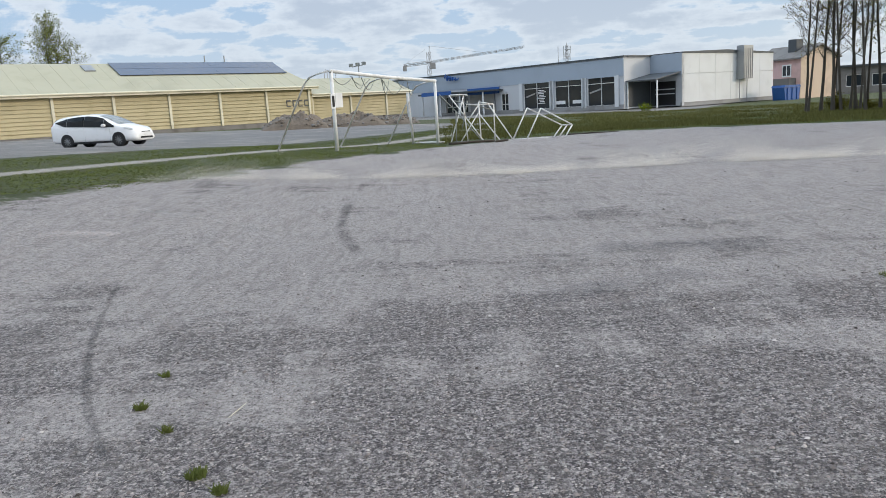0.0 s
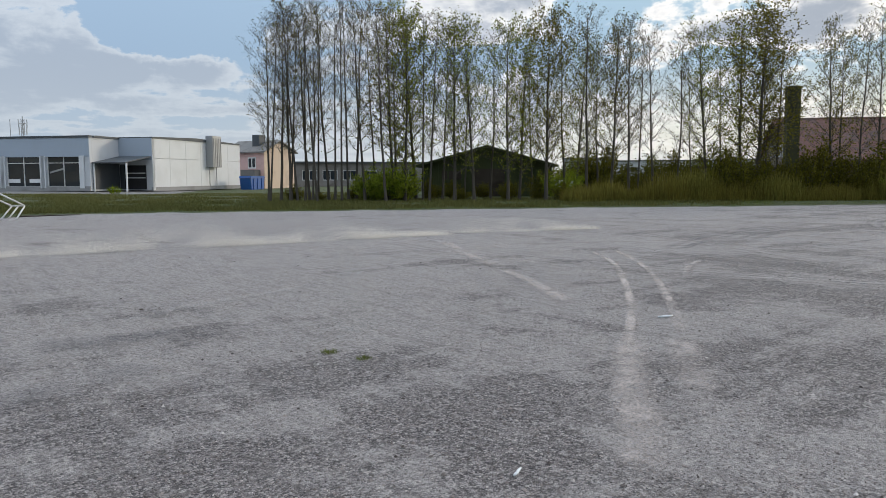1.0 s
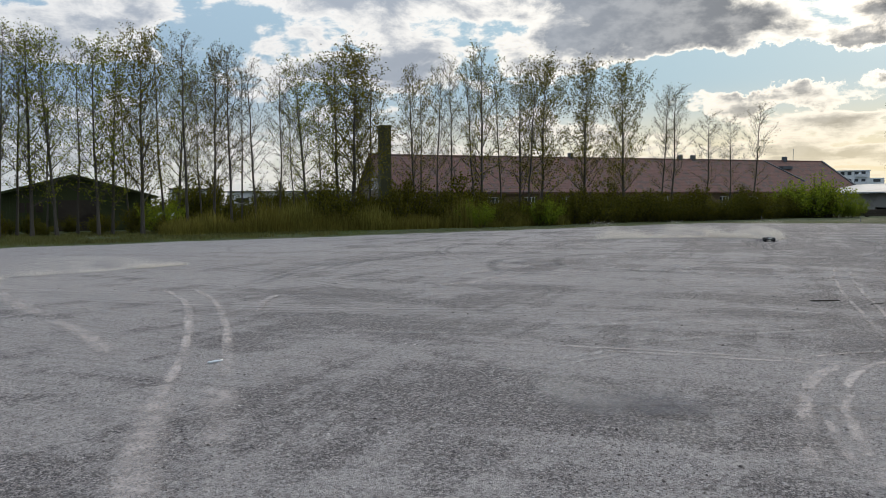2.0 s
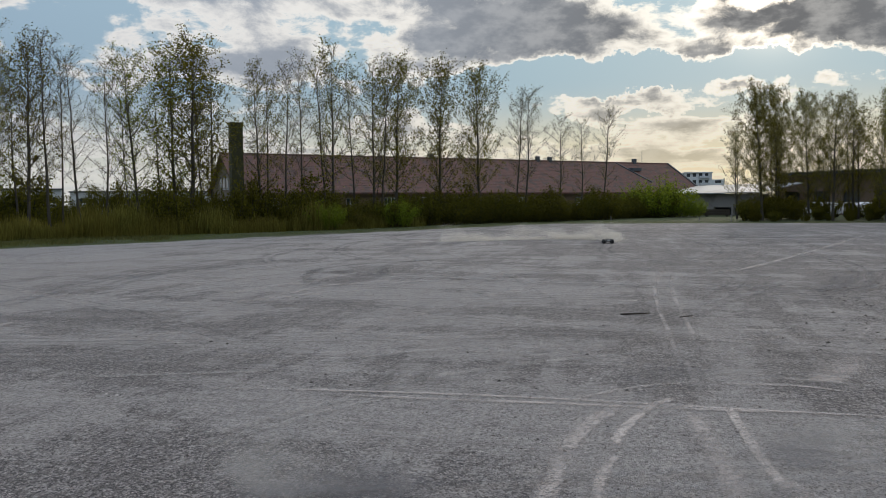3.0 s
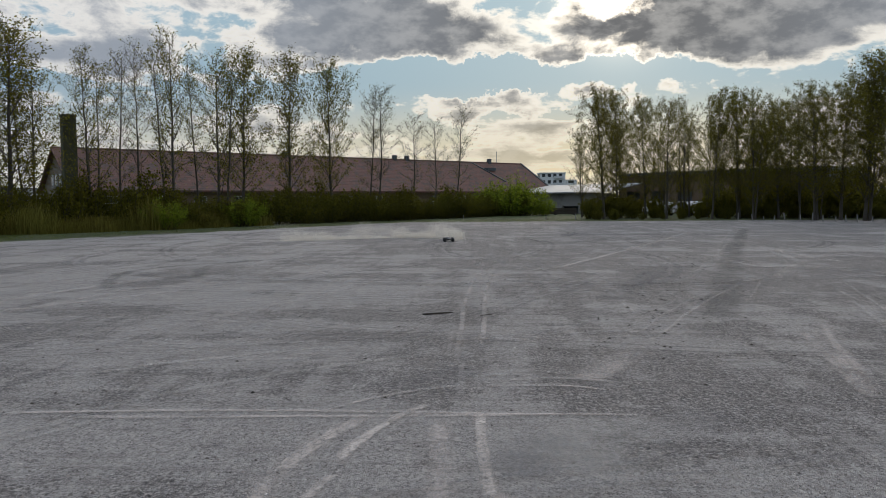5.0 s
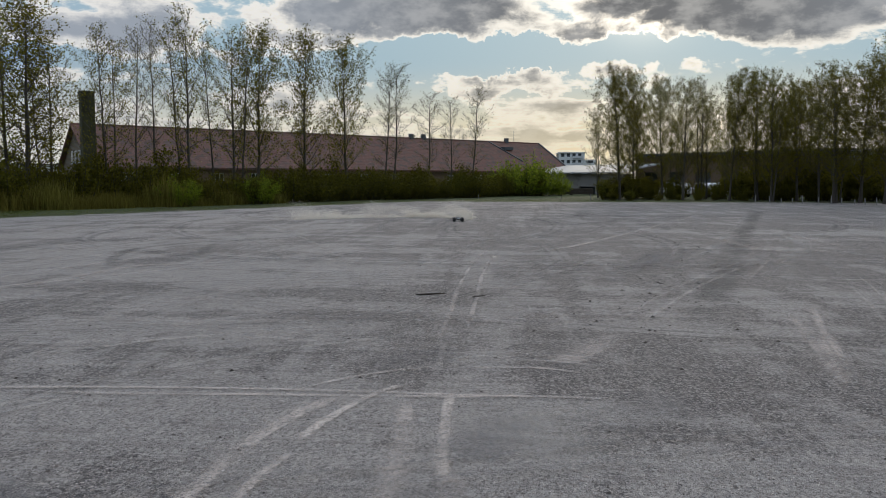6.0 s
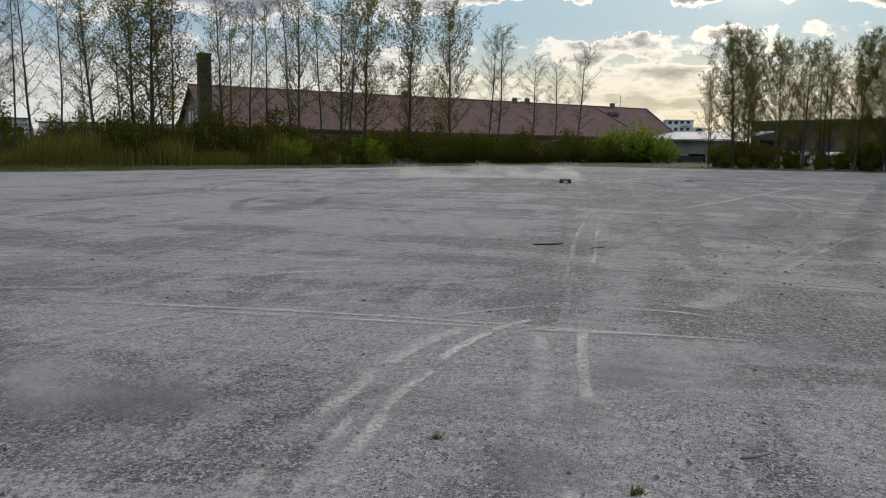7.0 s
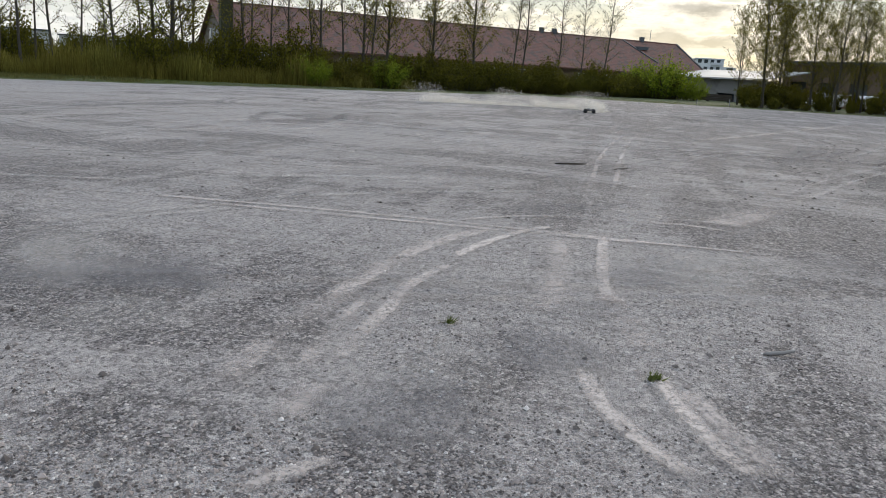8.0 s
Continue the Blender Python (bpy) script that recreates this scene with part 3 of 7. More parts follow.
def make_shop():
    """Flat-roofed supermarket: x runs along the front from its corner towards the far end, y into the building."""
    c0 = Vector((18.3, 74.8, 0.18))
    a, d = Vector((-0.63, 0.777)), Vector((0.777, 0.63))
    # a mirrored frame is kept out of the tree: x is counted from the far end instead
    L = 40.0
    m = frame_at(c0 + (a * L).to_3d(), -a)
    b = thing("supermarket", m, "low flat-roofed supermarket in pale grey cladding with shop windows", "shop")
    H, plinth = 4.95, 0.45
    wins = [(L - 13.6, L - 9.7, 0.4, 3.45), (L - 9.0, L - 5.3, 0.4, 3.45), (L - 4.6, L - 1.1, 0.4, 3.45)]
    doors = [(L - 27.0, L - 24.8, 0.1, 2.4), (L - 24.4, L - 22.9, 0.1, 2.4), (L - 17.2, L - 16.0, 0.1, 2.3)]
    bm = wall_with_openings(bmesh.new(), L, H, 0.35, wins + doors)
    part("front_wall", bm, M_PANEL, b)
    for k, x in enumerate((L - 14.2, L - 20.0, L - 26.0, L - 8.0)):
        box_part("joint_cover", (x, -0.012, 4.1), (0.07, 0.02, 1.6), M_STEEL, b)
    box_part("fascia", (L / 2, -0.03, 4.02), (L, 0.06, 1.72), M_FASCIA, b, "flat blue-grey metal fascia")
    box_part("roof_edge", (L / 2 - 0.02, 0.1, H + 0.06), (L + 0.24, 0.5, 0.16), M_TRIM_DARK, b)
    box_part("roof", (L / 2, 7, H - 0.1), (L - 0.4, 13, 0.2), M_CONCRETE, b)
    box_part("side_wall", (0.2, 7.1, H / 2), (0.4, 13.4, H - 0.01), M_PANEL, b)
    box_part("rear_wall", (L / 2, 13.9, H / 2), (L, 0.3, H - 0.01), M_PANEL, b)
    box_part("corner_wall", (L - 0.2, 2.36, H / 2), (0.4, 4.0, H - 0.01), M_PANEL, b)
    box_part("roof_edge", (L - 0.1, 2.46, H + 0.06), (0.5, 3.9, 0.16), M_TRIM_DARK, b)
    box_part("plinth", (L / 2 + 6.0, -0.06, 0.22), (28.0, 0.12, plinth), M_PLINTH, b)
    # dark interior behind the glass
    box_part("interior_wall", (L / 2, 3.6, H / 2 - 0.1), (L - 1.2, 0.1, H - 0.5), M_TRIM_DARK, b)
    box_part("interior_floor", (L / 2, 2.0, 0.05), (L - 1, 3.2, 0.08), M_PLINTH, b)
    for x0, x1, z0, z1 in wins:
        w = window_part(b, x0, x1, z0, z1, 0.05, bars=((x0 + x1) / 2,), rails=(2.6,), t=0.06)
        for x in (x0 - 0.3, x1 + 0.3):
            box_part("pillar", (x, -0.09, 1.75), (0.5, 0.12, 3.0), M_PANEL_WHITE, b, bevel=0.01)
    # lettering on the first window: unreadable lines
    for k in range(9):
        box_part("window_text_bar", (L - 11.0 + 0.1 * math.sin(k * 2.1), 0.12, 2.35 - k * 0.17), (0.9 + 0.3 * math.sin(k * 1.7), 0.01, 0.08), M_SIGN, b, "white unreadable window lettering")
    for x in (L - 8.3, L - 6.0):
        box_part("window_poster", (x, 0.14, 0.95), (1.3, 0.01, 0.35), M_SIGN, b)
    for x, w in ((L - 3.6, 1.6), (L - 10.0 - 2.6, 1.4)):
        bm = bm_box(bmesh.new(), (0, 0, 0), (w, 0.01, 0.16))
        bm.transform(pose(x, 0.14, 1.9, 0, -14, 0))
        part("window_emblem", bm, M_STEEL, b, "slanted silver emblem without letters")
    for x0, x1, z0, z1 in doors:
        window_part(b, x0, x1, z0, z1, 0.05, bars=((x0 + x1) / 2,), rails=(1.1,), name="door")
    # entrance canopy with blue band, posts and porch
    box_part("canopy", (L - 23.0, -1.3, 2.75), (12.5, 2.6, 0.18), M_TRIM_DARK, b, bevel=0.02)
    box_part("blue_band", (L - 20.0, -0.14, 2.75), (5.4, 0.16, 0.75), M_BLUE, b, "plain blue sign band", 0.02)
    box_part("blue_band", (L - 25.6, -2.68, 2.78), (5.6, 0.1, 0.45), M_BLUE, b, "plain blue sign band", 0.02)
    for x in (L - 28.6, L - 25.2, L - 21.6, L - 17.6):
        box_part("canopy_post", (x, -2.4, 1.33), (0.16, 0.16, 2.66), M_PANEL_WHITE, b, bevel=0.02)
    box_part("shutter", (L - 20.2, -0.08, 1.55), (4.2, 0.1, 2.2), M_STEEL, b)
    for k in range(10):
        box_part("shutter_slat", (L - 20.2, -0.15, 0.6 + k * 0.21), (4.2, 0.05, 0.15), M_STEEL, b)
    # standing blue emblem on the fascia, without letters
    bm = bmesh.new()
    for k in range(5):
        x = L - 26.6 + k * 0.5
        bm_tube(bm, [(x, -0.35, 4.3 + 0.35 * (k == 0)), (x + 0.2, -0.35, 5.1 - 0.18 * k), (x + 0.42, -0.35, 4.35), (x + 0.6, -0.35, 4.9 - 0.1 * k)], 0.09, 6)
    part("emblem", bm, M_BLUE, b, "blue scrolled emblem without letters")
    # loading wing: set back, then coming forward again
    k4, m4 = 4.3, 3.6
    wing_x0, wing_x1 = L, L + m4
    box_part("wing_front", ((wing_x0 + wing_x1) / 2, k4 + 0.2, H / 2 + 0.05), (m4, 0.4, H + 0.1), M_PANEL, b)
    box_part("wing_fascia", ((wing_x0 + wing_x1) / 2, k4 - 0.03, 3.95), (m4, 0.05, 2.1), M_FASCIA, b)
    door_m = (L + 1.75, k4 - 0.05, 1.25)
    box_part("loading_door", door_m, (2.3, 0.1, 2.3), M_BLACK, b)
    for z in (1.2, 1.65):
        box_part("door_rail", (door_m[0], k4 - 0.12, z), (2.2, 0.06, 0.09), M_PANEL_WHITE, b)
    # thin dark sheets paint in the shade under the lean-to
    box_part("bay_lining", (L + 0.012, 2.3, 1.35), (0.02, 3.9, 2.4), M_TRIM_DARK, b, "dark sheet painting in the shade under the lean-to")
    box_part("bay_lining", (L + 0.32, k4 - 0.012, 1.3), (0.55, 0.02, 2.4), M_TRIM_DARK, b, "dark sheet painting in the shade under the lean-to")
    # side wall in panels
    n_panels, side_len = 6, 17.7
    for i in range(n_panels):
        for z0, z1 in ((0.3, 3.05), (3.08, 5.0)):
            y = k4 + 0.02 + (i + 0.5) * side_len / n_panels
            box_part("panel", (L + m4 - 0.1, y, (z0 + z1) / 2), (0.2, side_len / n_panels - 0.03, z1 - z0), M_PANEL_WHITE, b)
    box_part("side_plinth", (L + m4 - 0.12, k4 + side_len / 2, 0.1), (0.2, side_len, 0.4), M_PLINTH, b)
    box_part("wing_core", (L + m4 / 2 - 0.15, k4 + 0.45 + side_len / 2, H / 2), (m4 - 0.3, side_len - 0.5, H), M_PANEL, b)
    bm = bmesh.new()
    bm_prism(bm, [(0, 0), (side_len, 0), (side_len, 0.1), (side_len * 0.45, 0.34), (0, 0.12)], -m4, 0.08)
    bm.transform(Matrix.Translation((L + m4, k4, H + 0.05)) @ pose(0, 0, 0, 0, 0, 90) @ Matrix.Scale(-1, 4, (0, 1, 0)))
    part("wing_roof", bm, M_TRIM_DARK, b)
    duct = box_part("air_duct", (L + m4 + 0.42, k4 + 10.9, 4.0), (0.84, 1.9, 3.4), M_STEEL, b, "galvanised ventilation duct on the wall", 0.03)
    for k in range(5):
        part("duct_rib", bm_box(bmesh.new(), (L + m4 + 0.86, k4 + 10.15 + k * 0.38, 3.9), (0.05, 0.06, 3.1)), M_STEEL, duct)
    for y in (10.2, 11.7):
        part("drain_pipe", bm_tube(bmesh.new(), [(L + m4 + 0.25, k4 + y, 0.0), (L + m4 + 0.25, k4 + y, 2.4)], 0.05, 8), M_STEEL, b)
    # lean-to over the loading bay, its roof coloured dark for the shaded underside
    bm = bmesh.new()
    bm_prism(bm, [(0, 2.55), (4.4, 3.25), (4.4, 3.33), (0, 2.63)], -4.2, 0.0)
    bm.transform(Matrix.Translation((L + 3.7, 0, 0)) @ Matrix.Translation((0, 0.2, 0)) @ pose(0, 0, 0, 0, 0, 90) @ Matrix.Scale(-1, 4, (0, 1, 0)) @ Matrix.Translation((0, 3.7, 0)) @ Matrix.Translation((0, -3.9, 0)))
    part("lean_to_roof", bm, M_TRIM_DARK, b)
    for x in (L + 0.15, L + 3.5):
        box_part("lean_to_post", (x, 0.35, 1.25), (0.12, 0.12, 2.6), M_PANEL_WHITE, b)
    # mast and small aerial on the roof
    box_part("roof_unit", (L - 1.3, 3.0, H + 0.12), (0.6, 0.6, 0.3), M_STEEL, b)
    part("roof_aerial", bm_tube(bmesh.new(), [(L - 11.0, 3, H), (L - 11.0, 3, H + 2.0)], 0.03, 6), M_STEEL, b)


def gable_house(name, m, w, depth, eave, ridge, wall_mat, roof_mat, label, category, over=0.4, gable_mat=None):
    """Ridge runs along x; front at y 0; w along x."""
    b = thing(name, m, label, category)
    bm = bmesh.new()
    bm_prism(bm, [(0, -1.0), (depth, -1.0), (depth, eave), (depth / 2, ridge), (0, eave)], 0, w)
    bm.transform(pose(0, 0, 0, 0, 0, 90) @ Matrix.Scale(-1, 4, (0, 1, 0)))
    body = part("wall", bm, wall_mat, b)
    k = (ridge - eave) / (depth / 2)
    for sgn in (0, 1):
        bm = bmesh.new()
        ya, yb = -over, depth / 2
        prof = [(ya, eave - k * over), (yb, ridge), (yb, ridge + 0.16), (ya, eave - k * over + 0.16)]
        if sgn:
            prof = [(depth - y, z) for y, z in prof]
        bm_prism(bm, prof, -over, w + over)
        bm.transform(pose(0, 0, 0, 0, 0, 90) @ Matrix.Scale(-1, 4, (0, 1, 0)))
        part("roof", bm, roof_mat, b)
    return b


def make_hall():
    """Long red-roofed hall with a tall chimney at its near gable."""
    front = Vector((71.7, 36.1, 0.0))
    along = (0.669, -0.743)
    w, depth, eave, ridge = 64.0, 13.0, 3.05, 7.0
    b = thing("hall", frame_at(front, along), "long old brick hall with a red tiled roof and chimney", "hall")
    # local x runs along the front, y points back
    sign = -1.0 if Vector((0.743, 0.669)).dot(Vector((-along[1], along[0]))) < 0 else 1.0
    bm = bmesh.new()
    holes = [(2.5 + i * 4.4, 3.9 + i * 4.4, 0.9, 2.3) for i in range(14)]
    wall_with_openings(bm, w, eave + 1.0, 0.4, holes, 0, 0, -1.0)
    part("front_wall", bm, M_BRICK, b)
    for x0, x1, z0, z1 in holes:
        win = window_part(b, x0, x1, z0, z1, 0.05, bars=(x0 + 0.47, x0 + 0.93), rails=(1.6,), t=0.05)
        box_part("interior_wall", ((x0 + x1) / 2, 0.9, 1.6), (1.9, 0.05, 1.9), M_TRIM_DARK, b)
    for x in (0.0, w - 0.4):
        bm = bmesh.new()
        bm_prism(bm, [(0.41, -1.0), (depth, -1.0), (depth, eave), (depth / 2, ridge - 0.05), (0.41, eave)], 0, 0.4)
        bm.transform(Matrix.Translation((x, 0, 0)) @ pose(0, 0, 0, 0, 0, 90) @ Matrix.Scale(-1, 4, (0, 1, 0)))
        part("gable_wall", bm, M_BRICK, b)
    for y, z in ((3.6, 3.3), (5.2, 3.3), (6.8, 3.3), (8.4, 3.3), (3.6, 1.0), (5.2, 1.0), (6.8, 1.0), (8.4, 1.0)):
        win = box_part("gable_window", (-0.02, y, z + 0.6), (0.04, 0.9, 1.25), M_PANEL, b)
        part("pane", bm_box(bmesh.new(), (-0.045, y - 0.2, z + 0.6), (0.03, 0.34, 1.1)), M_GLASS, win)
        part("pane", bm_box(bmesh.new(), (-0.045, y + 0.2, z + 0.6), (0.03, 0.34, 1.1)), M_GLASS, win)
    box_part("rear_wall", (w / 2, depth - 0.2, eave / 2 - 0.5), (w - 0.9, 0.38, eave + 1.0), M_BRICK, b)
    over, k = 0.6, (ridge - eave) / (depth / 2)
    for sgn in (0, 1):
        bm = bmesh.new()
        prof = [(-over, eave - k * over), (depth / 2, ridge), (depth / 2, ridge + 0.15), (-over, eave - k * over + 0.15)]
        if sgn:
            prof = [(depth - y, z) for y, z in prof]
        bm_prism(bm, prof, -0.5, w + 0.5)
        bm.transform(pose(0, 0, 0, 0, 0, 90) @ Matrix.Scale(-1, 4, (0, 1, 0)))
        roof = part("roof", bm, M_TILE, b)
        if not sgn:
            # rows of tiles, standing proud one above another
            n_rows = 22
            for r in range(n_rows):
                bm = bmesh.new()
                y0 = -over + (depth / 2 + over) * r / n_rows
                z0 = eave + k * y0 + 0.155
                step = (depth / 2 + over) / n_rows
                bm_box(bm, (0, 0, 0), (w + 1.0, step * 1.16, 0.03))
                bm.transform(pose(w / 2, y0 + step / 2, z0 + k * step / 2 + 0.012, math.degrees(math.atan(k)) - 1.2, 0, 0))
                part("roof_course", bm, M_TILE, roof)
    part("ridge_cap", bm_tube(bmesh.new(), [(-0.5, depth / 2, ridge + 0.16), (w + 0.5, depth / 2, ridge + 0.16)], 0.13, 8), M_TILE, b)
    # bargeboards at the far gable, and a dormer step
    bm = bmesh.new()
    bm_tube(bm, [(w + 0.5, depth / 2, ridge + 0.22), (w + 0.5, -over, eave - k * over + 0.2)], 0.16, 4)
    part("bargeboard", bm, M_TRIM_DARK, b)
    bm = bmesh.new()
    bm_tube(bm, [(w - 9.6, depth / 2, ridge + 0.2), (w - 7.2, 1.6, eave + k * 1.6 + 0.25)], 0.13, 4)
    part("fire_wall_cap", bm, M_TRIM_DARK, b)
    box_part("skylight", (w - 7.6, 4.6, eave + k * 4.6 + 0.3), (1.6, 0.9, 0.4), M_TRIM_DARK, b)
    ch = box_part("chimney", (-0.45, -0.6, 4.3), (1.15, 1.15, 10.8), M_MOSS, b, "tall mossy brick chimney", 0.05)
    part("chimney_cap", bm_box(bmesh.new(), (-0.45, -0.6, 9.6), (1.27, 1.27, 0.2), None, 0.03), M_MOSS, ch)
    for x in (25.0, 41.0, 43.0, 58.0):
        box_part("ridge_vent", (x, depth / 2, ridge + 0.4), (0.5, 0.5, 0.7), M_TRIM_DARK, b)
    part("roof_aerial", bm_tube(bmesh.new(), [(w - 4.5, depth / 2, ridge), (w - 4.5, depth / 2, ridge + 1.9)], 0.04, 6), M_STEEL, b)


make_warehouse()
make_shop()
make_hall()

# pink house past the shop, with sunlight coloured into its peach gable
p = Vector((38.7, 92.6, -0.45))
house = gable_house("house", pose(p.x, p.y, p.z, 0, 0, -69), 6.5, 5.4, 5.0, 6.3, M_PINK, M_CONCRETE, "two-storey pink rendered house with a peach gable", "house")
box_part("gable_face", (6.53, 2.7, 2.0), (0.05, 5.36, 5.9), M_PEACH, house, "peach render in a sunlit tone")
bm = bm_prism(bmesh.new(), [(0.04, 4.96), (5.36, 4.96), (2.7, 6.2)], 0, 0.06)
bm.transform(Matrix.Translation((6.5, 0, 0)) @ pose(0, 0, 0, 0, 0, 90) @ Matrix.Scale(-1, 4, (0, 1, 0)))
part("gable_face", bm, M_PEACH, house, "peach render in a sunlit tone")
box_part("chimney", (4.2, 1.6, 6.0), (1.2, 1.1, 2.2), M_TRIM_DARK, house, "dark sheet-clad chimney", 0.04)
part("window", wall_with_openings(bmesh.new(), 1.3, 1.4, 0.12, [(4.0, 4.5, 3.05, 4.15), (4.6, 5.1, 3.05, 4.15)], -0.08, 3.9, 2.9), M_WHITE, house)
box_part("pane", (4.55, -0.02, 3.6), (1.2, 0.03, 1.3), M_GLASS, house)
box_part("balcony", (4.7, -0.5, 2.3), (2.4, 1.0, 0.9), M_CONCRETE, house, "grey balcony front", 0.02)
box_part("door", (5.0, -0.04, 1.0), (1.0, 0.08, 2.2), M_TRIM_DARK, house)


def make_container(m):
    c = thing("waste_container", m, "blue steel waste container beside the house", "container", "")
    bm = bmesh.new()
    bm_prism(bm, [(-1.0, 0.12), (1.0, 0.12), (1.2, 1.5), (-1.2, 1.5)], -0.8, 0.8)
    part("body", bm, M_BLUE, c)
    bm = bmesh.new()
    bm_prism(bm, [(-1.25, 1.51), (1.25, 1.51), (1.1, 1.75), (-1.1, 1.75)], -0.85, 0.85)
    part("lid", bm, M_BLUE, c)
    for x in (-0.7, 0.0, 0.7):
        box_part("rib", (x, -0.84, 0.8), (0.1, 0.08, 1.3), M_BLUE, c)
    for x in (-0.8, 0.8):
        box_part("foot", (x, 0, 0.06), (0.2, 1.4, 0.12), M_BLACK, c)
    return c


p = polar(-24.5, 90, -0.2)
first = make_container(pose(p.x, p.y, p.z, 0, 0, 25))

# long grey block behind the trees
p, q = polar(-27.6, 112, 0), polar(-39.1, 118, 0)
d = (q - p).normalized()
block = thing("industrial_building", frame_at((p.x, p.y, -0.6), (d.x, d.y)), "long low grey industrial building with strip windows", "building")
L = (q - p).length
holes = [(1.0 + i * 3.0, 3.2 + i * 3.0, 1.5, 3.0) for i in range(int(L / 3.0) - 1)]
part("wall", wall_with_openings(bmesh.new(), L, 4.0, 0.3, holes), M_CONCRETE, block)
box_part("rear_wall", (L / 2, 4.0, 2.0), (L, 0.3, 4.0), M_TRIM_DARK, block)
box_part("roof", (L / 2, 2.4, 4.1), (L + 0.6, 5.6, 0.25), M_TRIM_DARK, block)
for h in holes:
    window_part(block, *h, 0.05, bars=((h[0] + h[1]) / 2,), t=0.08)

# dark gabled shed among the trees
p, q = polar(-37.0, 54, 0), polar(-46.7, 54, 0)
d = (q - p).normalized()
shed_w = (q - p).length
shed = thing("shed", frame_at((p.x, p.y, gz(p.x, p.y)), (d.x, d.y)), "dark green boarded shed with a low gable roof", "shed")
bm = bm_prism(bmesh.new(), [(0, -0.3), (shed_w, -0.3), (shed_w, 2.2), (shed_w / 2, 3.45), (0, 2.2)], 0.05, 9)
part("wall", bm, M_DARK_GREEN, shed)
x = 0.1
while x < shed_w - 0.1:
    top = 2.15 + 1.25 * (1 - abs(x + 0.09 - shed_w / 2) / (shed_w / 2))
    box_part("board", (x + 0.09, 0.03, top / 2 - 0.1), (0.165, 0.04, top), M_DARK_GREEN, shed)
    x += 0.18
for sgn in (0, 1):
    prof = [(-0.45, 2.2 - 0.13), (shed_w / 2, 3.46), (shed_w / 2, 3.60), (-0.45, 2.2)]
    if sgn:
        prof = [(shed_w - a, b) for a, b in prof]
    part("roof", bm_prism(bmesh.new(), prof, -0.5, 9.4), M_DARK_GREEN, shed)
box_part("door", (shed_w * 0.52, -0.0, 0.95), (2.2, 0.1, 2.0), M_SOIL_DARK, shed, "dark double door")
for k in range(3):
    box_part("window", (1.6 + k * 0.5, 0.0, 1.5), (0.4, 0.06, 0.6), M_SOIL_DARK, shed)

# far low white building seen between the trunks
for az0, az1, dist, h, label in ((-47.5, -51.0, 150, 4.6, "distant grey flat-roofed store"), (-51.4, -60.9, 165, 4.4, "distant pale grey flat-roofed store with windows")):
    p, q = polar(az0, dist, 0), polar(az1, dist, 0)
    d, L = (q - p).normalized(), (q - p).length
    b = thing("store_building", frame_at((p.x, p.y, -0.4), (d.x, d.y)), label, "building")
    holes = [(1.5 + i * 4, 4.4 + i * 4, 2.6, 3.7) for i in range(int(L / 4))]
    part("wall", wall_with_openings(bmesh.new(), L, h + 0.4, 0.3, holes), M_PANEL_WHITE if dist > 160 else M_PANEL, b)
    box_part("roof", (L / 2, 4, h + 0.5), (L + 0.4, 9, 0.25), M_TRIM_DARK, b)
    box_part("rear_wall", (L / 2, 5, h / 2), (L, 0.3, h), M_TRIM_DARK, b)
    for hole in holes:
        window_part(b, *hole, 0.05, bars=((hole[0] + hole[1]) / 2,), t=0.1)

# low grey garage with a pale roof beside the hall
p, q = polar2(-92.8, 98, 0), polar2(-99.2, 88, 0)
d, L = (q - p).normalized(), (q - p).length
b = thing("garage", frame_at((p.x, p.y, 0), (d.x, d.y)), "low grey concrete garage with a pale sheet roof", "garage")
part("wall", wall_with_openings(bmesh.new(), L, 2.45, 0.3, [(L - 6.6, L - 4.0, 0.0, 0.9), (L - 3.7, L - 1.4, 0.0, 0.9)]), M_CONCRETE, b)
box_part("interior_wall", (L / 2, 1.6, 1.2), (L - 0.6, 0.1, 2.4), M_TRIM_DARK, b)
bm = bm_prism(bmesh.new(), [(-0.7, 2.46), (6.0, 3.5), (6.0, 3.62), (-0.7, 2.58)], -0.4, L + 0.5)
bm.transform(pose(0, 0, 0, 0, 0, 90) @ Matrix.Scale(-1, 4, (0, 1, 0)))
part("roof", bm, M_GREY_SHEET, b, "pale corrugated sheet roof")

# white tower block far behind
p = polar2(-94.25, 330, -0.6)
b = thing("apartment_tower", pose(p.x, p.y, p.z, 0, 0, -88), "distant white apartment block with balconies", "apartment building")
bm = wall_with_openings(bmesh.new(), 11, 14.0, 0.4, [(1 + i * 2.4, 2.4 + i * 2.4, 1.2 + f * 2.8, 2.6 + f * 2.8) for i in range(4) for f in range(5)])
part("wall", bm, M_PANEL_WHITE, b)
box_part("core", (5.5, 5.6, 6.95), (10.8, 10, 13.9), M_TRIM_DARK, b)
box_part("roof", (5.5, 5, 14.1), (11.4, 11, 0.4), M_PANEL, b)
for f in range(5):
    box_part("balcony", (8.0, -0.8, 1.0 + f * 2.8), (4.0, 1.4, 1.0), M_PANEL, b)
box_part("stair_tower", (13.5, 5, 5.6), (5.0, 9, 11.2), M_PANEL_WHITE, b)
for f in range(4):
    box_part("window", (13.5, 0.45, 2.2 + f * 2.7), (2.4, 0.1, 1.1), M_GLASS, b)

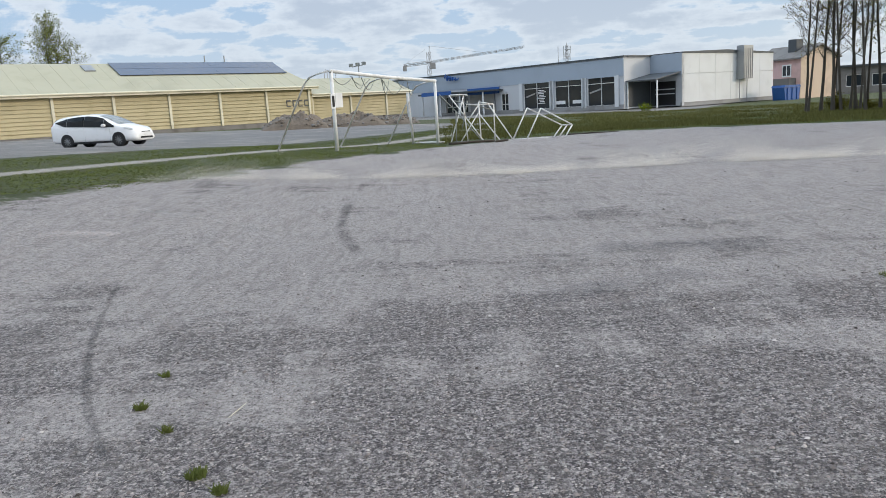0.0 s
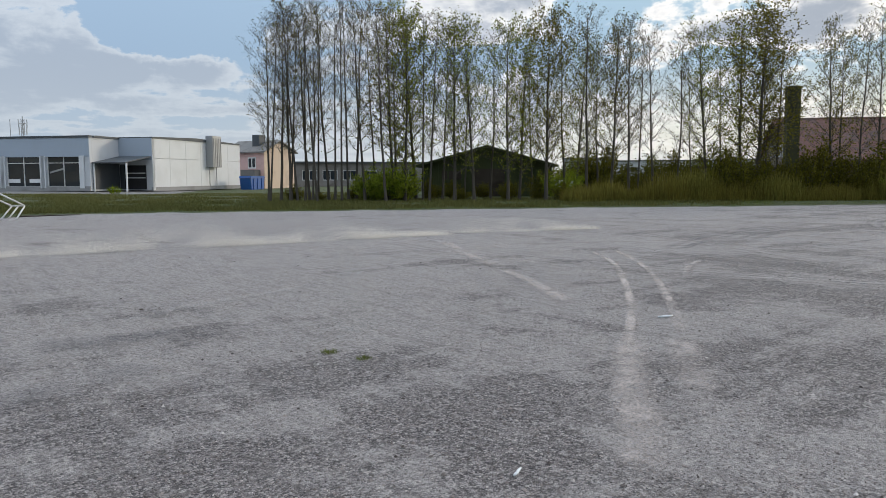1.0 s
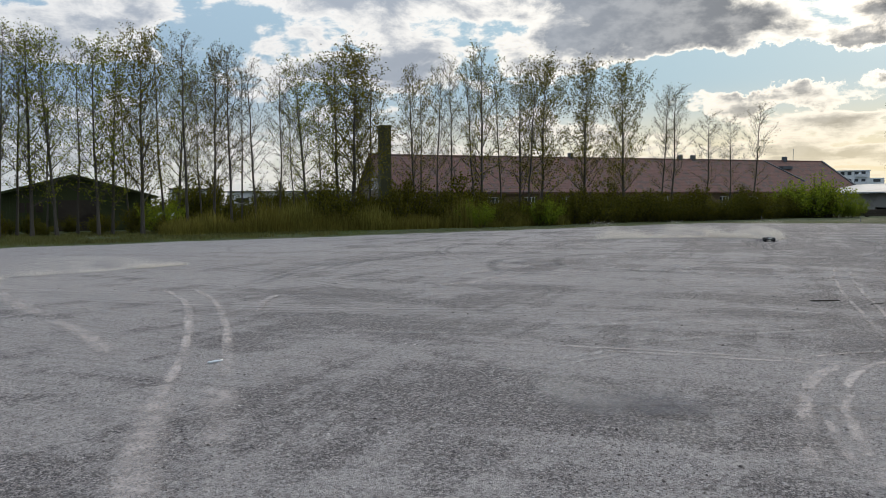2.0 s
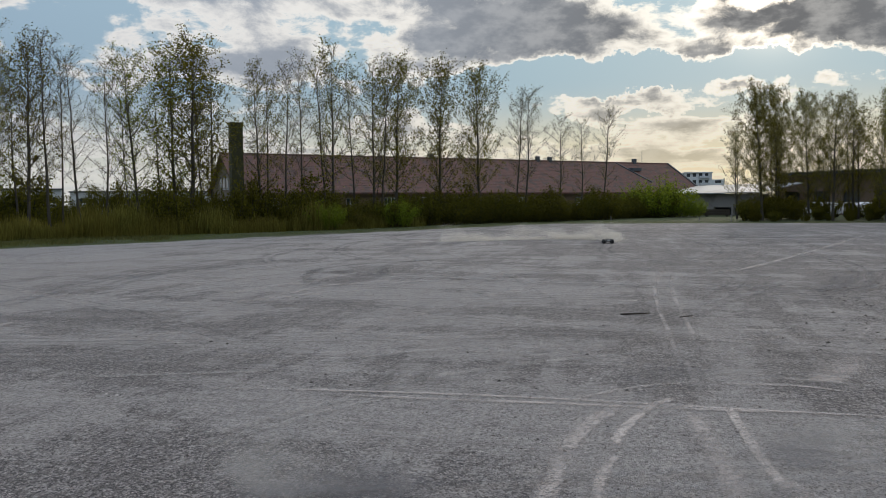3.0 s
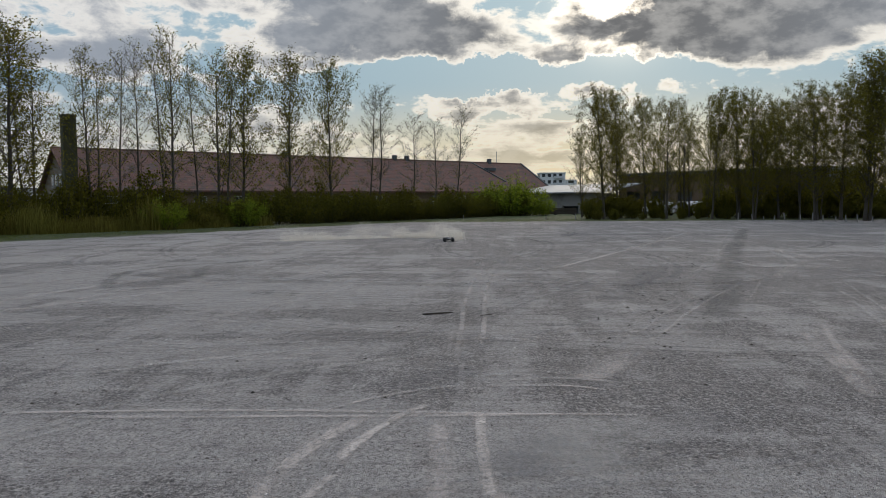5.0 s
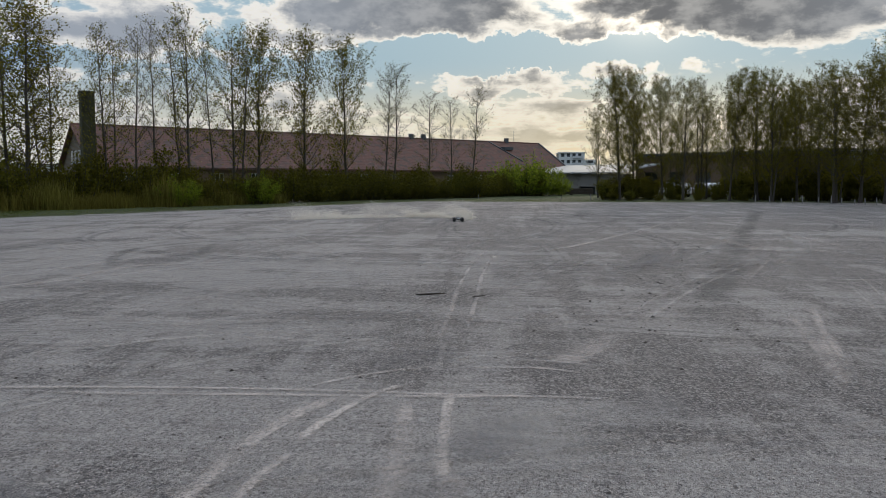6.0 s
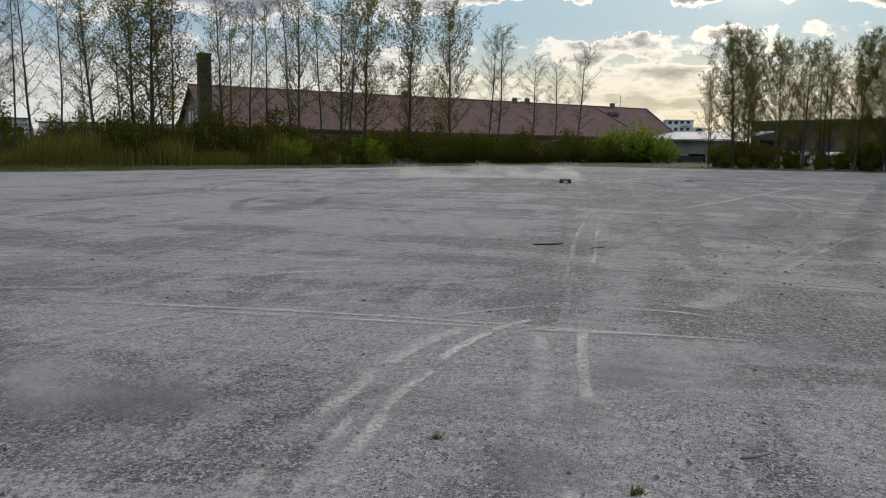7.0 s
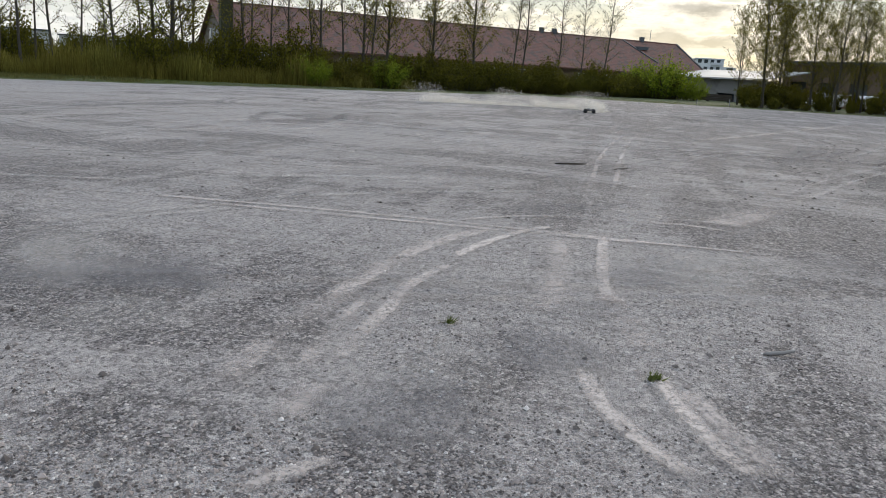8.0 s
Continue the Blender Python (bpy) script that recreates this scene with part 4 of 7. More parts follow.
# dark block behind the east trees
p, q = polar2(-100.2, 96, 0), polar2(-114, 84, 0)
d, L = (q - p).normalized(), (q - p).length
b = thing("brick_building", frame_at((p.x, p.y, 0), (d.x, d.y)), "dark brown flat-roofed building behind trees", "building")
part("wall", wall_with_openings(bmesh.new(), L, 4.5, 0.35, [(1 + i * 3.5, 3 + i * 3.5, 1.2, 2.6) for i in range(int(L / 3.5))]), M_BRICK, b)
box_part("core", (L / 2, 5.5, 2.2), (L, 10, 4.3), M_TRIM_DARK, b)
box_part("roof", (L / 2, 5, 4.65), (L + 0.5, 11.2, 0.3), M_TRIM_DARK, b)

# tower crane, mast and floodlight on the skyline
p = polar(0.2, 260, 0)
crane = thing("tower_crane", pose(p.x, p.y, 0, 0, 0, 0), "distant tower crane with a long lattice jib", "crane")


def lattice(bm, a, b, w, r, n):
    """A square lattice beam from a to b."""
    a, b = Vector(a), Vector(b)
    d = (b - a).normalized()
    s = d.orthogonal().normalized() * w / 2
    t = d.cross(s)
    cs = [s + t, s - t, -s - t, -s + t]
    for c in cs:
        bm_tube(bm, [a + c, b + c], r, 4)
    for i in range(n):
        p0, p1 = a.lerp(b, i / n), a.lerp(b, (i + 1) / n)
        for j in range(4):
            bm_tube(bm, [p0 + cs[j], p1 + cs[(j + 1) % 4]], r * 0.7, 3, False)


bm = bmesh.new()
lattice(bm, (0, 0, 0), (0, 0, 19.5), 1.0, 0.07, 12)
part("mast", bm, M_CRANE, crane)
bm = bmesh.new()
lattice(bm, (-8.5, 0, 15.6), (0, 0, 16.2), 0.7, 0.07, 6)
lattice(bm, (0, 0, 16.2), (32, 0, 19.4), 0.5, 0.05, 18)
part("jib", bm, M_CRANE, crane)
box_part("counterweight", (-8.2, 0, 14.6), (1.2, 1.0, 1.7), M_CRANE, crane)
box_part("cabin", (1.2, -1.2, 15.0), (1.8, 1.6, 2.0), M_CRANE, crane)
bm = bmesh.new()
bm_tube(bm, [(0, 0, 16), (0.4, 0, 21.5)], 0.12, 4)
bm_tube(bm, [(-8, 0, 16), (0.4, 0, 21.5), (18, 0, 18.4)], 0.035, 3)
part("tie_bars", bm, M_CRANE, crane)

p = polar(-9.85, 210, 0)
mast = thing("radio_mast", pose(p.x, p.y, 0), "distant lattice mobile phone mast", "mast")
bm = bmesh.new()
lattice(bm, (0, 0, 0), (0, 0, 15.5), 0.5, 0.06, 16)
part("lattice", bm, M_CRANE, mast)
for k, (x, z) in enumerate(((-0.9, 14.4), (0.9, 14.4), (-0.8, 12.6), (0.8, 12.6), (0.0, 15.2))):
    part("antenna", bm_box(bmesh.new(), (x, 0, z), (0.24, 0.2, 1.9), None, 0.03), M_PANEL, mast)
    if x:
        part("bracket", bm_tube(bmesh.new(), [(0, 0, z), (x, 0, z)], 0.06, 4), M_CRANE, mast)

p = polar(5.5, 95, 0.9)
lamp = thing("floodlight_pole", pose(p.x, p.y, p.z), "slim steel pole with floodlights", "street lamp")
part("pole", bm_tube(bmesh.new(), [(0, 0, 0), (0, 0, 6.0)], [0.09, 0.06], 8), M_STEEL, lamp)
part("crossbar", bm_tube(bmesh.new(), [(-0.8, 0, 5.9), (0.8, 0, 6.1)], 0.05, 6), M_STEEL, lamp)
for x in (-0.8, 0.0, 0.75):
    part("floodlight", bm_box(bmesh.new(), (x, -0.1, 6.2 + x * 0.1), (0.5, 0.35, 0.4), pose(0, 0, 0, 8, 0, 0), 0.04), M_STEEL, lamp)


# ---- trees, shrubs, grass ----
def mesh_object(name, verts, faces, mat, parent=None, smooth=False):
    me = bpy.data.meshes.new(name)
    me.from_pydata(verts, [], faces)
    me.materials.append(mat)
    if smooth:
        me.shade_smooth()
    ob = new(name, me)
    ob.parent = parent
    return ob


def limb(verts, faces, pts, radii, sides):
    """Adds a tapered limb through pts."""
    start = len(verts)
    for i, p in enumerate(pts):
        d = (pts[min(i + 1, len(pts) - 1)] - pts[max(i - 1, 0)]).normalized()
        s = d.cross(Vector((0.31, 0.95, 0.05))).normalized()
        t = d.cross(s)
        for k in range(sides):
            a = 2 * math.pi * k / sides
            verts.append(p + (s * math.cos(a) + t * math.sin(a)) * radii[i])
    for i in range(len(pts) - 1):
        a, b = start + i * sides, start + (i + 1) * sides
        for k in range(sides):
            faces.append((a + k, a + (k + 1) % sides, b + (k + 1) % sides, b + k))


def leaf_blade(verts, faces, p, size, rng):
    """A small folded leaf at p, turned at random."""
    d = Vector((rng.gauss(0, 1), rng.gauss(0, 1), rng.gauss(-0.3, 0.8))).normalized()
    s = d.orthogonal().normalized()
    s.rotate(Matrix.Rotation(rng.uniform(0, 6.28), 3, d))
    k = len(verts)
    verts.extend((p, p + d * size * 0.5 + s * size * 0.38, p + d * size, p + d * size * 0.5 - s * size * 0.38))
    faces.append((k, k + 1, k + 2, k + 3))


def grow_tree(name, seed, height, trunk_r, first, spread, up, n_limbs, leaf_mat, n_leaves, leaf_size, label, stems=1, crown_low=0.0):
    """A tree: leaning tapered trunk, rising limbs with forks and twigs, and many small leaves along the twigs.
    first: height of the lowest limb; spread: longest limb; up: how steeply limbs rise."""
    rng = random.Random(seed)
    root = thing(name, Matrix(), label, "tree", "trees round the field")
    tv, tf, bv, bf, lv, lf = [], [], [], [], [], []
    tips = []
    for stem in range(stems):
        h = height * (1 if stem == 0 else rng.uniform(0.75, 0.95))
        foot = Vector((0, 0, -0.2)) if stem == 0 else Vector((rng.uniform(-0.5, 0.5), rng.uniform(-0.5, 0.5), -0.2))
        lean = Vector((rng.gauss(0, 0.04), rng.gauss(0, 0.04), 0)) + (Vector((foot.x, foot.y, 0)) * 0.12 if stem else Vector())
        pts, radii = [], []
        wob = Vector()
        for i in range(11):
            k = i / 10
            wob += Vector((rng.gauss(0, 0.032), rng.gauss(0, 0.032), 0)) * (0.3 + k)
            pts.append(foot + lean * h * k + wob + Vector((0, 0, h * k)))
            radii.append(trunk_r * (1.0 if stem == 0 else 0.75) * (1 - k) ** 0.85 + 0.012 + (0.05 if i == 0 else 0))
        limb(tv, tf, pts, [r * 0.68 for r in radii], 8)
        count = n_limbs if stem == 0 else int(n_limbs * 0.6)
        for j in range(count):
            k = (first + (height - first) * ((j + rng.random()) / count) ** 0.9) / height
            k = min(k, 0.97)
            base_i = min(int(k * 10), 9)
            p0 = pts[base_i].lerp(pts[base_i + 1], k * 10 - base_i)
            a = j * 2.4 + rng.uniform(-0.6, 0.6)
            u = (k - first / height) / (1 - first / height)
            shape = math.sqrt(max(0.02, 1 - ((u - 0.38) / 0.63) ** 2))
            ln = 1.35 * spread * shape * rng.uniform(0.6, 1.15) + 0.35
            d = Vector((math.cos(a), math.sin(a), up * rng.uniform(0.6, 1.25) * (0.8 + 0.5 * u))).normalized()
            q = [p0]
            for i in range(4):
                d = (d + Vector((rng.gauss(0, 0.12), rng.gauss(0, 0.12), 0.10))).normalized()
                q.append(q[-1] + d * ln / 4)
            r0 = max(radii[base_i] * 0.27, 0.011)
            limb(bv, bf, q, [r0, r0 * 0.75, r0 * 0.52, r0 * 0.3, 0.005], 5)
            # side shoots and twigs
            for i in range(1, 5):
                for side in range(3 if ln > 1 else 2):
                    f = (d + Vector((rng.gauss(0, 0.75), rng.gauss(0, 0.75), rng.gauss(0.15, 0.4)))).normalized()
                    s0 = q[i - 1].lerp(q[i], rng.random())
                    sl = ln * rng.uniform(0.18, 0.42)
                    mid = s0 + f * sl * 0.5
                    end = mid + (f + Vector((rng.gauss(0, 0.2), rng.gauss(0, 0.2), 0.25))).normalized() * sl * 0.5
                    limb(bv, bf, [s0, mid, end], [0.008, 0.006, 0.003], 3)
                    tips.append((s0, end))
                    for t in range(2):
                        g = (f + Vector((rng.gauss(0, 0.7), rng.gauss(0, 0.7), rng.gauss(0.1, 0.5)))).normalized()
                        e2 = mid + g * sl * rng.uniform(0.3, 0.6)
                        limb(bv, bf, [mid, e2], [0.0042, 0.0025], 3)
                        tips.append((mid, e2))
    picks = rng.choices(tips, [(b - a).length for a, b in tips], k=int(n_leaves * 1.15))
    for a, b in picks:
        p = a.lerp(b, rng.random() ** 0.8) + Vector((rng.gauss(0, 0.13), rng.gauss(0, 0.13), rng.gauss(0, 0.13)))
        leaf_blade(lv, lf, p, leaf_size * 1.32 * rng.uniform(0.6, 1.3), rng)
    mesh_object("trunk", tv, tf, M_BARK, root, True)
    mesh_object("branchwork", bv, bf, M_BARK, root)
    mesh_object("crown", lv, lf, leaf_mat, root)
    return root


KINDS = {
    # slender, nearly bare, with budding leaves
    "bare": grow_tree("poplar_tree", 11, 11.5, 0.105, 3.0, 1.45, 0.85, 28, M_LEAF_BROWN, 950, 0.062, "slender poplar with bare twigs and few budding leaves"),
    "bare2": grow_tree("poplar_tree", 12, 11.0, 0.095, 2.8, 1.3, 1.0, 26, M_LEAF_OLIVE, 950, 0.062, "thin upright poplar with sparse olive leaves"),
    "fresh": grow_tree("poplar_tree", 13, 11.0, 0.13, 1.5, 2.0, 0.9, 40, M_LEAF_FRESH, 3300, 0.085, "poplar in fresh green spring leaf"),
    "fresh2": grow_tree("poplar_tree", 14, 10.5, 0.14, 1.7, 1.8, 1.0, 38, M_LEAF_FRESH, 3000, 0.08, "poplar with thin fresh green leaves"),
    "olive": grow_tree("poplar_tree", 15, 11.0, 0.17, 1.8, 2.2, 0.85, 40, M_LEAF_OLIVE, 6200, 0.085, "spreading poplar with olive spring leaves"),
    "double": grow_tree("poplar_tree", 16, 11.0, 0.13, 2.0, 1.7, 1.1, 32, M_LEAF_OLIVE, 3600, 0.08, "twin-stemmed poplar with sparse olive leaves", stems=2),
    "wide": grow_tree("poplar_tree", 17, 11.0, 0.2, 1.6, 2.5, 0.8, 46, M_LEAF_OLIVE, 12000, 0.085, "broad poplar with dense olive leaves low down"),
    "wide2": grow_tree("poplar_tree", 18, 11.0, 0.18, 1.4, 2.4, 0.85, 44, M_LEAF_OLIVE, 13000, 0.085, "full poplar in green leaf down to the ground", stems=2),
    "stem": grow_tree("poplar_tree", 19, 12.5, 0.095, 4.0, 1.1, 0.9, 20, M_LEAF_BROWN, 260, 0.06, "tall thin poplar stem with a small bare crown"),
}
USED = set()


def plant(kind, x, y, height, turn, wide=1.0):
    src = KINDS[kind]
    base = {"bare": 11.5, "bare2": 11.0, "fresh": 11.0, "fresh2": 10.5, "stem": 12.5}.get(kind, 11.0)
    if kind == "fresh2":
        base = 10.5
    s = 1.02 * height / base
    m = pose(x, y, gz(x, y), 0, 0, turn) @ Matrix.Diagonal((s * wide, s * wide, s, 1))
    if kind not in USED:
        USED.add(kind)
        src.matrix_basis = m
        return src
    old = src.matrix_basis.copy()
    src.matrix_basis = Matrix()
    t = copy_thing(src, m)
    src.matrix_basis = old
    return t


def row_point(az):
    """Distance of the tree row along a bearing."""
    x, y = -math.sin(radians(az)), math.cos(radians(az))
    # the line through (28.3, 33.7) along (0.82, -0.57)
    nx, ny = 0.57, 0.82
    return (28.3 * nx + 33.7 * ny) / (x * nx + y * ny)


rng = random.Random(5)
# metres along the row and behind it, kind, height, width
ROW = [
    (-10.5, 1.0, "bare", 10.6, 1.1), (-9.8, -0.0, "bare2", 11.0, 1.1), (-9.4, -0.0, "stem", 11.1, 1.0), (-8.9, 1.5, "bare", 10.9, 1.1), (-8.2, -1.0, "stem", 11.0, 1.0),
    (-7.8, 2.0, "bare2", 11.4, 1.0), (-6.9, 0.0, "stem", 11.5, 1.0), (-6.3, 3.0, "bare", 11.5, 1.0), (-5.6, 0.5, "bare2", 11.5, 1.0), (-5.0, 2.0, "stem", 11.2, 1.0),
    (-4.4, -0.5, "bare", 11.2, 1.0), (-3.9, 1.5, "double", 10.9, 1.0), (-3.3, 1.0, "fresh", 10.5, 0.9), (-2.6, 3.0, "fresh2", 10.7, 1.0), (-1.9, 0.0, "bare2", 10.3, 1.0),
    (-1.0, 2.0, "bare2", 10.0, 1.0), (-0.4, 0.5, "fresh2", 10.0, 1.0), (0.7, 0.0, "fresh2", 9.7, 0.9), (1.9, 2.0, "bare2", 9.6, 1.0), (2.7, 0.0, "fresh", 9.8, 1.0),
    (3.6, 1.5, "fresh", 9.6, 1.0), (4.9, 0.0, "olive", 10.3, 0.9), (6.5, 2.0, "bare2", 10.4, 1.0), (7.3, -0.0, "bare", 10.5, 1.2), (9.0, 1.0, "double", 10.1, 1.0),
    (9.8, -0.0, "bare", 10.1, 1.1), (11.0, 1.9, "stem", 9.7, 1.0), (11.5, 0.5, "bare", 9.6, 1.1), (12.7, 0.0, "bare2", 9.3, 1.0), (14.5, -0.0, "fresh2", 9.6, 1.0),
    (16.9, 0.9, "fresh2", 10.3, 1.1), (17.7, 0.4, "olive", 10.7, 1.2), (19.6, 1.8, "double", 9.6, 1.0), (22.2, -0.0, "double", 10.0, 1.0), (24.3, 0.9, "bare2", 10.6, 1.1),
    (26.2, 1.7, "bare", 11.0, 1.0), (27.5, 0.0, "double", 11.7, 1.0), (30.5, 1.6, "bare2", 10.9, 1.0), (30.9, -0.0, "double", 11.1, 1.1), (33.2, 0.4, "olive", 11.4, 0.9),
    (37.0, 0.0, "olive", 11.5, 0.95), (41.4, 0.0, "olive", 11.7, 0.9), (47.1, 1.4, "bare2", 11.0, 1.1), (46.8, 0.0, "bare2", 10.7, 1.2), (51.2, 0.0, "bare2", 8.9, 1.3),
    (55.3, 0.6, "bare2", 8.9, 1.1), (57.6, -0.0, "bare2", 10.1, 1.2), (1.0, 9.0, "bare2", 9.3, 1.0), (5.6, 7.9, "bare", 9.6, 1.0), (8.8, 8.8, "fresh2", 10.0, 1.0),
    (-10.2, 2.6, "stem", 10.8, 1.0), (-10.9, -0.6, "stem", 10.4, 1.0), (-10.0, 1.9, "bare", 10.7, 0.9), (-9.1, 0.8, "stem", 11.1, 0.9), (-8.6, 0.3, "bare2", 10.8, 0.8), (-7.4, 1.0, "stem", 11.2, 1.0), (-11.3, 1.6, "bare", 10.0, 1.0), (-8.5, 2.8, "stem", 11.2, 1.0), (-6.6, 1.4, "stem", 11.6, 1.0), (-2.2, 1.6, "stem", 10.8, 1.0),
    (10.1, 7.7, "bare2", 10.0, 1.0), (16.6, 7.4, "bare2", 8.8, 1.0), (19.0, 8.2, "bare", 9.6, 1.0),
]
for along, off, kind, h, wide in ROW:
    plant(kind, 28.3 + 0.8211 * along + 0.5708 * off, 33.7 - 0.5708 * along + 0.8211 * off, h, rng.uniform(0, 360), wide * 1.05)
# eastern group
EAST = [(68.4, -12.1, "wide", 11.0, 0.95), (71.1, -13.7, "olive", 11.2, 0.9), (69.7, -15.9, "wide", 10.4, 0.8), (67.4, -17.1, "olive", 10.0, 1.0), (70.9, -19.5, "double", 10.5, 1.0),
        (65.5, -20.3, "wide", 10.1, 0.75), (65.8, -22.6, "wide2", 10.3, 0.9), (63.6, -22.9, "wide2", 9.7, 0.9), (64.8, -25.3, "wide", 9.4, 0.9), (62.4, -26.0, "double", 9.7, 1.0),
        (60.1, -26.3, "wide2", 9.9, 1.0), (60.4, -28.1, "wide", 10.2, 1.0), (57.9, -28.6, "wide2", 11.2, 1.0), (56.3, -29.7, "wide", 11.4, 1.0), (53.6, -30.4, "wide2", 11.8, 1.0),
        (51.7, -31.6, "wide", 12.0, 1.0), (49.6, -33.0, "wide2", 12.0, 1.0)]
for x, y, kind, h, wide in EAST:
    plant(kind, x, y, h * 0.92, rng.uniform(0, 360), wide)
for i, (x, y, kind, h, wide) in enumerate(EAST):
    plant(("double", "bare", "olive")[i % 3], x + 5.5 + rng.uniform(-1, 1), y + rng.uniform(-1.5, 1.5), h * rng.uniform(0.7, 0.88), rng.uniform(0, 360), 0.9)
# round tree and bush behind the warehouse
plant("fresh", *polar(26.1, 92).xy, 12.0, 40, 0.8)
plant("fresh", *polar(25.6, 93).xy, 11.8, 200, 0.8)
plant("fresh", *polar(25.9, 94).xy, 11.0, 100, 0.9)
plant("fresh", *polar(24.5, 92).xy, 9.4, 140, 1.3)
plant("fresh", *polar(28.4, 96).xy, 10.4, 80, 1.9)


def grow_shrub(name, seed, h, w, n_stems, n_leaves, size, mat, label, category="shrub"):
    rng = random.Random(seed)
    root = thing(name, Matrix(), label, category, "shrubs under the trees")
    bv, bf, lv, lf, tips = [], [], [], [], []
    for i in range(n_stems):
        a, r = rng.uniform(0, 6.28), w * rng.random() ** 0.7
        foot = Vector((math.cos(a) * r * 0.35, math.sin(a) * r * 0.35, -0.1))
        top = Vector((math.cos(a) * r, math.sin(a) * r, h * rng.uniform(0.55, 1.0) * (1 - 0.35 * (r / w) ** 2)))
        mid = foot.lerp(top, 0.5) + Vector((rng.gauss(0, 0.08), rng.gauss(0, 0.08), 0.05))
        limb(bv, bf, [foot, mid, top], [0.02, 0.013, 0.005], 3)
        tips += [(foot.lerp(mid, 0.25), mid), (mid, top), (mid, top)]
        for j in range(4):
            s = foot.lerp(top, rng.uniform(0.2, 0.9))
            e = s + Vector((rng.gauss(0, 0.3), rng.gauss(0, 0.3), rng.uniform(0.1, 0.5)))
            limb(bv, bf, [s, e], [0.008, 0.004], 3)
            tips.append((s, e))
    for i in range(n_leaves):
        a, b = tips[rng.randrange(len(tips))]
        p = a.lerp(b, rng.random()) + Vector((rng.gauss(0, 0.1), rng.gauss(0, 0.1), rng.gauss(0, 0.1)))
        if p.z > 0.05:
            leaf_blade(lv, lf, p, size * rng.uniform(0.6, 1.4), rng)
    mesh_object("stalk_mass", bv, bf, M_STALK, root)
    mesh_object("foliage", lv, lf, mat, root)
    return root


def scatter(src, spots):
    """The first spot takes the source itself, the others copies."""
    first = True
    for x, y, s, turn, tall in spots:
        m = pose(x, y, gz(x, y), 0, 0, turn) @ Matrix.Diagonal((s, s, s * tall, 1))
        if first:
            keep, first = m, False
        else:
            copy_thing(src, m)
    src.matrix_basis = keep


def belt(az0, az1, step, off, depth, lo, hi, tall=1.0):
    """Spots along the tree row."""
    out, az = [], az0
    while az > az1:
        d = row_point(az) + off + rng.uniform(-depth, depth)
        p = polar(az, d, 0)
        out.append((p.x, p.y, rng.uniform(lo, hi), rng.uniform(0, 360), tall * rng.uniform(0.7, 1.3)))
        az -= step * rng.uniform(0.6, 1.4) * 50 / d
    return out


shrub_a = grow_shrub("shrub", 31, 2.3, 1.5, 30, 3600, 0.10, M_LEAF_SHRUB, "dense dark green shrub under the trees")
shrub_b = grow_shrub("shrub", 32, 2.0, 1.3, 28, 2800, 0.10, M_LEAF_SHRUB, "leafy dark shrub with bare lower stems")
shrub_c = grow_shrub("shrub", 33, 2.6, 1.9, 34, 4200, 0.10, M_LEAF_BRIGHT, "rounded bright green shrub")


def grow_reeds():
    """A clump of upright thin blades."""
    rng = random.Random(34)
    root = thing("reed_clump", Matrix(), "clump of tall dry yellowish reeds", "reeds", "reeds by the gravel edge")
    verts, faces = [], []
    for i in range(620):
        a, r = rng.uniform(0, 6.28), 1.5 * rng.random() ** 0.6
        x, y, h, w = math.cos(a) * r, math.sin(a) * r, rng.uniform(0.5, 2.1) * (1 - 0.3 * r / 1.5), rng.uniform(0.008, 0.02)
        b = rng.uniform(0, 6.28)
        dx, dy, lx, ly = math.cos(b) * w, math.sin(b) * w, rng.gauss(0, 0.22), rng.gauss(0, 0.22)
        k = len(verts)
        verts += [(x - dx, y - dy, -0.05), (x + dx, y + dy, -0.05), (x + lx * 0.4 + dx, y + ly * 0.4 + dy, h * 0.6), (x + lx * 0.4 - dx, y + ly * 0.4 - dy, h * 0.6), (x + lx, y + ly, h)]
        faces += [(k, k + 1, k + 2, k + 3), (k + 3, k + 2, k + 4)]
    mesh_object("reed_mass", verts, faces, M_REED, root)
    return root


reed = grow_reeds()
scatter(shrub_a, belt(-59, -94.3, 1.1, -1.0, 1.2, 0.7, 1.35) + belt(-33.6, -47, 1.9, 5.5, 1.5, 0.5, 0.75))
scatter(shrub_b, belt(-60, -94.3, 1.3, 1.8, 1.0, 0.8, 1.6) + belt(-47.5, -60, 1.8, 1.8, 1.0, 0.5, 0.8) + belt(-27.5, -47, 2.2, 2.5, 1.2, 0.3, 0.55) + belt(-46.5, -62, 1.6, 24, 2.0, 1.2, 1.9))
bright = []
for az, d, s in ((-92.2, 79, 1.8), (-91.2, 80, 1.5), (-93.4, 80, 1.45), (-94.6, 80, 0.9), (-72.5, 52, 0.9), (-34.4, 45, 1.0), (-35.3, 46, 1.0), (-33.3, 45, 0.8), (-47.5, 48, 0.9), (-67, 48, 0.8), (-15.2, 68, 0.32)):
    p = (polar2 if az < -60 else polar)(az, d, 0)
    bright.append((p.x, p.y, s, rng.uniform(0, 360), 1.0))
scatter(shrub_c, bright)
scatter(reed, belt(-48.5, -63, 0.6, -2.0, 0.9, 0.4, 0.95) + belt(-62, -76, 0.9, -2.4, 0.7, 0.4, 0.95))
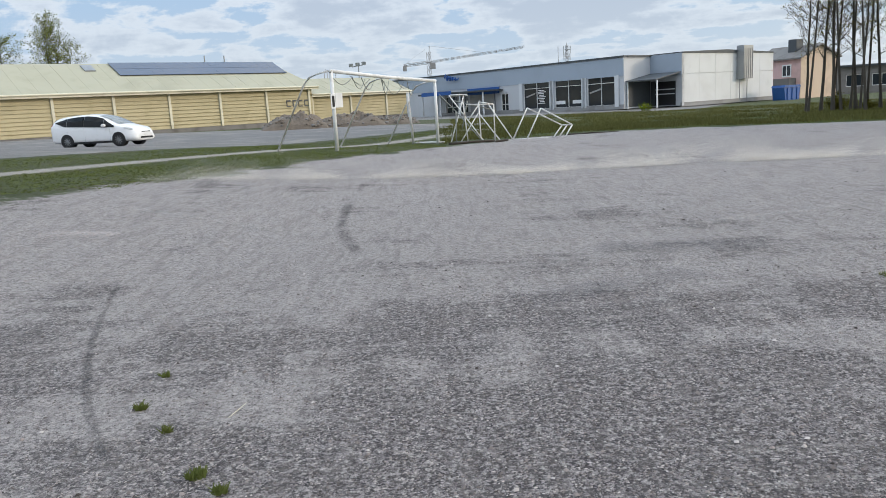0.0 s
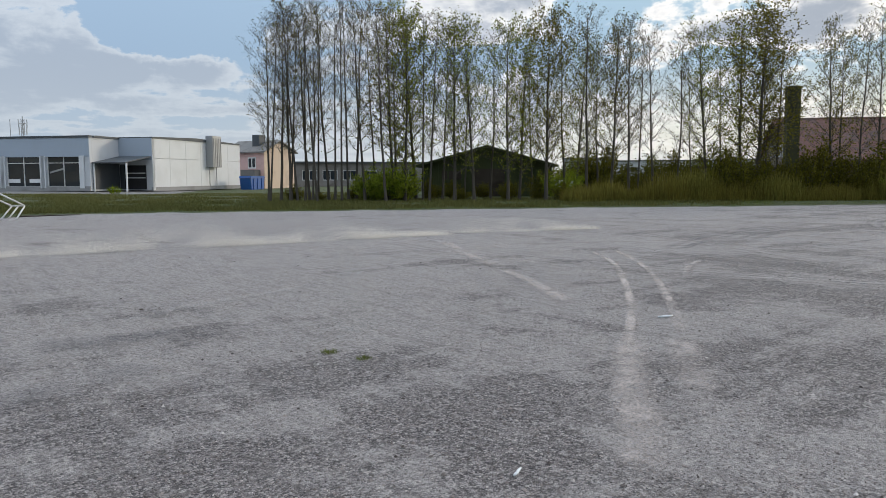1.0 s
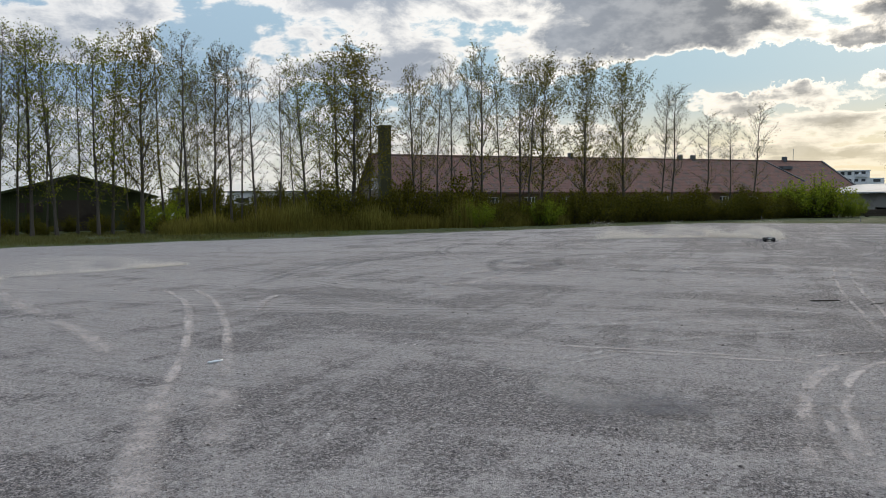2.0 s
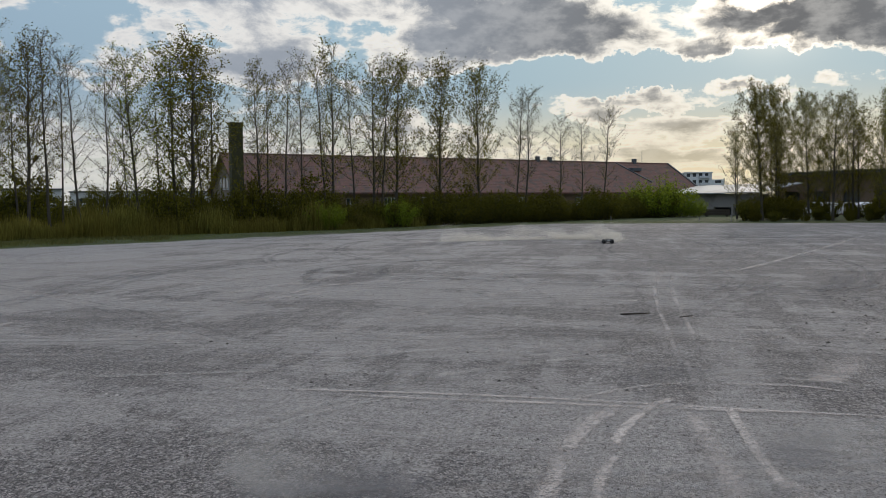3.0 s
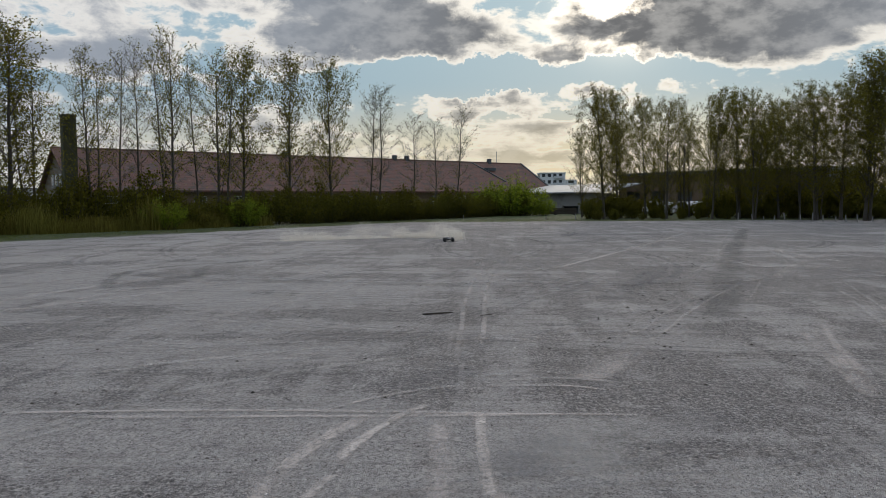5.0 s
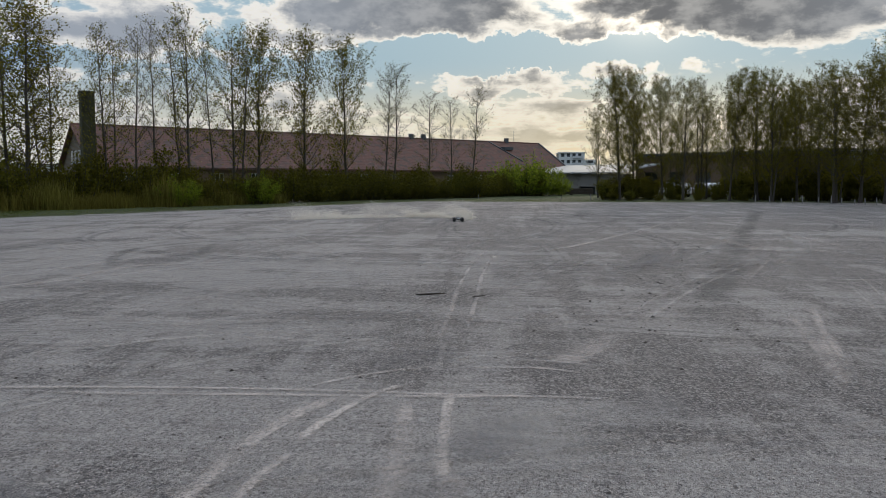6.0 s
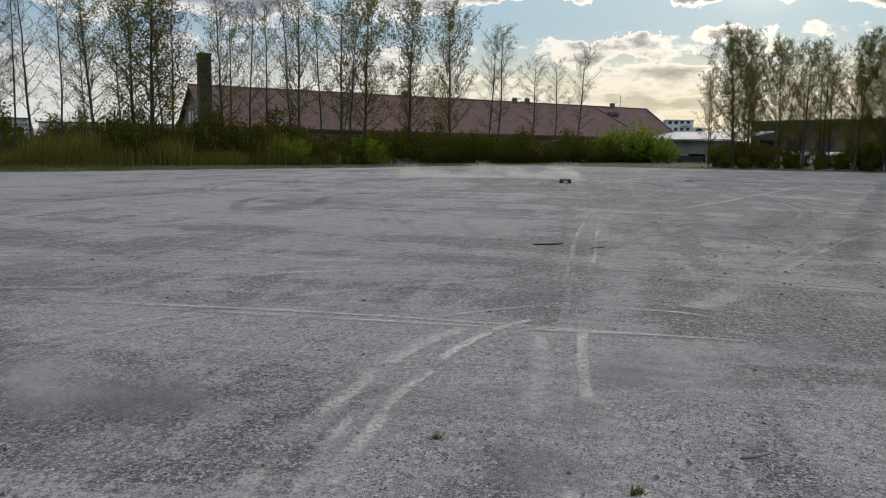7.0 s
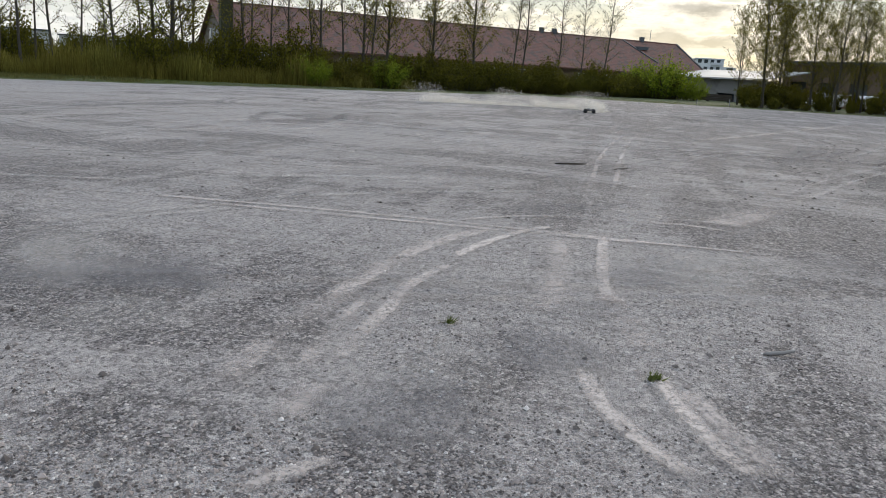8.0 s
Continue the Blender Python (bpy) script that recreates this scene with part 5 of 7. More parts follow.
# dark hedge below the eastern trees
under = []
az = -98.6
while az > -124:
    for d, s in ((63, 0.7), (66, 1.5), (70, 2.1)):
        if az > -101.4:
            s *= 0.62
        if -106.2 < az < -101.4:
            s *= 0.46  # a gap under the trees, with cars beyond
        p = polar2(az + rng.uniform(-0.4, 0.4), d - (-98 - az) * -0.25 + rng.uniform(-1, 1), 0)
        under.append((p.x, p.y, s * rng.uniform(0.8, 1.2), rng.uniform(0, 360), 1.0))
    az -= 1.5
scatter(grow_shrub("shrub", 35, 2.0, 1.4, 26, 3000, 0.11, M_LEAF_SHRUB, "low dark shrub below the eastern trees"), under)


def make_grass():
    """Verge grass: tufts of blades between the gravel and the trees."""
    rng = random.Random(9)
    verts, faces = [], []
    made = 0
    while made < 36000:
        if rng.random() < 0.45:
            az, k = rng.uniform(-4, -62), rng.random()
            d = 20 + 38 * rng.random()
        elif rng.random() < 0.7:
            az, d = rng.uniform(0, 38), 14 + 28 * rng.random()
        else:
            az, d = rng.uniform(-60, -122), 40 + 28 * rng.random()
        x, y = -math.sin(radians(az)) * d, math.cos(radians(az)) * d
        f = field_distance(x, y)
        u, v = west(x, y)
        if f > -0.1 + 0.5 * noise.noise((x * 0.6, y * 0.6, 2)) or f < -17 or (v < 25 and (u > 8.3 - 0.10 * v or abs(u - 3.6 - 0.05 * v) < 0.45)):
            if not (0 > f > -1 and rng.random() < 0.05):
                continue
        thick = 0.5 + 0.5 * noise.noise((x * 0.35, y * 0.35, 5))
        if rng.random() > thick * 1.3 + 0.05:
            continue
        z = gz(x, y)
        for b in range(3):
            a, hgt, w = rng.uniform(0, 6.28), rng.uniform(0.015, 0.05) * (0.5 + thick) * (0.55 if az > 0 else 1.0), rng.uniform(0.012, 0.03)
            ox, oy = rng.gauss(0, 0.07), rng.gauss(0, 0.07)
            k = len(verts)
            verts += [(x + ox - math.cos(a) * w, y + oy - math.sin(a) * w, z - 0.01), (x + ox + math.cos(a) * w, y + oy + math.sin(a) * w, z - 0.01), (x + ox + rng.gauss(0, 0.06), y + oy + rng.gauss(0, 0.06), z + hgt)]
            faces.append((k, k + 1, k + 2))
        made += 1
    tagged(mesh_object("verge_grass", verts, faces, M_GRASS), "short patchy green grass along the gravel edge", "grass", kind="stuff")


make_grass()


def make_weeds():
    """Rough ground cover on the bank before the shop: brown stalks and taller green tufts."""
    rng = random.Random(19)
    verts, faces = [], []
    made = 0
    while made < 30000:
        if made < 14000:
            az, d = rng.uniform(0, -60), 24 + 34 * rng.random()
        else:
            az, d = rng.uniform(-1, -33), 34 + 34 * rng.random()
        x, y = -math.sin(radians(az)) * d, math.cos(radians(az)) * d
        f = field_distance(x, y)
        if f > -1.2 or f < (-15 if made < 14000 else -36) or noise.noise((x * 0.3, y * 0.3, 8)) < rng.uniform(-0.35, 0.3):
            continue
        z = gz(x, y)
        for b in range(3):
            a, hgt, w = rng.uniform(0, 6.28), rng.uniform(0.04, 0.17), rng.uniform(0.012, 0.03)
            ox, oy = rng.gauss(0, 0.1), rng.gauss(0, 0.1)
            k = len(verts)
            verts += [(x + ox - math.cos(a) * w, y + oy - math.sin(a) * w, z - 0.01), (x + ox + math.cos(a) * w, y + oy + math.sin(a) * w, z - 0.01), (x + ox + rng.gauss(0, 0.08), y + oy + rng.gauss(0, 0.08), z + hgt)]
            faces.append((k, k + 1, k + 2))
        made += 1
    tagged(mesh_object("rough_grass", verts, faces, M_WEED), "rough brown and green weeds on the bank", "weeds", kind="stuff")


make_weeds()


# ---- goals and frames ----
def make_goal():
    """Full-size goal: x along the goal line, y to its back."""
    a, b = Vector((-3.36, 23.65, 0)), Vector((-0.23, 30.15, 0))
    d = (b - a).normalized()
    W, Ht = 7.32, 2.44
    za, zb = gz(a.x, a.y), gz(b.x, b.y)
    g = thing("football_goal", frame_at((a.x, a.y, 0), (d.x, d.y)), "white steel football goal with sagging net remains", "goal")
    for name, x, z in (("post", 0.0, za), ("post", W, zb)):
        part(name, bm_tube(bmesh.new(), [(x, 0, z - 0.05), (x, 0, z + Ht * 0.5), (x, 0, Ht + za if x == 0 else Ht + zb)], 0.06, 12), M_WHITE, g, "chipped white post", True)
    part("crossbar", bm_tube(bmesh.new(), [(-0.06, 0, Ht + za), (W / 2, 0, Ht + (za + zb) / 2 - 0.03), (W + 0.06, 0, Ht + zb)], 0.06, 12), M_WHITE, g, "", True)
    for x in (-0.05, W * 0.5, W - 0.05):
        zt = Ht + za + (zb - za) * x / W
        zf = gz(*(Vector((a.x, a.y)) + Vector((d.x, d.y)) * x + Vector((-d.y, d.x)) * 2.25))
        part("net_stay", bm_tube(bmesh.new(), [(x, 0.05, zt), (x, 0.45, zt - 0.05), (x, 0.8, zt - 0.16), (x, 1.0, zt - 0.36), (x, 2.25, zf - 0.03)], 0.032, 8), M_RUST, g, "flaking white net stay", True)
    part("ground_bar", bm_tube(bmesh.new(), [(W, -0.3, zb + 0.04), (W, 1.0, zb + 0.06)], 0.04, 8), M_RUST, g)
    part("rear_upright", bm_tube(bmesh.new(), [(W - 0.1, 1.05, zb), (W - 0.35, 1.05, zb + 2.05)], 0.05, 8), M_RUST, g, "", True)
    # net remains slung below the bar
    rng = random.Random(3)
    for i in range(9):
        bm = bmesh.new()
        x0, span = rng.uniform(0, 5.2), rng.uniform(1.2, 2.6)
        pts = []
        for k in range(9):
            f = k / 8
            x = x0 + span * f
            zt = Ht + za + (zb - za) * x / W
            pts.append((x, 0.1 + 0.7 * f * (1 if i % 2 else 0.6), zt - 0.08 - (0.25 + 0.12 * (i % 3)) * math.sin(math.pi * f)))
        bm_tube(bm, pts, 0.011, 4)
        part("net_cord", bm, M_NET, g)
    # notice on the near post
    s = part("notice", bm_box(bmesh.new(), (0.2, -0.085, za + 1.55), (0.40, 0.02, 0.44), None, 0.006), M_SIGN, g, "white notice board on the post")
    part("notice_picture", bm_box(bmesh.new(), (-0.14, -0.085, za + 1.52), (0.24, 0.016, 0.44), None, 0.004), M_SIGN, s)
    part("notice_shape", bm_box(bmesh.new(), (-0.14, -0.097, za + 1.52), (0.13, 0.008, 0.34), None, 0.03 * 0.1), M_BLACK, s, "dark unreadable shape")


make_goal()


def bar_frame(name, label, bars, r=0.026, mat=None):
    f = thing(name, pose(0, 0, -0.09), label, "goal")
    for (a, b) in bars:
        part("bar", bm_tube(bmesh.new(), [a, b], r, 8), mat or M_RUST, f, "", True)
    return f


# heap of small steel goals leaning on one another
bar_frame("small_goal", "small white steel goal leaning against another", [
    ((0.35, 30.6, 1.95), (1.69, 30.0, 0.0)), ((0.95, 30.6, 1.95), (0.3, 30.1, 0.0)), ((0.38, 30.6, 1.95), (0.95, 30.6, 1.95)),
    ((0.87, 30.3, 1.82), (1.01, 30.1, 0.0)), ((1.07, 30.0, 1.9), (0.95, 30.6, 1.95)), ((0.3, 30.12, 0.05), (1.69, 30.02, 0.05))])
bar_frame("small_goal", "white steel goal frame standing on its end", [
    ((1.5, 30.3, 1.62), (1.53, 30.2, 0.0)), ((1.51, 30.9, 1.2), (0.68, 30.5, 0.0)), ((1.51, 30.9, 1.2), (2.34, 30.2, 0.0)), ((2.1, 30.4, 1.5), (2.11, 30.6, 0.0)),
    ((1.86, 30.3, 1.55), (2.76, 29.95, 0.1)), ((1.01, 30.4, 1.55), (2.1, 30.4, 1.5)), ((1.5, 30.3, 1.62), (2.1, 30.4, 1.5)), ((1.54, 30.6, 1.55), (1.05, 30.5, 0.9))])
bar_frame("small_goal", "small white goal tipped on its back", [
    ((3.52, 31.2, 1.27), (2.85, 30.9, 0.02)), ((4.05, 31.0, 1.23), (3.4, 30.7, 0.02)), ((3.52, 31.2, 1.27), (4.85, 30.8, 0.52)), ((4.05, 31.0, 1.23), (5.19, 30.4, 0.53)),
    ((4.85, 30.8, 0.52), (5.19, 30.4, 0.53)), ((4.85, 30.8, 0.5), (4.45, 30.6, 0.04)), ((5.19, 30.4, 0.5), (4.86, 30.2, 0.04)), ((5.02, 30.6, 0.5), (4.64, 30.4, 0.04)),
    ((2.8, 30.9, 0.05), (4.45, 30.6, 0.04)), ((4.45, 30.6, 0.04), (4.86, 30.2, 0.04))], 0.029)

bar_frame("small_goal", "rusty bent goal frame tangled with the white ones", [((-0.02, 30.87, 2.0), (0.59, 30.46, 1.31)), ((0.59, 30.46, 1.31), (1.62, 29.81, 0.03)), ((0.5, 30.96, 1.74), (2.25, 30.87, 1.24)), ((1.6, 31.11, 1.68), (1.52, 31.02, 1.27)), ((0.59, 30.36, 1.31), (0.54, 30.06, 0.03)), ((1.08, 30.74, 1.69), (0.82, 30.55, 0.63)), ((0.42, 30.26, 0.12), (1.62, 30.21, 0.07))], 0.024, M_NET)


def make_log(p, q, r, label):
    rng = random.Random(int(p[0] * 100))
    t = thing("log", pose(p[0], p[1], gz(p[0], p[1])), label, "log")
    d = Vector((q[0] - p[0], q[1] - p[1], 0))
    pts = [d * k / 6 + Vector((rng.gauss(0, 0.02), rng.gauss(0, 0.02), r * 0.8 + rng.gauss(0, 0.008))) for k in range(7)]
    part("trunk", bm_tube(bmesh.new(), pts, [r * rng.uniform(0.85, 1.1) for k in range(7)], 8), M_SOIL_DARK, t, "", True)


make_log((0.25, 28.9), (2.0, 29.6), 0.045, "dark rotten log lying on the grass edge")
make_log((5.1, 31.6), (7.3, 31.5), 0.03, "thin dark log lying along the gravel edge")
make_log((2.05, 29.3), (2.55, 29.9), 0.045, "short dark log end beside the goals")


def make_pile(az, d, w, dep, h, seed, label):
    rng = random.Random(seed)
    p = polar(az, d)
    t = thing("rubble_pile", frame_at((p.x, p.y, p.z - 0.05), (math.cos(radians(az)), math.sin(radians(az)))), label, "rubble")
    verts, faces, n = [], [], 26
    for j in range(n):
        for i in range(n):
            x, y = (i / (n - 1) - 0.5) * 2, (j / (n - 1) - 0.5) * 2
            dome = max(0.0, 1 - x * x) ** 0.6 * max(0.0, 1 - y * y) ** 0.6
            z = h * dome * (0.72 + 0.5 * noise.noise((x * 2.2 + seed, y * 2.2, 1))) + 0.14 * dome * noise.noise((x * 9, y * 9, seed))
            verts.append((x * w / 2, y * dep / 2, max(z, 0)))
    for j in range(n - 1):
        for i in range(n - 1):
            k = j * n + i
            faces.append((k, k + 1, k + n + 1, k + n))
    mesh_object("mound", verts, faces, M_PILE, t)
    for i in range(80):
        x, y = rng.uniform(-0.45, 0.45), rng.uniform(-0.48, 0.05)
        v = verts[int((y + 0.5) * (n - 1)) * n + int((x + 0.5) * (n - 1))]
        bm = bmesh.new()
        bmesh.ops.create_icosphere(bm, subdivisions=1, radius=rng.uniform(0.06, 0.17))
        for vv in bm.verts:
            vv.co *= rng.uniform(0.7, 1.2)
            vv.co.z *= 0.7
        bm.transform(Matrix.Translation((v[0], v[1], v[2])))
        part("rubble_block", bm, M_CONCRETE if i % 2 else M_PILE, t)


make_pile(10.6, 56, 4.8, 3.0, 1.55, 2, "heap of brown soil and broken concrete")
make_pile(6.6, 57, 5.4, 3.0, 1.2, 5, "low heap of rubble and soil by the warehouse")
make_pile(3.4, 58, 4.2, 3.0, 0.85, 8, "spread of rubble and soil by the warehouse")


# ---- parked car ----
def make_car(m):
    car = thing("car", m, "parked white hatchback estate car on the asphalt", "car")
    # stations from tail to nose: x, underside, belt height, top height, half widths at sill, belt and top
    st = [(-2.31, 0.34, 0.94, 1.06, 0.72, 0.76, 0.62), (-2.27, 0.26, 1.00, 1.22, 0.82, 0.85, 0.62), (-2.15, 0.23, 1.02, 1.42, 0.87, 0.88, 0.58), (-1.95, 0.22, 1.02, 1.49, 0.89, 0.89, 0.60), (-1.55, 0.21, 1.00, 1.545, 0.90, 0.90, 0.63),
          (-0.90, 0.20, 0.97, 1.59, 0.90, 0.90, 0.65), (-0.25, 0.20, 0.945, 1.60, 0.90, 0.90, 0.655), (0.25, 0.20, 0.925, 1.555, 0.90, 0.90, 0.645), (0.70, 0.20, 0.915, 1.42, 0.90, 0.895, 0.64),
          (1.12, 0.20, 0.91, 1.20, 0.90, 0.885, 0.67), (1.42, 0.20, 0.90, 1.055, 0.90, 0.875, 0.71), (1.75, 0.20, 0.85, 0.985, 0.89, 0.85, 0.70), (2.02, 0.20, 0.77, 0.90, 0.88, 0.81, 0.64), (2.22, 0.20, 0.66, 0.80, 0.83, 0.75, 0.54), (2.33, 0.22, 0.54, 0.68, 0.74, 0.66, 0.44), (2.36, 0.30, 0.48, 0.58, 0.64, 0.58, 0.38)]

    def ring(s):
        x, zb, zm, zt, wl, wb, wt = s
        half = [(0.0, zb), (wl * 0.9, zb), (wl, zb + 0.12), (wl * 1.005, (zb + zm) / 2), (wb, zm), ((wb + wt) / 2 + 0.03, (zm + zt) / 2 + 0.02), (wt, zt - 0.06), (wt * 0.72, zt - 0.005), (0.0, zt + 0.012)]
        return [(x, -y, z) for y, z in half] + [(x, y, z) for y, z in half[-2:0:-1]]

    bm = bmesh.new()
    rings = [[bm.verts.new(p) for p in ring(s)] for s in st]
    k = len(rings[0])
    for a, b in zip(rings, rings[1:]):
        for i in range(k):
            bm.faces.new((a[i], a[(i + 1) % k], b[(i + 1) % k], b[i]))
    bm.faces.new(rings[0])
    bm.faces.new(rings[-1][::-1])
    body = part("body", bm, M_CAR, car, "", True)
    sub = body.modifiers.new("smooth", "SUBSURF")
    sub.levels = sub.render_levels = 2

    def at(s, side, f):
        """A point on the window band: f from belt (0) to roof rail (1)."""
        x, zb, zm, zt, wl, wb, wt = s
        if f < 0.5:
            y, z = wb + ((wb + wt) / 2 + 0.03 - wb) * f * 2, zm + ((zm + zt) / 2 + 0.02 - zm) * f * 2
        else:
            y0, z0 = (wb + wt) / 2 + 0.03, (zm + zt) / 2 + 0.02
            y, z = y0 + (wt - y0) * (f - 0.5) * 2, z0 + (zt - 0.06 - z0) * (f - 0.5) * 2
        return Vector((x, side * (y + 0.006), z))

    def mid(x):
        for a, b in zip(st, st[1:]):
            if a[0] <= x <= b[0]:
                f = (x - a[0]) / (b[0] - a[0])
                return tuple(p + (q - p) * f for p, q in zip(a, b))

    for side in (-1, 1):
        # side panes: quarter light, rear door, front door, wing light
        for x0, x1, f1a, f1b in ((-2.0, -1.345, 0.52, 0.86), (-1.335, -0.395, 0.86, 0.93), (-0.385, 0.64, 0.93, 0.9), (0.65, 1.22, 0.84, 0.30)):
            bm = bmesh.new()
            cols = []
            for i in range(6):
                x = x0 + (x1 - x0) * i / 5
                top = f1a + (f1b - f1a) * i / 5
                low = 0.03 + 0.06 * max(0.0, 0.6 - x) / 2 + 0.34 * max(0.0, -1.5 - x) / 0.5
                cols.append([bm.verts.new(at(mid(x), side, f)) for f in (low, (low + top) / 2, top)])
            for a, b in zip(cols, cols[1:]):
                for j in range(2):
                    bm.faces.new((a[j], a[j + 1], b[j + 1], b[j]))
            bmesh.ops.solidify(bm, geom=bm.faces, thickness=0.008)
            part("side_window", bm, M_CAR_GLASS, car)
        mirror = bm_box(bmesh.new(), (0.74, side * 0.99, 1.02), (0.17, 0.2, 0.14), None, 0.03)
        part("mirror", mirror, M_CAR, car)
        bm = bm_box(bmesh.new(), (0, 0, 0), (0.46, 0.12, 0.13), pose(1.92, side * 0.775, 0.80, 0, 14, side * -16), 0.04)
        part("headlight", bm, M_LAMP, car, "clear swept headlight")
        part("tail_light", bm_box(bmesh.new(), (-2.19, side * 0.72, 0.98), (0.10, 0.2, 0.40), None, 0.04), M_RED, car, "red tail light")
        part("fog_lamp_slot", bm_box(bmesh.new(), (2.22, side * 0.70, 0.42), (0.12, 0.05, 0.18), None, 0.015), M_BLACK, car)
        for x in (-0.55, 0.45):
            part("door_handle", bm_box(bmesh.new(), (x - 0.05, side * 0.905, 0.86), (0.2, 0.03, 0.04), None, 0.01), M_CAR, car)
        for x in (-1.33, -0.39, 0.98):
            part("door_gap", bm_box(bmesh.new(), (x, side * 0.887, 0.6), (0.005, 0.03, 0.6)), M_STEEL, car)
        part("sill", bm_box(bmesh.new(), (0.0, side * 0.87, 0.24), (2.2, 0.06, 0.1), None, 0.02), M_BLACK, car)
    bm = bmesh.new()
    grid = [[bm.verts.new((x, y * w, z + 0.02 - 0.05 * y * y)) for y in (-1, -0.5, 0, 0.5, 1)] for x, w, z in ((0.36, 0.56, 1.525), (0.70, 0.585, 1.425), (1.1, 0.62, 1.225), (1.44, 0.66, 1.065))]
    for a, b in zip(grid, grid[1:]):
        for i in range(4):
            bm.faces.new((a[i], a[i + 1], b[i + 1], b[i]))
    bmesh.ops.solidify(bm, geom=bm.faces, thickness=0.01)
    part("windscreen", bm, M_WINDSCREEN, car)
    part("rear_window", bm_box(bmesh.new(), (0, 0, 0), (0.04, 1.05, 0.32), pose(-2.21, 0, 1.24, 0, 22, 0), 0.015), M_CAR_GLASS, car)
    part("grille", bm_box(bmesh.new(), (2.325, 0, 0.37), (0.1, 1.05, 0.14), None, 0.03), M_BLACK, car)
    part("upper_grille", bm_box(bmesh.new(), (2.31, 0, 0.63), (0.09, 0.70, 0.05), None, 0.015), M_BLACK, car)
    part("number_plate", bm_box(bmesh.new(), (2.362, 0, 0.49), (0.02, 0.46, 0.10), None, 0.004), M_SIGN, car, "blank white number plate")
    for x in (-1.38, 1.42):
        for side in (-1, 1):
            c = Vector((x, side * 0.815, 0.325))
            bm = bmesh.new()
            prof = [(0.21, -0.09), (0.30, -0.105), (0.322, -0.08), (0.325, 0.0), (0.322, 0.08), (0.30, 0.105), (0.21, 0.09)]
            rs = [[bm.verts.new((c.x + r * math.cos(a), c.y + y, c.z + r * math.sin(a))) for r, y in prof] for a in (2 * math.pi * i / 28 for i in range(28))]
            for i in range(28):
                a, b = rs[i], rs[(i + 1) % 28]
                for j in range(len(prof)):
                    bm.faces.new((a[j], a[(j + 1) % len(prof)], b[(j + 1) % len(prof)], b[j]))
            wheel = part("wheel", bm, M_TYRE, car, "", True)
            bm = bmesh.new()
            for i in range(10):
                a = 2 * math.pi * i / 10
                bm_tube(bm, [(c.x, c.y + side * 0.085, c.z), (c.x + 0.2 * math.cos(a), c.y + side * 0.09, c.z + 0.2 * math.sin(a))], [0.03, 0.018], 5)
            bm_tube(bm, [c + Vector((0, side * 0.03, 0)), c + Vector((0, side * 0.1, 0))], 0.05, 12)
            part("rim", bm, M_RIM, wheel)
            part("brake_disc", bm_tube(bmesh.new(), [c + Vector((0, side * 0.0, 0)), c + Vector((0, side * 0.05, 0))], 0.205, 20), M_BLACK, wheel)
            part("wheel_well", bm_tube(bmesh.new(), [(c.x, side * 0.6, c.z + 0.02), (c.x, side * 0.908, c.z + 0.012)], 0.350, 28), M_BLACK, car)
    return car


p = polar(23.75, 39.6)
make_car(pose(p.x, p.y, p.z + 0.005, 0, 0, -12) @ Matrix.Diagonal((0.955, 0.955, 0.955, 1)))


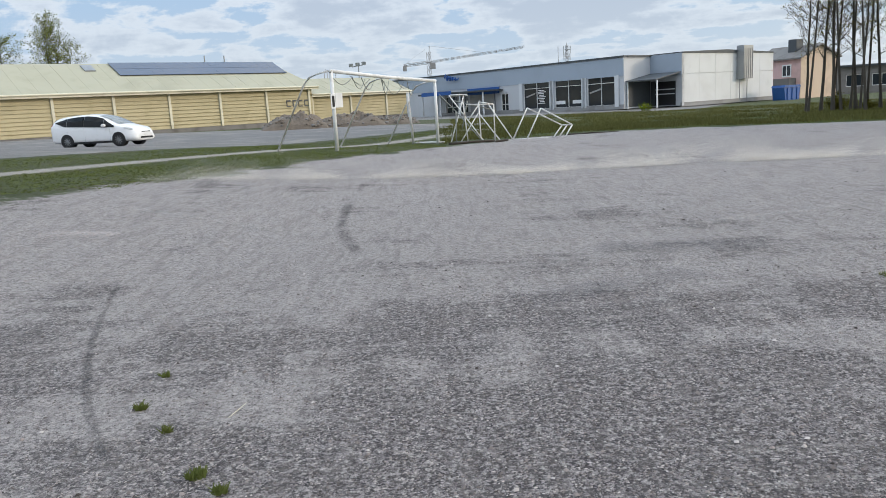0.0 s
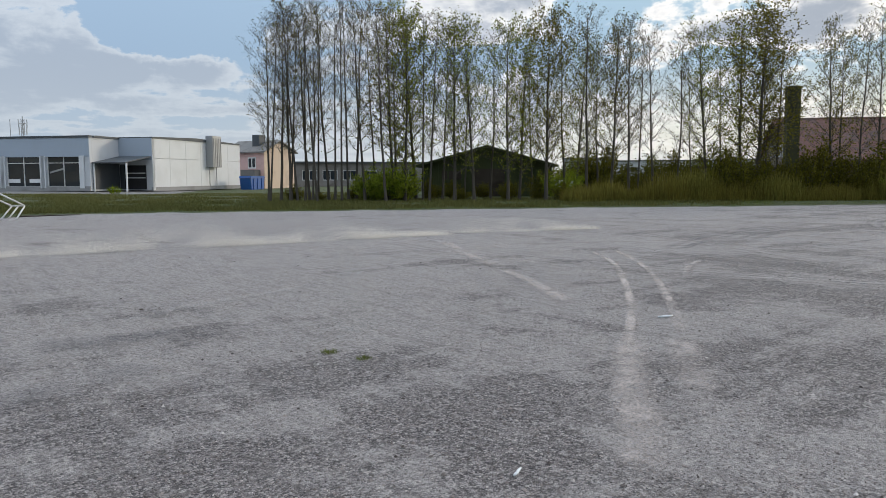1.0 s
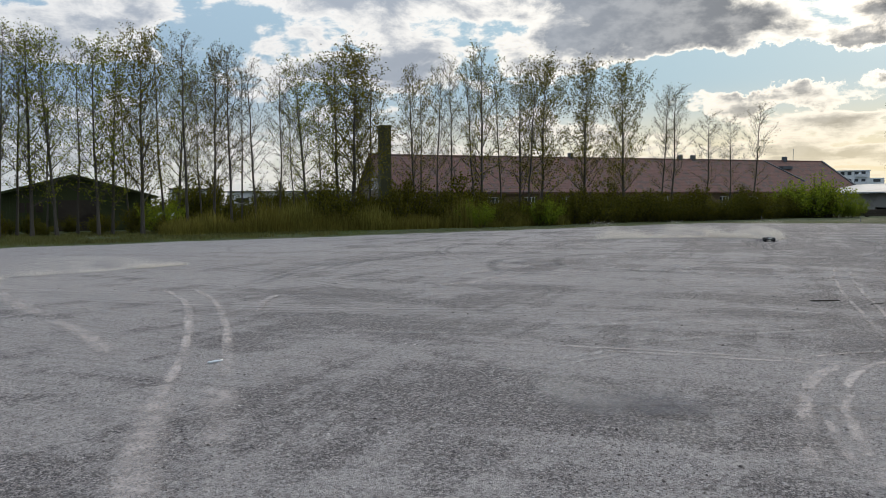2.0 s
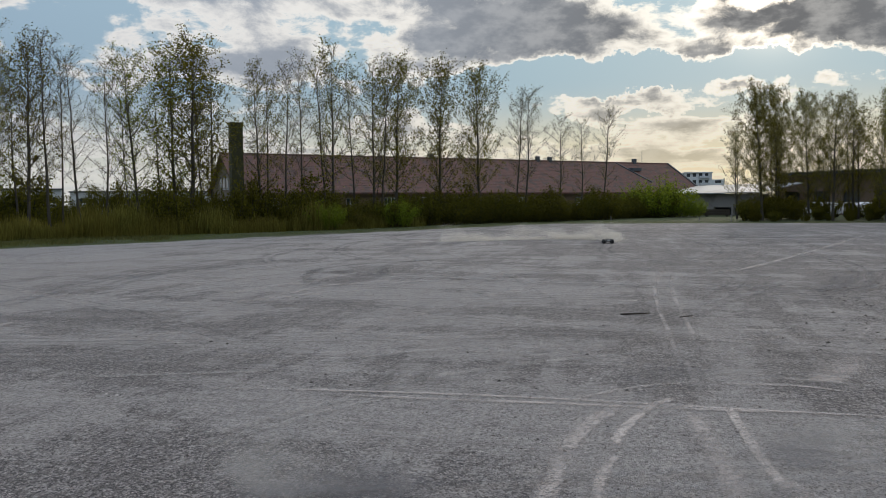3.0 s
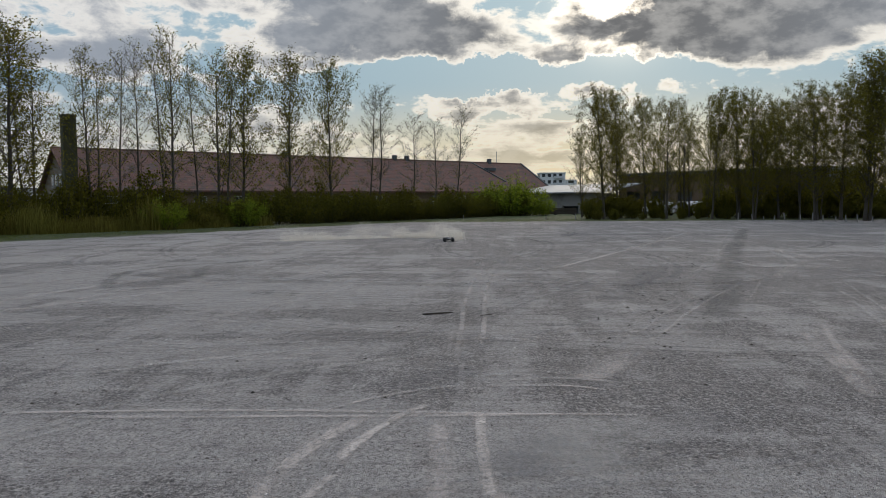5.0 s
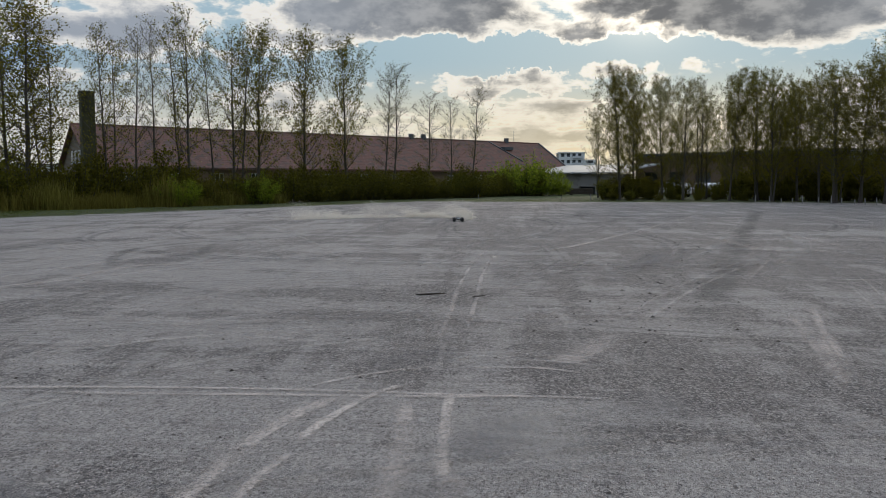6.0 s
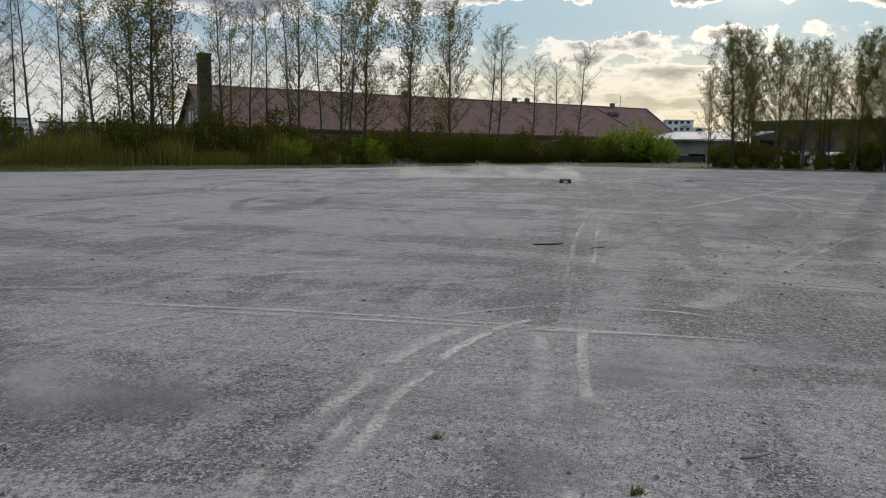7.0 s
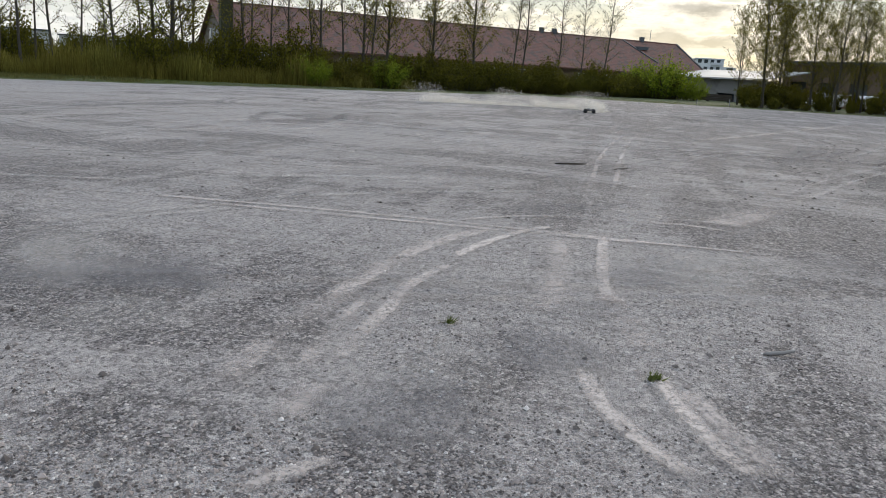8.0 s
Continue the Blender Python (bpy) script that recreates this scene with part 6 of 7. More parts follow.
# ---- radio-controlled truck on the gravel ----
def make_truck(m):
    t = thing("toy_truck", m, "black radio-controlled monster truck with big tyres on the gravel", "toy car")
    bm = bmesh.new()
    bm_prism(bm, [(-0.20, 0.085), (0.20, 0.085), (0.235, 0.11), (0.20, 0.125), (-0.20, 0.125), (-0.235, 0.11)], -0.055, 0.055)
    part("chassis", bm, M_BLACK, t)
    bm = bmesh.new()
    sec = [(-0.20, 0.09, 0.12, 0.140), (-0.13, 0.095, 0.12, 0.148), (-0.05, 0.09, 0.12, 0.172), (0.05, 0.09, 0.12, 0.170), (0.12, 0.09, 0.12, 0.148), (0.21, 0.08, 0.115, 0.135)]
    rs = [[bm.verts.new(p) for p in ((x, -w, z0), (x, -w * 0.85, z1 - 0.012), (x, -w * 0.6, z1), (x, w * 0.6, z1), (x, w * 0.85, z1 - 0.012), (x, w, z0))] for x, w, z0, z1 in sec]
    for a, b in zip(rs, rs[1:]):
        for i in range(6):
            bm.faces.new((a[i], a[(i + 1) % 6], b[(i + 1) % 6], b[i]))
    bm.faces.new(rs[0]), bm.faces.new(rs[-1][::-1])
    shell = part("body_shell", bm, M_BLACK, t, "glossy black body shell", True)
    part("white_stripe", bm_box(bmesh.new(), (0.165, 0, 0.147), (0.06, 0.06, 0.006), pose(0, 0, 0, 0, 0, 0), 0.002), M_SIGN, shell, "white hood graphic")
    part("roof_panel", bm_box(bmesh.new(), (0.0, 0, 0.173), (0.05, 0.06, 0.006), None, 0.002), M_SIGN, shell, "white roof graphic")
    part("light_bar", bm_box(bmesh.new(), (0.238, 0, 0.125), (0.012, 0.12, 0.02), None, 0.004), M_LAMP, t)
    part("bumper", bm_tube(bmesh.new(), [(0.22, -0.11, 0.09), (0.265, -0.07, 0.085), (0.265, 0.07, 0.085), (0.22, 0.11, 0.09)], 0.009, 6), M_BLACK, t)
    part("wing", bm_box(bmesh.new(), (-0.25, 0, 0.165), (0.05, 0.14, 0.008), pose(0, 0, 0, 0, 0, 0), 0.003), M_BLACK, t)
    for y in (-0.05, 0.05):
        part("wing_mount", bm_tube(bmesh.new(), [(-0.2, y, 0.13), (-0.25, y, 0.163)], 0.005, 6), M_BLACK, t)
    for x in (-0.165, 0.165):
        for side in (-1, 1):
            c = Vector((x, side * 0.155, 0.078))
            bm = bmesh.new()
            prof = [(0.045, -0.04), (0.07, -0.045), (0.078, -0.03), (0.078, 0.03), (0.07, 0.045), (0.045, 0.04)]
            n = 20
            rs = [[bm.verts.new((c.x + (r if j in (0, 5) or i % 2 else r - 0.006) * math.cos(a), c.y + y, c.z + (r if j in (0, 5) or i % 2 else r - 0.006) * math.sin(a))) for j, (r, y) in enumerate(prof)] for i, a in enumerate(2 * math.pi * i / n for i in range(n))]
            for i in range(n):
                a, b = rs[i], rs[(i + 1) % n]
                for j in range(6):
                    bm.faces.new((a[j], a[(j + 1) % 6], b[(j + 1) % 6], b[j]))
            w = part("wheel", bm, M_TYRE, t, "knobbly black tyre")
            part("rim", bm_tube(bmesh.new(), [c - Vector((0, 0.03, 0)), c + Vector((0, side * 0.036, 0))], 0.046, 14), M_BLACK, w)
            part("wheel_nut", bm_tube(bmesh.new(), [c, c + Vector((0, side * 0.046, 0))], 0.01, 6), M_RIM, w)
            part("suspension_arm", bm_tube(bmesh.new(), [(x, side * 0.04, 0.09), (x, side * 0.125, 0.078)], 0.008, 6), M_BLACK, t)
            part("shock_absorber", bm_tube(bmesh.new(), [(x - 0.02, side * 0.05, 0.15), (x - 0.01, side * 0.11, 0.09)], [0.009, 0.006], 8), M_RIM, t)
    return t


make_truck(pose(32.3, -0.5, gz(32.3, -0.5) + 0.001, 0, 0, 188))


# ---- dust that the truck has raised ----
def make_dust(name, seed, line, count, width, high, grain, label):
    """Fine grains of dust hanging over a stretch of the truck's way; the drift is deeper towards the line's end."""
    rng = random.Random(seed)
    p = [Vector((x, y)) for x, y in line]
    spans = [(b - a).length for a, b in zip(p, p[1:])]
    total = sum(spans)
    verts, faces = [], []
    while len(faces) < count:
        u = rng.random() ** 0.75
        d, i = u * total, 0
        while d > spans[i] and i < len(spans) - 1:
            d -= spans[i]
            i += 1
        q = p[i].lerp(p[i + 1], d / spans[i])
        puff = 0.55 + 0.9 * noise.noise((q.x * 0.9 + seed, q.y * 0.9, 0.4))
        lift = high * (0.30 + max(0.0, puff)) * min(1.0, (1.0 - u) * 9.0 + 0.18)
        h = rng.expovariate(2.6)
        if h > 1.25:
            continue
        h *= lift
        side = rng.gauss(0, width) * (0.35 + 0.65 * min(1.0, (1.0 - u) * 5))
        x, y = q.x + side, q.y + rng.gauss(0, width) * (0.35 + 0.65 * min(1.0, (1.0 - u) * 5))
        if noise.noise((x * 1.3, y * 1.3, h * 3.0 + seed)) < rng.uniform(-0.5, 0.25):
            continue
        g = grain * rng.uniform(0.5, 1.3)
        c = Vector((x, y, gz(x, y) + 0.012 + h))
        k = len(verts)
        for j in range(3):
            verts.append(c + Vector((rng.gauss(0, 1), rng.gauss(0, 1), rng.gauss(0, 1))).normalized() * g)
        faces.append((k, k + 1, k + 2))
    tagged(mesh_object(name, verts, faces, M_DUST_GRAIN), label, "dust", kind="stuff")


def dust_grain_build(n):
    c = n.mix(n.add("ShaderNodeNewGeometry").outputs["Random Per Island"], (0.74, 0.69, 0.62), (0.88, 0.84, 0.78))
    return n.add("ShaderNodeMixShader", {}, i0=0.5, i1=surface(n, c, 0.95, Specular_IOR_Level=0.05), i2=n.add("ShaderNodeBsdfTranslucent", {}, Color=c).outputs[0]).outputs[0]


M_DUST_GRAIN = material("airborne_dust_grain", dust_grain_build)
make_dust("dust_cloud", 3, [(32.6, 6.6), (33.7, 5.4), (34.8, 4.0), (35.6, 2.4), (35.5, 0.6), (34.4, -0.7), (32.9, -0.6)], 140000, 0.24, 0.55, 0.0115, "pale dust cloud raised behind the toy truck")
make_dust("dust_trail", 8, [(-5.6, 13.9), (-2.6, 14.4), (2.2, 15.4), (8.0, 14.9), (12.0, 14.6), (16.0, 13.4)], 330000, 0.18, 0.30, 0.0056, "thin pale dust trail hanging low over the gravel")


# ---- things by the far edge ----
def make_peg(x, y, h, label="short pale wooden peg at the field's edge"):
    t = thing("marker_post", pose(x, y, gz(x, y)), label, "post", "pegs along the edge")
    part("shaft", bm_tube(bmesh.new(), [(0, 0, -0.05), (0.02, 0, h)], [0.04, 0.035], 7), M_CONCRETE, t)
    return t


peg = make_peg(*polar2(-84.4, 66, 0)[:2], 1.1)
rng = random.Random(21)
for az, d in [(-95.0, 62), (-97.2, 62), (-88.8, 66)] + [(-108.5 - k * 0.75 - rng.uniform(0, 0.4), 60 - k * 0.25) for k in range(14)]:
    q = polar2(az, d)
    copy_thing(peg, pose(q.x, q.y, q.z - 0.02, rng.uniform(-5, 5), rng.uniform(-5, 5), rng.uniform(0, 90)) @ Matrix.Diagonal((1, 1, rng.uniform(0.32, 0.6), 1)))


def make_far_car(az, d, turn, mat, label):
    q = polar2(az, d)
    t = thing("car", pose(q.x, q.y, q.z, 0, 0, turn), label, "car")
    bm = bmesh.new()
    bm_prism(bm, [(-2.1, 0.3), (2.1, 0.3), (2.15, 0.7), (1.2, 0.88), (0.6, 1.4), (-1.5, 1.42), (-2.1, 0.95)], -0.85, 0.85)
    bmesh.ops.bevel(bm, geom=list(bm.edges), offset=0.08, segments=2, affect="EDGES")
    part("body", bm, mat, t)
    for y in (-0.86, 0.86):
        bm = bm_prism(bmesh.new(), [(-1.6, 0.92), (0.95, 0.9), (0.5, 1.32), (-1.4, 1.32)], y - 0.01, y + 0.01)
        part("side_window", bm, M_CAR_GLASS, t)
        for x in (-1.35, 1.35):
            part("wheel", bm_tube(bmesh.new(), [(x, y * 0.85, 0.31), (x, y * 1.02, 0.31)], 0.31, 18), M_TYRE, t)
    return t


make_far_car(-103.0, 80, 12, M_CAR, "white car parked behind the trees")
make_far_car(-105.4, 79, 190, M_CAR, "white hatchback parked behind the trees")
make_far_car(-118.0, 76, 30, M_CAR, "pale car parked behind the eastern trees")
# pale trailer beside the shed
q = polar(-47.6, 58)
t = thing("trailer", pose(q.x, q.y, q.z, 0, 0, -40), "small pale trailer standing beside the shed", "trailer")
part("body", bm_box(bmesh.new(), (0, 0, 0.85), (1.3, 0.9, 0.5), None, 0.03), M_PANEL_WHITE, t)
part("frame", bm_box(bmesh.new(), (0.1, 0, 0.5), (1.6, 0.7, 0.08), None, 0.02), M_STEEL, t)
for y in (-0.5, 0.5):
    part("wheel", bm_tube(bmesh.new(), [(0, y - 0.08, 0.27), (0, y + 0.08, 0.27)], 0.27, 16), M_TYRE, t)
# dark table-like stands under the garage wall
for az in (-94.9, -96.3):
    q = polar2(az, 84)
    t = thing("timber_stack", pose(q.x, q.y, q.z, 0, 0, -85), "dark stack of timber by the garage wall", "timber")
    for k in range(4):
        part("beam", bm_box(bmesh.new(), (0.05 * math.sin(k * 2), 0.03 * k, 0.2 + 0.16 * k), (2.6, 0.5, 0.15), None, 0.02), M_SOIL_DARK, t)
    for x in (-1.0, 1.0):
        part("bearer", bm_box(bmesh.new(), (x, 0, 0.06), (0.12, 0.7, 0.12)), M_SOIL_DARK, t)


# ---- marks and small things on the gravel ----
def track_material(name, c0, c1, strength, gaps=0.35):
    def build(n):
        uv = n.add("ShaderNodeUVMap").outputs[0]
        sep = n.add("ShaderNodeSeparateXYZ", {}, Vector=uv)
        across = n.math("ABSOLUTE", n.math("SUBTRACT", sep.outputs[0], 0.5))
        soft = n.ramp(n.math("ADD", across, n.math("MULTIPLY", n.math("SUBTRACT", n.noise(n.pos, 16.0, 5, 0.75), 0.5), 0.62)), 0.46, 0.10)
        ends = n.ramp(n.math("ABSOLUTE", n.math("SUBTRACT", sep.outputs[1], 0.5)), 0.5, 0.36)
        broken = n.ramp(n.noise(n.pos, 1.3, 6, 0.75), 0.32, 0.60, max(0.25, gaps - 0.25), 1.0)
        grit = n.ramp(n.noise(n.pos, 45.0, 4, 0.8), 0.38, 0.56, 0.30, 1.0)
        broken = n.math("MULTIPLY", broken, n.ramp(n.noise(n.pos, 0.8, 4, 0.6), 0.30, 0.55, gaps, 1.0))
        a = n.math("MULTIPLY", n.math("MULTIPLY", soft, ends), n.math("MULTIPLY", n.math("MULTIPLY", broken, grit), strength))
        c = n.mix(n.noise(n.pos, 60.0, 3), c0, c1)
        return n.add("ShaderNodeMixShader", {}, i0=a, i1=n.add("ShaderNodeBsdfTransparent").outputs[0], i2=surface(n, c, 0.95)).outputs[0]
    return material(name, build)


M_DUST_TRACK = track_material("pale_dust_track", (0.47, 0.405, 0.375), (0.62, 0.545, 0.505), 0.84)
M_FRESH_TRACK = track_material("fresh_dust_track", (0.48, 0.415, 0.38), (0.63, 0.555, 0.515), 0.86, 0.6)
M_FAINT_TRACK = track_material("faint_dust_track", (0.45, 0.39, 0.365), (0.58, 0.51, 0.475), 0.72)
M_OLD_TRACK = track_material("old_dust_track", (0.42, 0.385, 0.36), (0.54, 0.50, 0.47), 0.27)
M_DARK_TRACK = track_material("dark_wheel_rut", (0.075, 0.072, 0.075), (0.17, 0.162, 0.16), 0.58)
M_SWEPT = track_material("swept_dark_stone", (0.12, 0.112, 0.117), (0.25, 0.235, 0.245), 0.42)
TRACKS = [0]
M_LINE_DARK = track_material("thin_dark_line", (0.075, 0.070, 0.075), (0.17, 0.16, 0.165), 0.34, 0.4)


def track(mat, width, pts):
    """A wheel mark: a ribbon that follows the ground through a few bends."""
    p = [Vector((x, y)) for x, y in pts]
    p = [p[0] * 2 - p[1]] + p + [p[-1] * 2 - p[-2]]
    line = []
    for a, b, c, d in zip(p, p[1:], p[2:], p[3:]):
        n = max(3, int((c - b).length / 0.25))
        for i in range(n):
            t = i / n
            line.append(0.5 * (2 * b + (c - a) * t + (2 * a - 5 * b + 4 * c - d) * t * t + (3 * b - a - 3 * c + d) * t ** 3))
    line.append(p[-2])
    TRACKS[0] += 1
    lift = 0.004 + 0.00015 * TRACKS[0]
    verts, faces, uv = [], [], []
    for i, q in enumerate(line):
        d = (line[min(i + 1, len(line) - 1)] - line[max(i - 1, 0)]).normalized()
        s = Vector((-d.y, d.x))
        for k in (-1.4, -0.47, 0.47, 1.4):
            w = q + s * k * width * 0.5
            verts.append((w.x, w.y, gz(w.x, w.y) + lift))
            uv.append(((k / 1.4 + 1) / 2, i / (len(line) - 1)))
    for i in range(len(line) - 1):
        for k in range(3):
            a = i * 4 + k
            faces.append((a, a + 1, a + 5, a + 4))
    ob = mesh_object("wheel_track", verts, faces, mat)
    layer = ob.data.uv_layers.new(name="UVMap")
    for l in ob.data.loops:
        layer.data[l.index].uv = uv[l.vertex_index]
    tagged(ob, "pale dusty wheel track across the gravel" if mat not in (M_DARK_TRACK, M_SWEPT, M_LINE_DARK) else "dark wheel rut across the gravel", "wheel track", kind="structure")


track(M_FAINT_TRACK, 0.1, [(10.8, 11.8), (13.6, 10.3), (17.9, 8.6), (22.3, 7.8)])
track(M_FAINT_TRACK, 0.1, [(13.0, 9.4), (15.9, 7.6), (18.5, 6.7)])
track(M_FAINT_TRACK, 0.16, [(13.5, 5.5), (14.6, 4.9), (16.6, 4.5), (18.0, 2.9)])
track(M_FAINT_TRACK, 0.14, [(14.4, 6.1), (16.8, 5.5), (20.6, 4.5)])
track(M_FAINT_TRACK, 0.14, [(13.6, 5.3), (15.5, 4.1), (17.1, 2.7)])
track(M_DARK_TRACK, 0.06, [(-3.35, 6.87), (-2.91, 5.41), (-2.56, 4.43), (-2.21, 3.63), (-1.88, 3.04), (-1.64, 2.65)])
track(M_DARK_TRACK, 0.16, [(-1.7, 11.7), (-1.51, 9.11), (-1.11, 7.34)])
track(M_FAINT_TRACK, 0.16, [(12.36, -5.67), (11.14, -5.39), (10.08, -5.13), (9.01, -4.88)])
track(M_FAINT_TRACK, 0.12, [(13.05, -6.20), (11.16, -5.57), (9.87, -5.18)])
track(M_FAINT_TRACK, 0.3, [(25.28, -8.42), (22.35, -8.08), (20.86, -8.31), (21.01, -9.34), (20.18, -10.04)])
track(M_FAINT_TRACK, 0.2, [(27.50, -10.23), (26.10, -10.72), (23.23, -10.50), (21.97, -10.85)])
track(M_DARK_TRACK, 0.3, [(16.10, 4.80), (18.37, 5.88), (20.18, 6.19), (21.66, 5.56), (23.30, 3.98)])
track(M_DARK_TRACK, 0.3, [(18.15, 3.92), (20.40, 4.73), (22.35, 4.76), (24.30, 3.29)])
track(M_FAINT_TRACK, 0.25, [(42.31, -12.61), (23.67, -4.90), (19.34, -2.56)])
track(M_FAINT_TRACK, 0.1, [(15.55, 9.16), (19.83, 7.53), (25.89, 5.88), (30.68, 2.69)])
track(M_FAINT_TRACK, 0.14, [(18.19, 2.84), (20.14, 1.29), (19.61, -1.23), (18.51, -2.34)])
track(M_OLD_TRACK, 0.25, [(28.35, 7.40), (21.55, 3.81), (13.45, 0.51)])
track(M_OLD_TRACK, 0.25, [(31.88, 7.26), (21.60, 2.38), (14.05, -0.20)])
track(M_DUST_TRACK, 0.15, [(5.25, -0.66), (5.52, -0.64), (5.84, -0.62), (6.19, -0.63), (6.6, -0.64), (7.16, -0.67), (7.72, -0.76), (8.22, -0.92), (8.62, -1.14)])
track(M_DUST_TRACK, 0.08, [(5.46, -0.85), (5.81, -0.81), (6.16, -0.78), (6.45, -0.78)])
track(M_FRESH_TRACK, 0.10, [(5.63, -0.93), (5.78, -0.93), (5.99, -0.92), (6.22, -0.92), (6.54, -0.93)])
track(M_FAINT_TRACK, 0.09, [(6.36, -0.92), (6.72, -0.9), (6.88, -0.93)])
track(M_FRESH_TRACK, 0.085, [(6.67, -0.9), (6.89, -0.92), (7.1, -0.96), (7.29, -1.01)])
track(M_FRESH_TRACK, 0.1, [(7.37, -0.97), (7.76, -1.03), (8.13, -1.13), (8.56, -1.29), (8.83, -1.48)])
track(M_FAINT_TRACK, 0.14, [(5.11, -0.97), (5.26, -0.97), (5.42, -0.97)])
track(M_FRESH_TRACK, 0.07, [(4.68, -1.03), (4.79, -1.1), (4.94, -1.21)])
track(M_FAINT_TRACK, 0.17, [(8.49, -1.53), (7.58, -1.59), (6.94, -1.63), (6.53, -1.63)])
track(M_FRESH_TRACK, 0.1, [(8.72, -1.83), (7.87, -1.85), (7.24, -1.88), (6.86, -1.93)])
track(M_FAINT_TRACK, 0.16, [(7.07, -1.91), (6.69, -1.99), (6.42, -2.06), (6.21, -2.11)])
track(M_FRESH_TRACK, 0.085, [(5.99, -2.12), (5.75, -2.17), (5.5, -2.25), (5.33, -2.32), (5.2, -2.4)])
track(M_FRESH_TRACK, 0.085, [(5.93, -1.83), (5.65, -1.91), (5.45, -1.99), (5.3, -2.09), (5.14, -2.22)])
track(M_FAINT_TRACK, 0.1, [(5.84, -2.2), (5.55, -2.33), (5.2, -2.47)])
track(M_FAINT_TRACK, 0.065, [(8.3, 2.85), (8.45, 1.79), (8.55, 0.65), (8.58, -0.37), (8.57, -1.17), (8.54, -1.93), (8.55, -2.64), (8.54, -3.18)])
track(M_FAINT_TRACK, 0.08, [(8.38, 1.38), (8.38, 0.42), (8.43, -0.4), (8.46, -1.18), (8.49, -1.74), (8.5, -2.28)])
track(M_FAINT_TRACK, 0.07, [(8.46, -0.57), (8.96, -0.99), (9.32, -1.5), (9.39, -2.04), (9.4, -2.58), (9.21, -2.94)])
track(M_OLD_TRACK, 0.14, [(7.02, 1.87), (7.43, 1.62), (7.97, 1.33), (8.46, 0.96)])
track(M_OLD_TRACK, 0.1, [(6.84, 1.7), (7.23, 1.5), (7.83, 1.19), (8.42, 0.79)])
track(M_FAINT_TRACK, 0.085, [(10.2, -1.58), (12.01, -1.59), (14.76, -1.57), (18.26, -1.69), (21.68, -2.04)])
track(M_FAINT_TRACK, 0.085, [(10.59, -1.83), (13.02, -1.87), (15.53, -1.88), (18.11, -1.98), (20.36, -2.16)])
track(M_OLD_TRACK, 0.6, [(7.17, 1.54), (6.71, 1.05), (6.17, 0.52)])
track(M_OLD_TRACK, 0.3, [(6.81, 1.49), (6.33, 0.94), (5.96, 0.52)])
track(M_OLD_TRACK, 0.6, [(5.84, 0.35), (5.77, 0.13), (5.65, -0.14)])
track(M_OLD_TRACK, 0.6, [(7.71, -2.31), (8.08, -2.6), (8.3, -2.98)])
track(M_OLD_TRACK, 0.6, [(7.23, -2.4), (7.51, -2.6), (7.88, -2.81)])
track(M_OLD_TRACK, 0.6, [(5.72, -1.15), (5.74, -1.34), (5.86, -1.5)])
track(M_SWEPT, 0.5, [(6.81, -1.71), (6.71, -1.82), (6.57, -1.94)])
track(M_SWEPT, 0.5, [(7.27, -1.95), (7.67, -2.14), (8.17, -2.38)])
track(M_SWEPT, 0.5, [(6.14, 0.47), (6.35, 0.26), (6.46, -0.08)])
track(M_SWEPT, 0.5, [(9.22, -1.04), (9.69, -1.42), (10.09, -1.84)])
track(M_SWEPT, 0.6, [(5.87, -1.52), (6.07, -1.67), (6.27, -1.8)])
track(M_SWEPT, 0.6, [(5.09, -1.09), (5.29, -1.28), (5.44, -1.55)])
track(M_FAINT_TRACK, 0.35, [(9.52, -2.69), (10.12, -3.02), (11.0, -3.45)])
track(M_FAINT_TRACK, 0.14, [(11.03, -5.45), (10.07, -5.19), (8.96, -4.86)])
track(M_FAINT_TRACK, 0.12, [(11.18, -5.6), (10.17, -5.31), (9.13, -4.98)])
track(M_OLD_TRACK, 0.1, [(13.83, 5.33), (15.15, 4.26), (16.62, 2.87), (17.89, 1.03)])
track(M_OLD_TRACK, 0.1, [(14.44, 5.75), (15.76, 4.58), (17.2, 2.87), (18.58, 0.94)])
track(M_OLD_TRACK, 0.1, [(11.7, -2.16), (12.56, -3.0), (14.14, -4.27), (16.24, -6.07)])
track(M_OLD_TRACK, 0.16, [(8.3, 1.23), (9.0, 0.76), (9.82, -0.09), (10.76, -1.35)])
track(M_OLD_TRACK, 0.14, [(9.28, 2.17), (9.97, 1.52), (10.66, 0.53), (11.23, -0.67)])
track(M_OLD_TRACK, 0.08, [(8.81, -1.12), (9.39, -1.6), (9.64, -2.18), (9.63, -2.77), (9.34, -3.3)])
track(M_OLD_TRACK, 0.08, [(9.02, -1.18), (9.64, -1.68), (9.87, -2.28), (9.83, -2.83)])
track(M_DARK_TRACK, 0.6, [(46.0, -16.32), (27.62, -9.84), (18.18, -6.63), (12.71, -4.78), (10.77, -4.07)])
track(M_SWEPT, 0.6, [(21.23, -6.08), (17.51, -4.78), (14.69, -3.69)])
track(M_OLD_TRACK, 0.25, [(45.95, -15.85), (29.05, -9.95), (21.33, -7.15), (16.64, -5.12)])
track(M_OLD_TRACK, 0.25, [(30.88, -12.25), (20.07, -8.5), (14.63, -6.42)])
track(M_SWEPT, 0.7, [(7.76, -2.9), (8.13, -3.21), (8.7, -3.57)])
track(M_OLD_TRACK, 0.6, [(7.51, -2.33), (7.83, -2.48), (8.2, -2.6)])
track(M_OLD_TRACK, 0.6, [(7.05, -3.1), (7.23, -3.32), (7.51, -3.55)])
